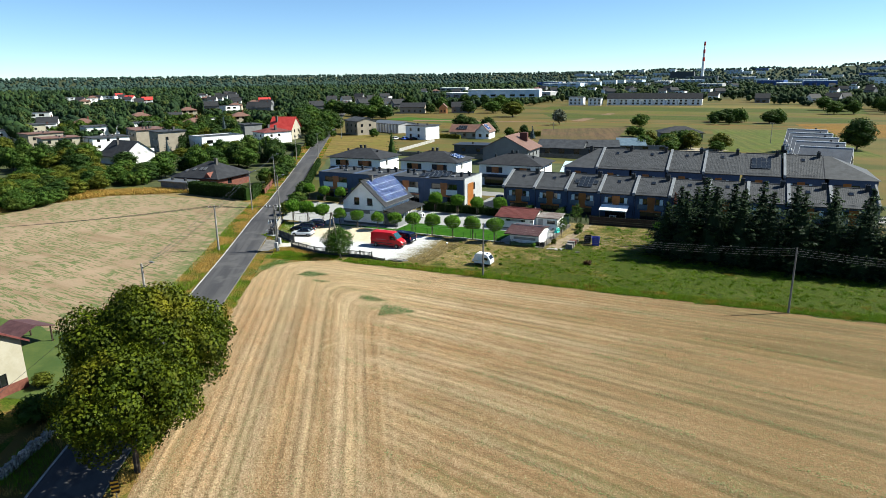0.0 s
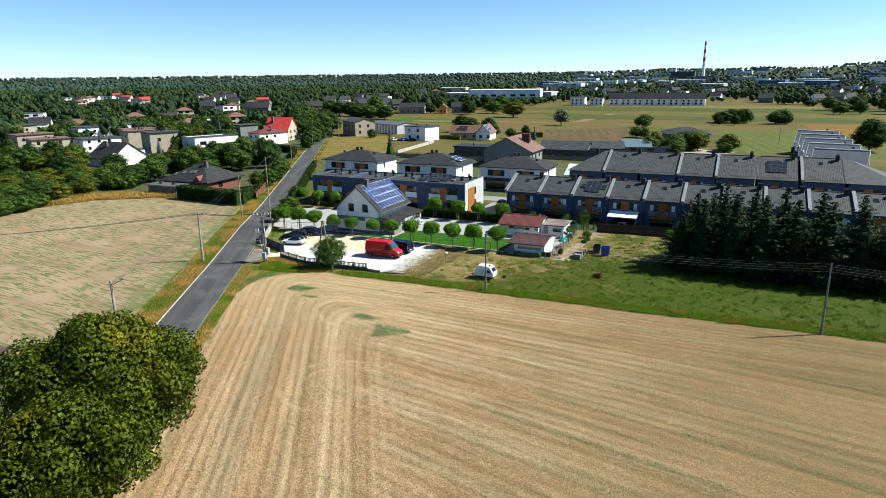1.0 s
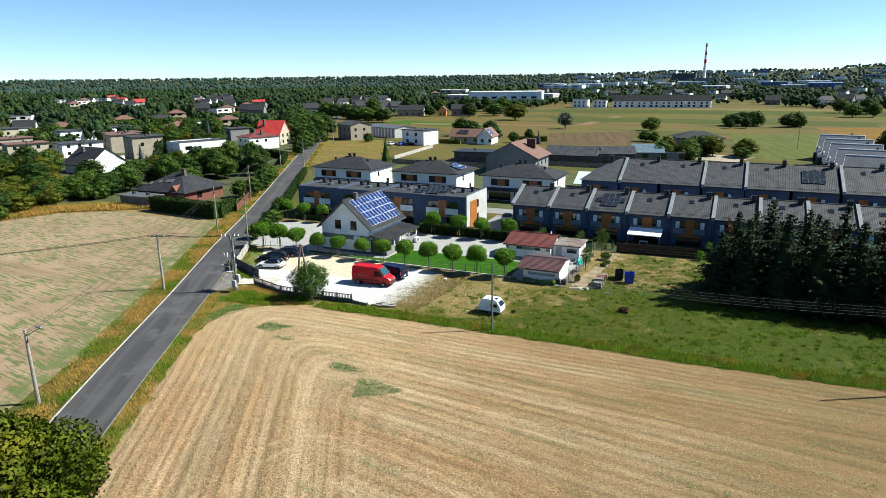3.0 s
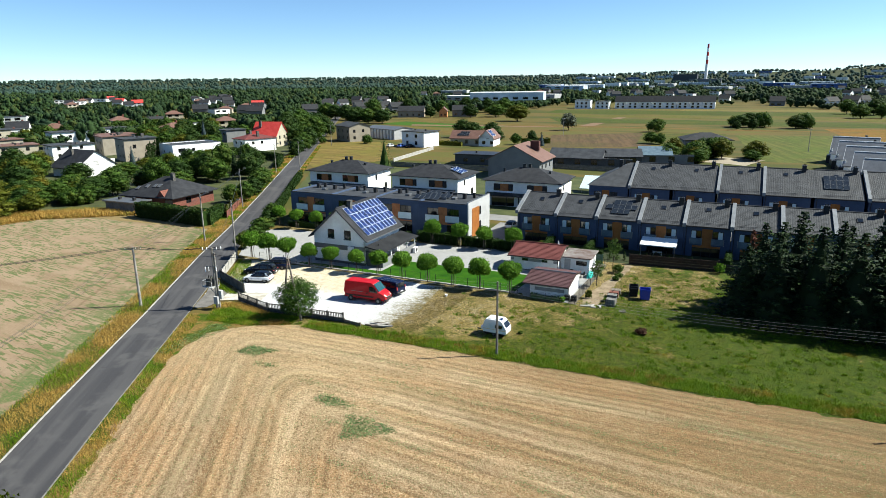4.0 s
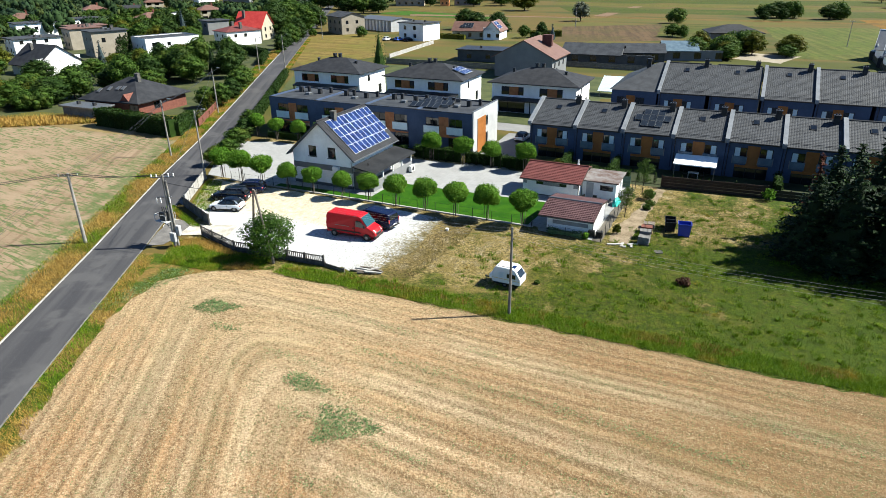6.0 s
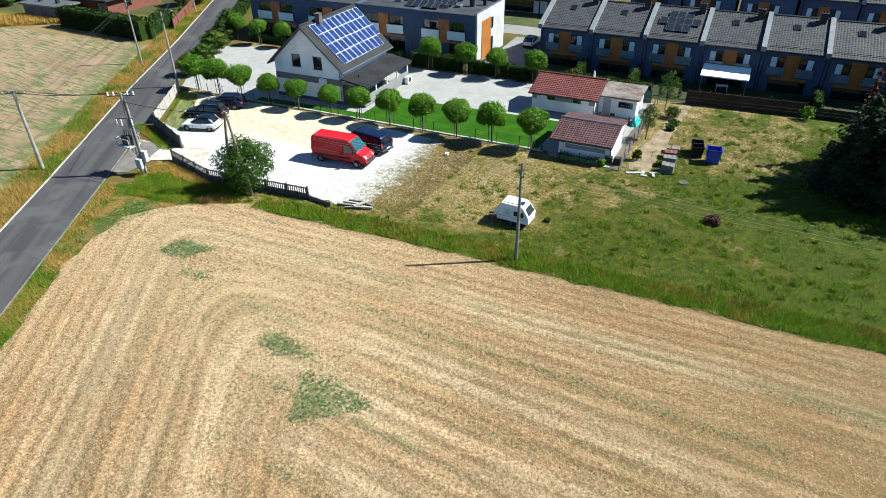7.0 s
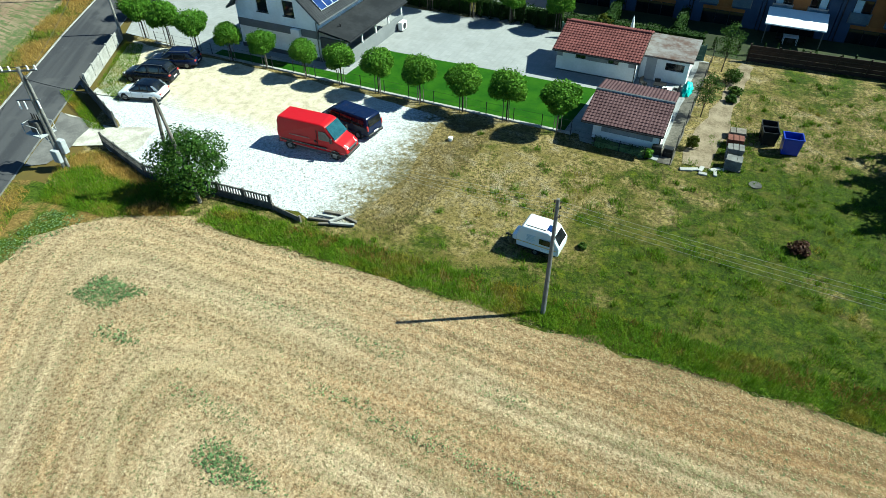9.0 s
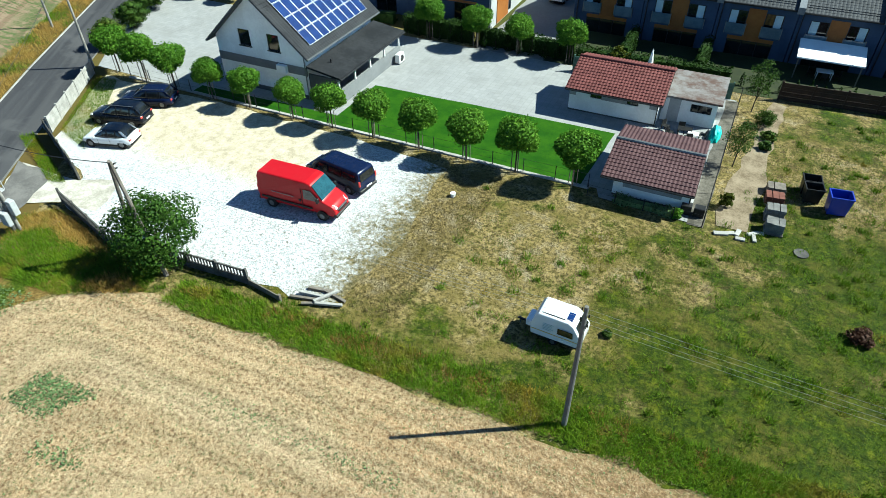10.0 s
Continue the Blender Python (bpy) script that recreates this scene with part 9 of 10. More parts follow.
# belt of trees between the tilled field and the western houses
for i in range(120):
    t = rt.random()
    x = -153 - 34 * rt.random() ** 1.1
    y = 78 + 60 * t + rt.uniform(-4, 4)
    if -150 < x and y > 118:
        continue
    plant(rt.choice(("dark", "olive", "mid", "mid", "low")), x, y, rt.uniform(5.0, 8.0), rt.uniform(3.2, 5.0) + (1.6 if y < 96 else 0), "broad-leaved tree in the belt beside the field", "tree belt by the field")
for i in range(14):
    plant("low", -148 - 6 * rt.random(), 86 + 40 * rt.random(), rt.uniform(4, 6), rt.uniform(2.5, 4), "low bush at the rim of the tilled field", "tree belt by the field")
for x, y, w, h, k in ((-147, 150, 7, 5.0, "mid"), (-156, 146, 7, 5.5, "dark"), (-120, 140, 5, 4.5, "mid"), (-147, 163, 9, 7.0, "mid"), (-156, 158, 8, 6.5, "dark"), (-160, 172, 9, 8, "mid"), (-168, 180, 9, 8, "mid"), (-174, 188, 9, 9, "olive"), (-143, 172, 8, 7.5, "dark"), (-131, 164, 6, 5, "mid"), (-122, 150, 5, 4.5, "dark"), (-118, 142, 5, 5, "mid"), (-127, 158, 6, 5, "mid"),
                      (-152, 184, 7, 8, "dark"), (-158, 192, 8, 8.5, "dark"), (-149, 178, 6, 7, "dark"), (-180, 160, 8, 7, "mid"), (-178, 172, 8, 8, "dark"), (-190, 176, 7, 6, "olive"), (-218, 158, 9, 7, "olive"), (-188, 150, 9, 8, "dark"),
                      (-182, 215, 6, 5, "low"), (-205, 222, 7, 6, "mid"), (-200, 262, 13, 12, "dark"), (-210, 276, 13, 13, "dark"), (-196, 278, 12, 12, "mid"), (-216, 292, 13, 12, "mid"), (-228, 300, 14, 13, "dark"), (-205, 300, 11, 10, "dark"), (-235, 320, 14, 13, "mid"), (-190, 262, 9, 9, "mid"), (-250, 335, 15, 13, "dark"), (-222, 318, 12, 11, "dark"),
                      (-168, 228, 7, 7, "dark"), (-174, 240, 8, 8, "mid"), (-180, 252, 8, 9, "dark"), (-163, 220, 5, 6, "dark"), (-190, 200, 7, 6, "mid"), (-196, 190, 6, 5, "low"),
                      (-92, 117.5, 4.5, 3.2, "mid"), (-95, 123, 4, 3.4, "dark"), (-98.5, 128.5, 3.6, 3.6, "mid"), (-89.5, 112.5, 3.6, 2.8, "mid"), (-87.5, 107.5, 3.4, 3.0, "mid"),
                      (-52, 377, 10, 6.5, "low"), (-56, 420, 9, 4, "low"), (-98, 376.5, 10, 9.5, "silver"), (40.5, 283, 13, 12, "dark"), (31, 290, 7, 6, "mid"), (-14, 402, 5, 5, "dark"), (-112, 300, 8, 6, "dark"), (-128, 312, 10, 8, "dark"), (-136, 318, 11, 9, "dark"), (-120, 316, 9, 8, "dark"), (-150, 290, 6, 4, "low"), (-165, 275, 5, 4, "low"), (-186, 270, 4, 3, "low"),
                      (-100, 292, 5, 5, "mid"), (-94, 296, 5, 6, "dark"), (-87, 268, 6, 5, "dark"), (-46.4, 315, 7, 5, "mid"), (-42.5, 312, 5, 4.5, "low"), (-149.4, 442, 17, 11, "olive"), (-195, 470, 13, 10.5, "dark"), (-181, 486, 17, 9.5, "mid"), (-246, 391, 13, 10, "dark"), (-237, 394, 14, 10, "mid"), (-228, 397, 13, 9.5, "dark"), (-6, 405, 6, 6, "dark"), (-186, 520, 17, 13, "mid"), (-176, 530, 12, 9, "mid"), (-210, 545, 14, 12, "dark"), (-222, 548, 14, 12, "dark"), (-233, 552, 14, 13, "dark"), (-198, 556, 13, 10, "dark"),
                      (-262, 420, 14, 10, "dark"), (-274, 424, 14, 11, "dark"), (-286, 428, 14, 11, "dark"), (-250, 414, 12, 9, "mid"), (-240, 412, 11, 8, "dark"), (-298, 436, 15, 12, "mid"), (-232, 500, 11, 12, "mid"), (-228, 470, 10, 8, "dark"), (-252, 480, 14, 14, "dark"), (-284, 480, 15, 14, "mid"),
                      (-60, 22, 6, 3.2, "low"), (-56, 26, 5, 2.6, "low"), (-53, 30, 4, 2.2, "low"), (-61, 42, 2.6, 2.0, "olive"), (-58.8, 34.2, 2.2, 1.5, "olive"), (-48.5, 35.8, 3.5, 3.0, "mid")):
    plant(k, x, y, w, h * (0.68 if -205 < x < -157 and 145 < y < 206 else 1.0))
HOMES = [(-200.5, 203.5, 16), (-215, 193, 12), (-243, 206, 10), (-199.5, 160.5, 11), (-291, 220, 13), (-262, 178, 12), (-248, 190, 13), (-285, 186, 13), (-322, 196, 14), (-305, 168, 13), (-300, 250, 11), (-262, 222, 11), (-345, 218, 14), (-342, 182, 12), (-187, 231, 12), (-193, 248, 11), (-226, 262, 11), (-133.2, 133.6, 13), (-135.5, 123.6, 7)]
done = 0
while done < 165:
    x, y = rt.uniform(-340, -140), rt.uniform(128, 300)
    s = (x + 146) * 0.846 + (y - 196) * 0.533
    if s > -14 or any(math.hypot(x - a, y - b) < r + 3 for a, b, r in HOMES):
        continue
    # keep the views onto the western houses open
    hide = False
    for a, b, r in HOMES:
        u = Vector((a + 5, b - 25)).normalized()
        dx, dy = a - x, b - y
        if 0 < dx * u.x + dy * u.y < 46 and abs(dx * u.y - dy * u.x) < r + 1:
            hide = True
    if hide:
        continue
    plant(rt.choice(("dark", "mid", "mid", "olive", "dark")), x, y, rt.uniform(6, 10), rt.uniform(5.5, 9.5), "garden tree between the western houses", "garden trees in the west")
    done += 1
for i in range(20):
    plant(rt.choice(("low", "low", "olive", "mid", "olive")), -33 + 28 * rt.random(), 252 + 26 * rt.random(), rt.uniform(6, 9), rt.uniform(3.5, 7), "overgrown scrub bush behind the terraces", "scrub behind the terraces")
for i in range(9):
    plant("low" if i % 2 else "dark", (-8 if i < 5 else 18) + rt.uniform(-7, 7) * (1.0 if i < 5 else 0.5), 423 + rt.uniform(-4, 4), rt.uniform(10, 13), rt.uniform(6.0, 8.0), "dark round bush thicket in the fields", "thickets in the fields")
for i in range(16):
    plant(rt.choice(("dark", "mid")), 45 + 80 * rt.random(), 520 + 60 * rt.random(), rt.uniform(9, 13), rt.uniform(8, 12), "field tree by the eastern farms", "trees by the eastern farms")
for i, (x, y, w, h) in enumerate(((-27.1, 119.6, 2.8, 5.0), (-27.6, 110.2, 2.6, 3.9), (-26.0, 117.6, 2.0, 1.3))):
    tree("young_tree", x, y, w, h, 1.0 if i < 2 else 0.1, L_MID, ("slender young tree with thin grey-green crown" if i < 2 else "green garden shrub beside the path"), 1500, 0.13, 12, 0.05, 50 + i, "", "tree", 0.2)
for i, (x, y, w, h, lv, lab) in enumerate(((-39.4, 123.4, 2.2, 2.4, L_OLIVE, "tall tuft of pale ornamental grass"), (-12.4, 122.9, 1.8, 1.7, L_BALL, "rounded bright green shrub"), (-19.5, 95.2, 1.6, 0.55, L_BRUSH, "low withered red-brown shrub in the meadow"), (-25.6, 113.8, 1.2, 0.6, L_MID, "low green plant in the garden bed"), (-25.5, 115.5, 1.4, 0.6, L_MID, "low green plant in the garden bed"),
                                            (-30.3, 102.2, 0.9, 0.7, L_BALL, "bright green plant by the shed"), (-27.5, 104.8, 1.1, 1.2, L_OLIVE, "thin shrub beside the fence"), (-75.5, 36, 3, 5.5, L_RED, "red-leaved ornamental tree by the cream house"), (-31.9, 89.9, 0.6, 0.3, L_MID, "tuft of grass beside the caravan"))):
    tree("shrub", x, y, w, h, 0.05, lv, lab, 420, 0.2 if w < 2.5 else 0.35, 9, 0.03, 70 + i, "", "shrub")
spruce("spruce_tree", -114.5, 203, 10.5, 3.2, L_DARK, "single green spruce between the villas", 41, 16, "", 0.5)
spruce("blue_spruce", -199, 178, 7.5, 2.2, L_BLUESP, "blue-grey spruce in the western gardens", 42, 14, "", 0.5)
spruce("blue_spruce", -238, 250, 12, 3.0, L_BLUESP, "blue-grey spruce in the western gardens", 43, 14, "", 0.5)
spruce("spruce_tree", -151.8, 175.5, 8.0, 2.2, L_SPRUCE, "dark spruce by the garden", 44, 14, "", 0.5)
spruce("spruce_tree", -153.2, 180.5, 9.0, 2.4, L_SPRUCE, "dark spruce by the garden", 46, 14, "", 0.5)
spruce("blue_spruce", -88, 290, 6, 2.2, L_BLUESP, "blue-grey spruce by the cream house", 45, 14, "", 0.5)

# ---------------------------------------------------------------- far houses and woods
rf = np.random.default_rng(77)


def wooded(x, y):
    r = math.hypot(x + 40, y - 120)
    s = (x + 146) * 0.846 + (y - 196) * 0.533
    if s < 22 and y < 440 and s > -10:
        return False
    if s < -8:
        return r > 262
    return y > float(np.interp(x, [-330, -277, -240, -193, -175, -7, 74, 150, 400], [430, 447, 505, 565, 690, 735, 600, 560, 500]))


M_SHEET = surface("pale_blue_sheet", (0.32, 0.40, 0.50), (0.50, 0.58, 0.66), 0.1, 0.5, 0.1)
M_DKBLUE = surface("dark_blue_cladding", (0.03, 0.07, 0.20), (0.05, 0.10, 0.28), 0.1, 0.6, 0.1)


def far_house(w, d, h, roof, rise, wall_mat, roof_mat, label, category="house"):
    """A house seen from far off: one shell of walls with openings, roof, dark windows and a chimney."""
    ob = empty("far_house", at(0, 0), label, category, "far houses among the trees")
    n = max(2, min(4, round(w / 6)))
    floors = [1.0] + ([3.8] if h > 5 else []) + ([7.0] if h > 9 else [])
    holes = [(1.2 + k * (w - 2.4) / n, z, (w - 2.4) / n * 0.6, 1.6) for k in range(n) for z in floors]
    bm = bmesh.new()
    for sd in "frbl":
        ln, c = (w, 0.0) if sd in "fb" else (d, 0.3)
        wall_with_holes(bm, ln, h, holes if sd == "f" else [], side_matrix(w, d, sd), 0.3, c, c)
    if roof == "gable":
        for x in (-w / 2, w / 2 - 0.3):
            prism(bm, [(x, -d / 2, h), (x, d / 2, h), (x, 0, h + rise)], (0.3, 0, 0))
    part("wall", bm, wall_mat, ob)
    for k, z in ((k, z) for k in range(n) for z in floors):
        u = 1.2 + k * (w - 2.4) / n - w / 2
        part("window", bx(u, u + (w - 2.4) / n * 0.6, -d / 2 + 0.12, -d / 2 + 0.16, z, z + 1.6), M_GLASS, ob)
    if roof == "gable":
        part("roof", gable_roof(-w / 2, w / 2, -d / 2, d / 2, h + 0.02, rise, 0.5, 0.4, "x"), roof_mat, ob)
    elif roof == "hip":
        part("roof", hip_roof(-w / 2, w / 2, -d / 2, d / 2, h, rise, 0.5), roof_mat, ob)
    else:
        part("roof", bx(-w / 2 - 0.15, w / 2 + 0.15, -d / 2 - 0.15, d / 2 + 0.15, h + 0.01, h + 0.35, bevel=0.05), roof_mat, ob)
    chimney(ob, w * 0.2, d * 0.1, h, h + rise + 0.9, 0.8, M_BRICK)
    return ob


SORTS = [
    ((11, 9, 4.2, "gable", 3.6, M_WHITE, M_TILE), "far white house with dark roof among trees"),
    ((12, 10, 5.6, "hip", 2.6, M_CREAM, M_BROWNT), "far cream house with red-brown roof among trees"),
    ((12, 10, 5.4, "gable", 3.4, M_WHITE, M_REDR), "far white house with bright red roof among trees"),
    ((14, 10, 6.2, "flat", 0, M_WHITE, M_FELT), "far white flat-roofed house among trees"),
    ((13, 10, 5.0, "gable", 3.8, M_GREYW, M_TILE), "far grey house with dark roof among trees"),
    ((52, 20, 8.0, "flat", 0, M_PALE, M_WHITE), "far pale industrial hall"),
    ((90, 36, 11.0, "flat", 0, M_SHEET, M_WHITE), "far long pale blue factory hall"),
    ((60, 30, 12.0, "flat", 0, M_DKBLUE, M_SHEET), "far dark blue warehouse"),
    ((40, 12, 14.0, "flat", 0, M_WHITE, M_FELT), "far white block of flats"),
]
MADE, FAR = {}, []


def put_far(k, x, y, rz):
    m = at(x, y, land_height(x, y) - 0.2, rz)
    spec, label = SORTS[k]
    if k in MADE:
        copy_thing(MADE[k], m)
    else:
        MADE[k] = far_house(*spec, label, "house" if k < 5 else "hall")
        MADE[k].matrix_basis = m
    FAR.append((x, y, spec[0] * 0.5, spec[2] * 0.35 + land_height(x, y)))


def polar(az, r):
    return -14 + r * math.sin(radians(az)), 32 + r * math.cos(radians(az))


# quarters of houses: bearings, distances, how many, which sorts
for az0, az1, r0, r1, count, sorts in ((-56, -43, 830, 1150, 26, (0, 0, 1, 3, 3, 4, 0, 2)), (-46, -40, 540, 760, 10, (1, 0, 4, 3, 4)), (-37, -29, 540, 820, 16, (0, 4, 4, 3, 0)), (-66, -42, 345, 560, 10, (1, 3, 0, 1)),
                                       (-27, -14, 800, 1300, 12, (0, 4, 5, 1)), (-12, 14, 780, 1250, 20, (0, 4, 4, 0, 3)), (-16, 14, 1400, 2500, 34, (5, 3, 5, 8, 6, 0, 7)), (-13, 14, 2600, 4100, 34, (6, 8, 5, 7, 8, 6))):
    done = 0
    while done < count:
        az, r = float(rf.uniform(az0, az1)), float(rf.uniform(r0, r1))
        x, y = polar(az, r)
        if not wooded(x, y) or any(math.hypot(x - f[0], y - f[1]) < f[2] + 12 for f in FAR):
            continue
        k = sorts[done % len(sorts)]
        put_far(k, x, y, float(-az + rf.uniform(-35, 35)) if k < 5 else float(rf.uniform(-25, 15)))
        done += 1
for k, x, y, rz in ((4, 17, 716, -4), (0, 63, 738, 30), (4, 80, 742, -20), (0, 94, 780, 25), (2, -476, 565, 40)):
    put_far(k, x, y, rz)
FAR += [(-219.5, 476, 5, 1.0), (-207, 487, 10, 2.0), (-244, 470, 11, 2.0), (-262, 735, 48, 4.0), (-78, 640, 50, 0.5), (-138, 634, 16, 0.5)]
FAR = np.array(FAR)
EYE = np.array([-14.0, 32.0, 27.7])


def tree_room(x, y, reach):
    """How high a tree may grow here without hiding one of the far houses."""
    d, v = FAR[:, :2] - EYE[:2], np.array([x, y]) - EYE[:2]
    rb, rt_ = np.hypot(d[:, 0], d[:, 1]), math.hypot(*v)
    aside = np.abs(d[:, 0] * v[1] - d[:, 1] * v[0]) / rt_
    cap = EYE[2] - (EYE[2] - FAR[:, 3]) * rt_ / rb
    hit = (aside < FAR[:, 2] + reach) & (rb > rt_ - 8)
    return float(cap[hit].min()) if hit.any() else 99.0


def clump_mesh(C, R, rng, name, material, label):
    tagged(lumps(C, R, rng, name, material, None, 0.16), label, "forest", kind="stuff")


def woods():
    C, R, Q = ([], [], []), ([], [], []), ([], [], [])
    for band, (r0, r1, count, w0, w1, h0, h1) in enumerate(((262, 760, 3000, 5.0, 10.5, 6.0, 14.0), (740, 1800, 5200, 7.0, 13.0, 7.0, 15.0), (1700, 4450, 7500, 14.0, 28.0, 9.0, 17.0))):
        for _ in range(count):
            az, r = rf.uniform(-76, 20), rf.uniform(r0, r1)
            x, y = -40 + r * math.sin(radians(az)), 120 + r * math.cos(radians(az))
            if not wooded(x, y):
                continue
            town = az > -15 and 700 < r < 2500
            if town and rf.uniform() < 0.35:
                continue
            z = land_height(x, y)
            w, h = rf.uniform(w0, w1), rf.uniform(h0, h1) * (0.7 if town else 1.0)
            h *= 1.0 + 0.35 * noise.noise(Vector((x * 0.012, y * 0.012, 0)))
            h = min(h, tree_room(x, y, w * 0.3) - z)
            if h < 2.5 or (np.hypot(FAR[:, 0] - x, FAR[:, 1] - y) < FAR[:, 2] + 3 + w * 0.4).any():
                continue
            w = min(w, h * 1.25)
            slim = rf.uniform(0.75, 1.1)
            lob = [(x, y, z + h * 0.5, w * 0.42 * slim, w * 0.42 * slim, h * 0.47)]
            for k in range(5 if band == 0 else 2 if band == 1 else 0):
                a = rf.uniform(0, 6.28)
                lob.append((x + 0.3 * w * math.cos(a), y + 0.3 * w * math.sin(a), z + h * rf.uniform(0.35, 0.78), w * 0.24, w * 0.24, h * 0.2))
            p, n = crown_points(lob, (150, 34, 7)[band], rf, 0.96)
            up = n[:, 2] > -0.45
            Q[band].append((p[up], n[up], np.full(up.sum(), (1.0, 1.9, 4.4)[band])))
            for q in lob:
                C[band].append(q[:3]), R[band].append(np.array(q[3:]) * (0.86, 0.92, 1.0)[band])
    for band, (mat, lab) in enumerate(((L_FOREST, "mixed wood and garden trees round the far gardens"), (L_FOREST, "mixed wood and tree-lined settlements in the distance"), (L_HAZE, "far forest reaching the horizon, haze painted into its colour"))):
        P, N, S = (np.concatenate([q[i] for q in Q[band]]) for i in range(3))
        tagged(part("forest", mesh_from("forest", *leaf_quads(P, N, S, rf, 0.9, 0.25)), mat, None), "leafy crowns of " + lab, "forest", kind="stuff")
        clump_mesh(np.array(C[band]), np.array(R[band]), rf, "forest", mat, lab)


woods()

# ---------------------------------------------------------------- straw, weeds and grass
def blades(P, length, width, tilt, rng):
    """Thin triangles standing or lying at the points P."""
    n = len(P)
    a = rng.uniform(0, 2 * math.pi, n)
    el = rng.uniform(tilt[0], tilt[1], n)
    L = length * rng.uniform(0.6, 1.4, n)
    d = np.stack([np.cos(a) * np.cos(el), np.sin(a) * np.cos(el), np.sin(el)], 1) * L[:, None]
    side = np.stack([-np.sin(a), np.cos(a), np.zeros(n)], 1) * (width * rng.uniform(0.7, 1.3, n))[:, None]
    V = np.stack([P - side, P + side, P + d], 1).reshape(-1, 3)
    return V, np.arange(3 * n).reshape(-1, 3)


def stuff(name, V, F, material, label, category):
    ob = part(name, mesh_from(name, V, F), material, None)
    tagged(ob, label, category, kind="stuff")


rg = np.random.default_rng(31)


def spread(poly, n):
    xs, ys = [p[0] for p in poly], [p[1] for p in poly]
    x, y = rg.uniform(min(xs), max(xs), n), rg.uniform(min(ys), max(ys), n)
    k = inside(poly, x, y)
    return x[k], y[k]


def put(x, y, z=0.04):
    return np.stack([x, y, np.full(len(x), z)], 1)


L_STRAW = foliage("straw", (0.17, 0.125, 0.065), (0.50, 0.43, 0.27), (0.32, 0.25, 0.13), 0.6)
NEAR_FIELD = [(-36.2, 24.8), (-57.2, 58.5), (-63.2, 69.0), (-65.0, 75.5), (-62.5, 79.3), (-58.0, 81.9), (-54, 81.6), (-41.6, 82.2), (-32, 82.4), (-10, 82.9), (13, 84.0), (30, 84.6), (22, 50), (2, 22)]
x, y = spread(NEAR_FIELD, 640000)
d1, d2 = 82.8 - y, 0.846 * x + 0.533 * y + 16.0
row = np.where((d2 > 17) & (d1 > 11), d1 * (1 - 0.005 * (x + 40)), np.minimum(d1, d2) - 2.0 * np.exp(-np.abs(d1 - d2) / 6.0))
lane = np.array([noise.noise(Vector((v * 0.75, q * 0.012, 1.0))) + 0.8 * noise.noise(Vector((v * 2.3, q * 0.02, 4.0))) for v, q in zip(row, x + y)])
k = rg.uniform(-1.1, 0.75, len(x)) < lane
k &= rg.uniform(0, 1, len(x)) < np.interp(x, [-42, 5], [1.0, 0.28])
x, y = x[k], y[k]
stuff("straw", *blades(put(x, y, 0.045), 0.17, 0.012, (0.03, 0.5), rg), L_STRAW, "cut straw and stubble lying over the field", "straw")


def weed_patch(poly, n, size, height):
    x, y = spread(poly, n)
    x, y = x + rg.normal(0, 0.16, len(x)), y + rg.normal(0, 0.16, len(x))
    k = np.array([noise.noise(Vector((a * 1.3, b * 1.3, 5))) for a, b in zip(x, y)]) > -0.55
    x, y = x[k], y[k]
    z = 0.05 + height * rg.uniform(0, 1, len(x))
    p = np.stack([x, y, z], 1)
    return leaf_quads(p, np.tile((0.0, 0.0, 1.0), (len(x), 1)), size, rg, 0.8, 0.22)


for poly, n in (([(-38.3, 63.2), (-34.6, 66.2), (-37.0, 66.9), (-40.0, 67.0)], 2600), ([(-44.4, 68.3), (-43.6, 69.3), (-39.9, 68.2), (-42.6, 67.3)], 1100), ([(-58.2, 73.2), (-57.6, 75.2), (-54.0, 75.3), (-55.6, 73.2)], 1500), ([(-54.4, 71.4), (-51.8, 71.8), (-51.5, 72.3), (-54.4, 72.2)], 240), ([(-66.3, 69.5), (-65.0, 69.8), (-63.0, 78.6), (-66.2, 78.8)], 1500)):
    V, F = weed_patch(poly, int(n * 1.15), 0.12, 0.1)
    ob = part("weed_patch", mesh_from("weed_patch", V, F), L_WEED, None)
    tagged(ob, "patch of low grey-green weeds in the stubble", "weeds", "weed patches", "stuff")
# broken lines of volunteer seedlings along the rows
wx, wy = [], []
for row, dens in ((5.5, 260), (9.2, 420), (12.5, 380), (14.6, 200), (17.5, 360), (22.0, 300), (26.5, 420), (31.0, 260), (36.0, 300), (41.0, 260), (47.0, 220)):
    n = dens * 9
    xx = rg.uniform(-50, 34, n)
    yy = 82.8 - row / (1 - 0.005 * (xx + 40)) + rg.normal(0, 0.28, n)
    keep = np.array([noise.noise(Vector((a * 0.13, row * 3.1, 0))) > -0.02 for a in xx])
    d2 = 0.846 * xx + 0.533 * yy + 16
    keep &= d2 > 13
    wx.append(xx[keep]), wy.append(yy[keep])
wx, wy = np.concatenate(wx), np.concatenate(wy)
p = np.stack([wx, wy, 0.05 + 0.1 * rg.uniform(0, 1, len(wx))], 1)
stuff("seedlings", *leaf_quads(p, np.tile((0.0, 0.0, 1.0), (len(p), 1)), 0.09, rg, 0.8, 0.22), L_WEED, "broken lines of volunteer seedlings along the rows", "weeds")
x, y = spread(NEAR_FIELD, 16000)
p = np.stack([x, y, np.full(len(x), 0.08)], 1)
stuff("field_weeds", *leaf_quads(p, np.tile((0.0, 0.0, 1.0), (len(p), 1)), 0.085, rg, 0.8, 0.22), L_WEED, "single small weeds scattered over the stubble", "weeds")

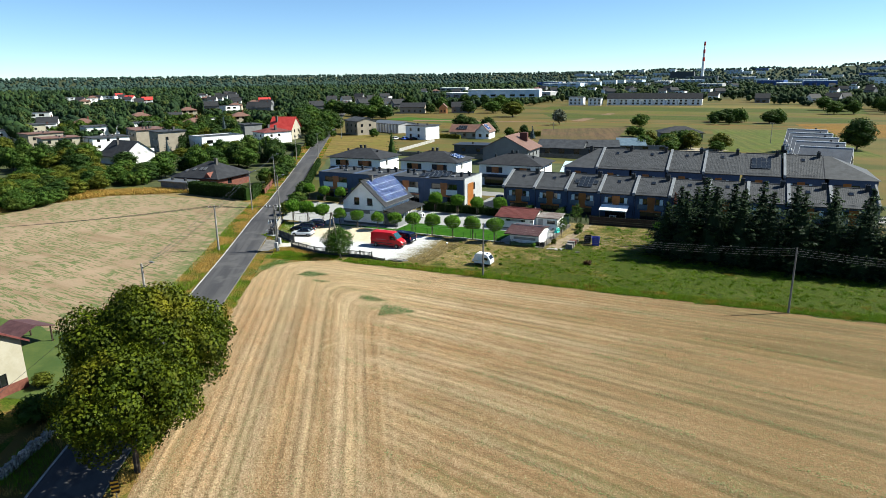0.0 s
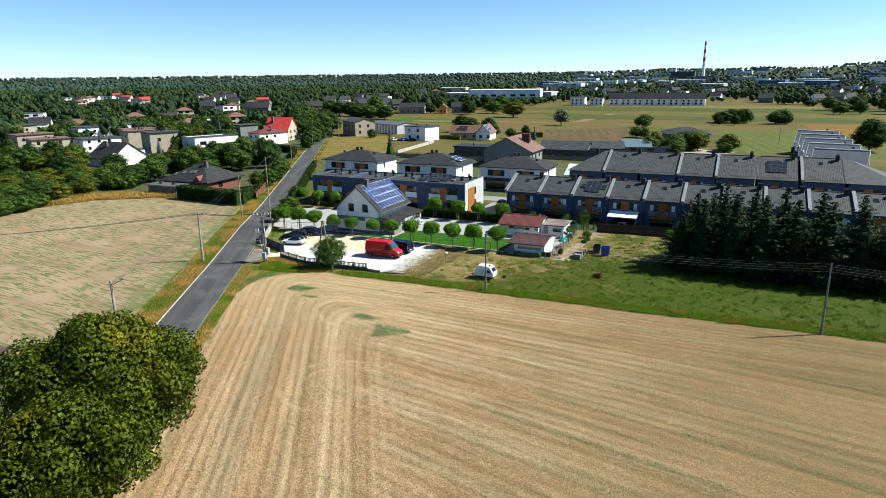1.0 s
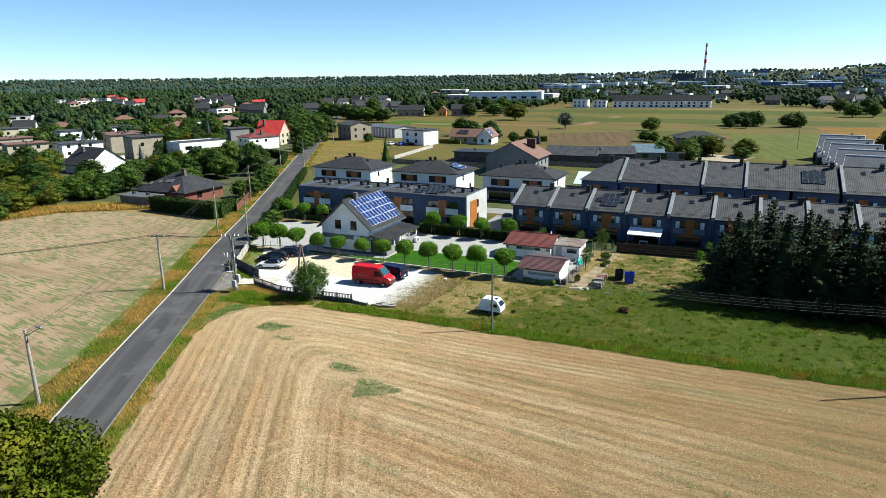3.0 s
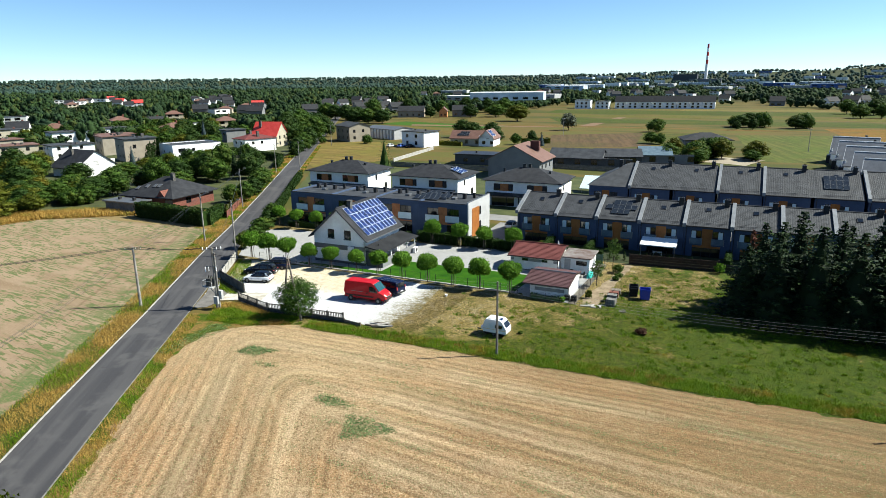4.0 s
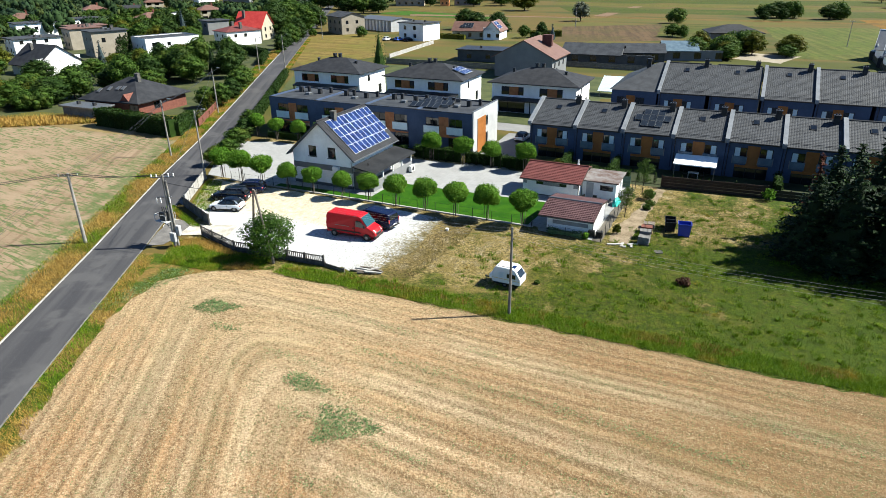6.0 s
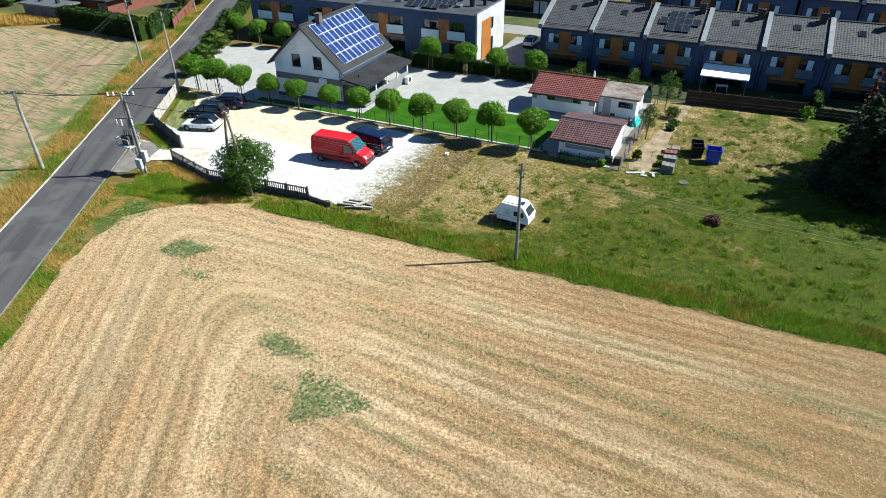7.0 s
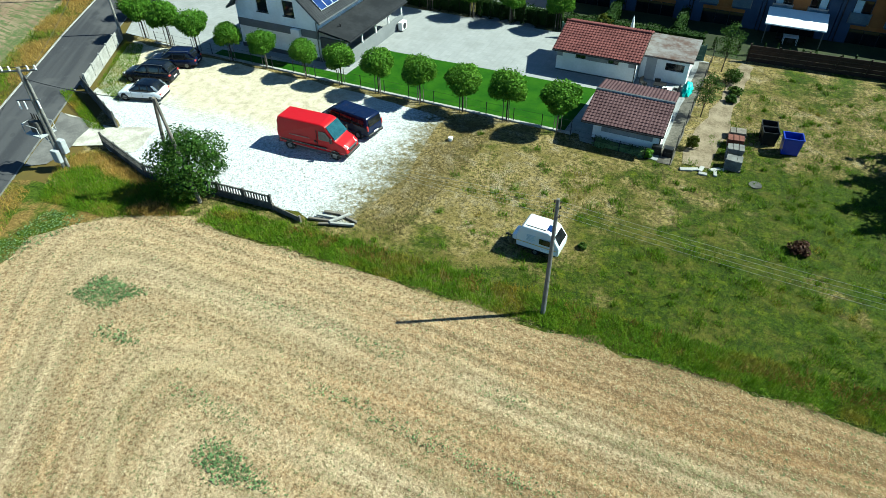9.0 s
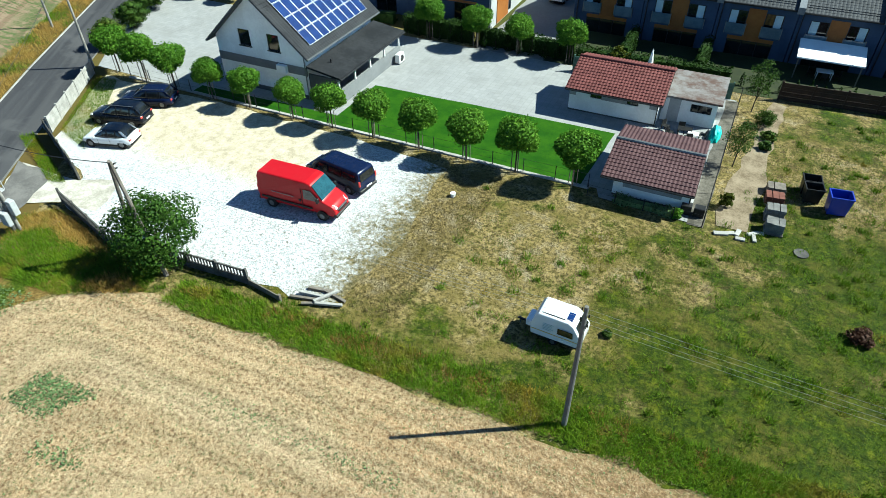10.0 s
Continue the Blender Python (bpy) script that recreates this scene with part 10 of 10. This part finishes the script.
MEADOW = [(-61, 80.5), (-57, 82), (-32, 82.6), (13, 84.2), (34, 85), (34, 120), (-23, 120.5), (-28, 101.5), (-37, 101.5), (-45, 100), (-46, 87), (-58, 84)]
x, y = spread(MEADOW, 330000)
dry = np.array([noise.noise(Vector((a * 0.12, b * 0.12, 3))) for a, b in zip(x, y)]) + np.interp(x, [-44, -34, -16], [0.42, 0.24, -0.34]) + np.interp(y, [82, 90, 103, 112], [-0.5, 0.0, 0.0, 0.25])
g = dry < 0.12
stuff("meadow_blades", *blades(put(x[g], y[g], 0.02), 0.15, 0.010, (0.4, 1.4), rg), L_GRASS, "short green grass of the meadow", "grass")
g = (~g) & (rg.uniform(0, 1, len(x)) < 0.6)
stuff("dry_meadow_blades", *blades(put(x[g], y[g], 0.02), 0.11, 0.010, (0.2, 1.2), rg), L_BURNT, "short burnt grass of the meadow", "grass")
tx, ty = spread(MEADOW, 3600)
cl = np.array([noise.noise(Vector((a * 0.2, b * 0.2, 8))) for a, b in zip(tx, ty)]) > np.interp(tx, [-46, -20], [0.25, -0.15])
tx, ty = np.repeat(tx[cl], 44), np.repeat(ty[cl], 44)
ex, ey = spread([(-48.5, 86), (-43, 85.6), (-42, 101.5), (-48.5, 101.5)], 15000)
ek = rg.uniform(-48.5, -44.5, len(ex)) < ex
stuff("yard_rim_grass", *blades(put(ex[ek], ey[ek], 0.045), 0.12, 0.02, (0.2, 1.2), rg), L_BURNT, "thin burnt grass at the rim of the crushed stone", "grass")
stuff("grass_tufts", *blades(put(tx + rg.normal(0, 0.16, len(tx)), ty + rg.normal(0, 0.16, len(ty)), 0.02), 0.22, 0.013, (0.4, 1.4), rg), L_RIM, "darker tufts of taller grass in the meadow", "grass")
# bright clumps of taller grass and herbs, thicker to the east
cx, cy = spread(MEADOW, 1500)
ck = rg.uniform(0, 1, len(cx)) < np.interp(cx, [-45, -30, 0], [0.12, 0.5, 0.9])
ck |= (cy < 86.5) & (rg.uniform(0, 1, len(cx)) < 0.8)
cx, cy = cx[ck], cy[ck]
cr = rg.uniform(0.10, 0.30, len(cx))
cx, cy, cr = np.repeat(cx, 70), np.repeat(cy, 70), np.repeat(cr, 70)
stuff("grass_clumps", *blades(put(cx + rg.normal(0, 1, len(cx)) * cr, cy + rg.normal(0, 1, len(cy)) * cr, 0.02), 0.30, 0.02, (0.5, 1.45), rg), L_LUSH, "bright green clumps of lush grass in the meadow", "grass")
# lush rim between field and meadow
rim = [(-56, 81.6), (-41.6, 82.2), (-32, 82.4), (-10, 82.9), (13, 84.0), (34, 84.8), (34, 88), (13, 86.4), (-10, 85.4), (-32, 84.8), (-45, 84.5), (-56, 83.6)]
x, y = spread(rim, 150000)
dk = np.array([noise.noise(Vector((a * 0.28, b * 0.4, 11))) + 0.5 * noise.noise(Vector((a * 1.1, b * 1.1, 12))) for a, b in zip(x, y)]) > 0.14
dk &= (y > 83.4 + 0.028 * (x + 32)) & (rg.uniform(0, 1, len(x)) < 0.5)
stuff("rim_dry_grass", *blades(put(x[dk], y[dk], 0.02), 0.33, 0.018, (0.3, 1.4), rg), L_RUSTGR, "rusty seed heads and dry tufts along the field's edge", "grass")
x, y = x[~dk], y[~dk]
stuff("rim_grass", *blades(put(x, y, 0.02), 0.4, 0.015, (0.3, 1.4), rg), L_RIM, "lush green grass along the field's edge", "grass")
x, y = spread([(-68, 79), (-62, 79.5), (-57.5, 81.8), (-58, 84.2), (-63, 84), (-69, 85.6), (-71, 83.6)], 34000)
k = np.array([noise.noise(Vector((a * 0.35, b * 0.35, 2))) for a, b in zip(x, y)]) + rg.normal(0, 0.12, len(x)) > -0.22
stuff("corner_grass", *blades(put(x[k], y[k], 0.02), 0.32, 0.014, (0.3, 1.3), rg), L_RIM, "tall green grass by the transformer", "grass")
stuff("corner_dry_grass", *blades(put(x[~k], y[~k], 0.02), 0.36, 0.013, (0.6, 1.4), rg), L_DRYGR, "tall dry grass by the transformer", "grass")
for s, (o0, o1) in (("west", (-6.4, -2.9)), ("east", (2.9, 4.6))):
    a, b = road_at(o0), road_at(o1)
    for nm, lv, share in (("green", L_RIM, 0.35), ("dry", L_DRYGR, 0.65)):
        X, Y = [], []
        for i in range(1, 8):
            n = int(math.dist(ROAD[i], ROAD[i + 1]) * abs(o1 - o0) * 110)
            u, v = rg.uniform(0, 1, n), rg.uniform(0, 1, n)
            X.append((a[i][0] * (1 - u) + a[i + 1][0] * u) * (1 - v) + (b[i][0] * (1 - u) + b[i + 1][0] * u) * v)
            Y.append((a[i][1] * (1 - u) + a[i + 1][1] * u) * (1 - v) + (b[i][1] * (1 - u) + b[i + 1][1] * u) * v)
        X, Y = np.concatenate(X), np.concatenate(Y)
        ok = ~((s == "east") & (Y > 79.5) & (Y < 92)) & ~((Y > 92) & (s == "east") & (Y < 118))
        tone = np.array([noise.noise(Vector((p * 0.22, q * 0.22, 6))) for p, q in zip(X, Y)]) + rg.normal(0, 0.1, len(X))
        ok &= (tone > 0.06) if nm == "green" else (tone < 0.02)
        stuff("verge_" + nm + "_grass", *blades(put(X[ok], Y[ok], 0.02), 0.38, 0.016, (0.4, 1.4), rg), lv, "uneven tall grass on the road verge", "grass")
x, y = spread([(-150, 84), (-156, 86), (-155, 112), (-140, 122), (-128, 121), (-136, 115.5), (-145, 109.5), (-149.5, 97)], 40000)
stuff("hay_grass", *blades(put(x, y, 0.02), 0.9, 0.08, (0.7, 1.4), rg), L_DRYGR, "tall bleached grass at the rim of the tilled field", "grass")
x, y = spread([(-79.6, 92.0), (-71.2, 88.0), (-72.6, 87.6), (-80.3, 91.2)], 14000)
stuff("fence_grass", *blades(put(x, y, 0.05), 0.3, 0.014, (0.4, 1.4), rg), L_RIM, "green grass at the foot of the fence", "grass")
x, y = spread([(-78.0, 93.2), (-83.6, 102.0), (-81.0, 102.0), (-75.6, 95.0), (-74.0, 92.0)], 26000)
stuff("yard_grass", *blades(put(x, y, 0.05), 0.22, 0.014, (0.4, 1.4), rg), L_RIM, "grass behind the parked cars", "grass")
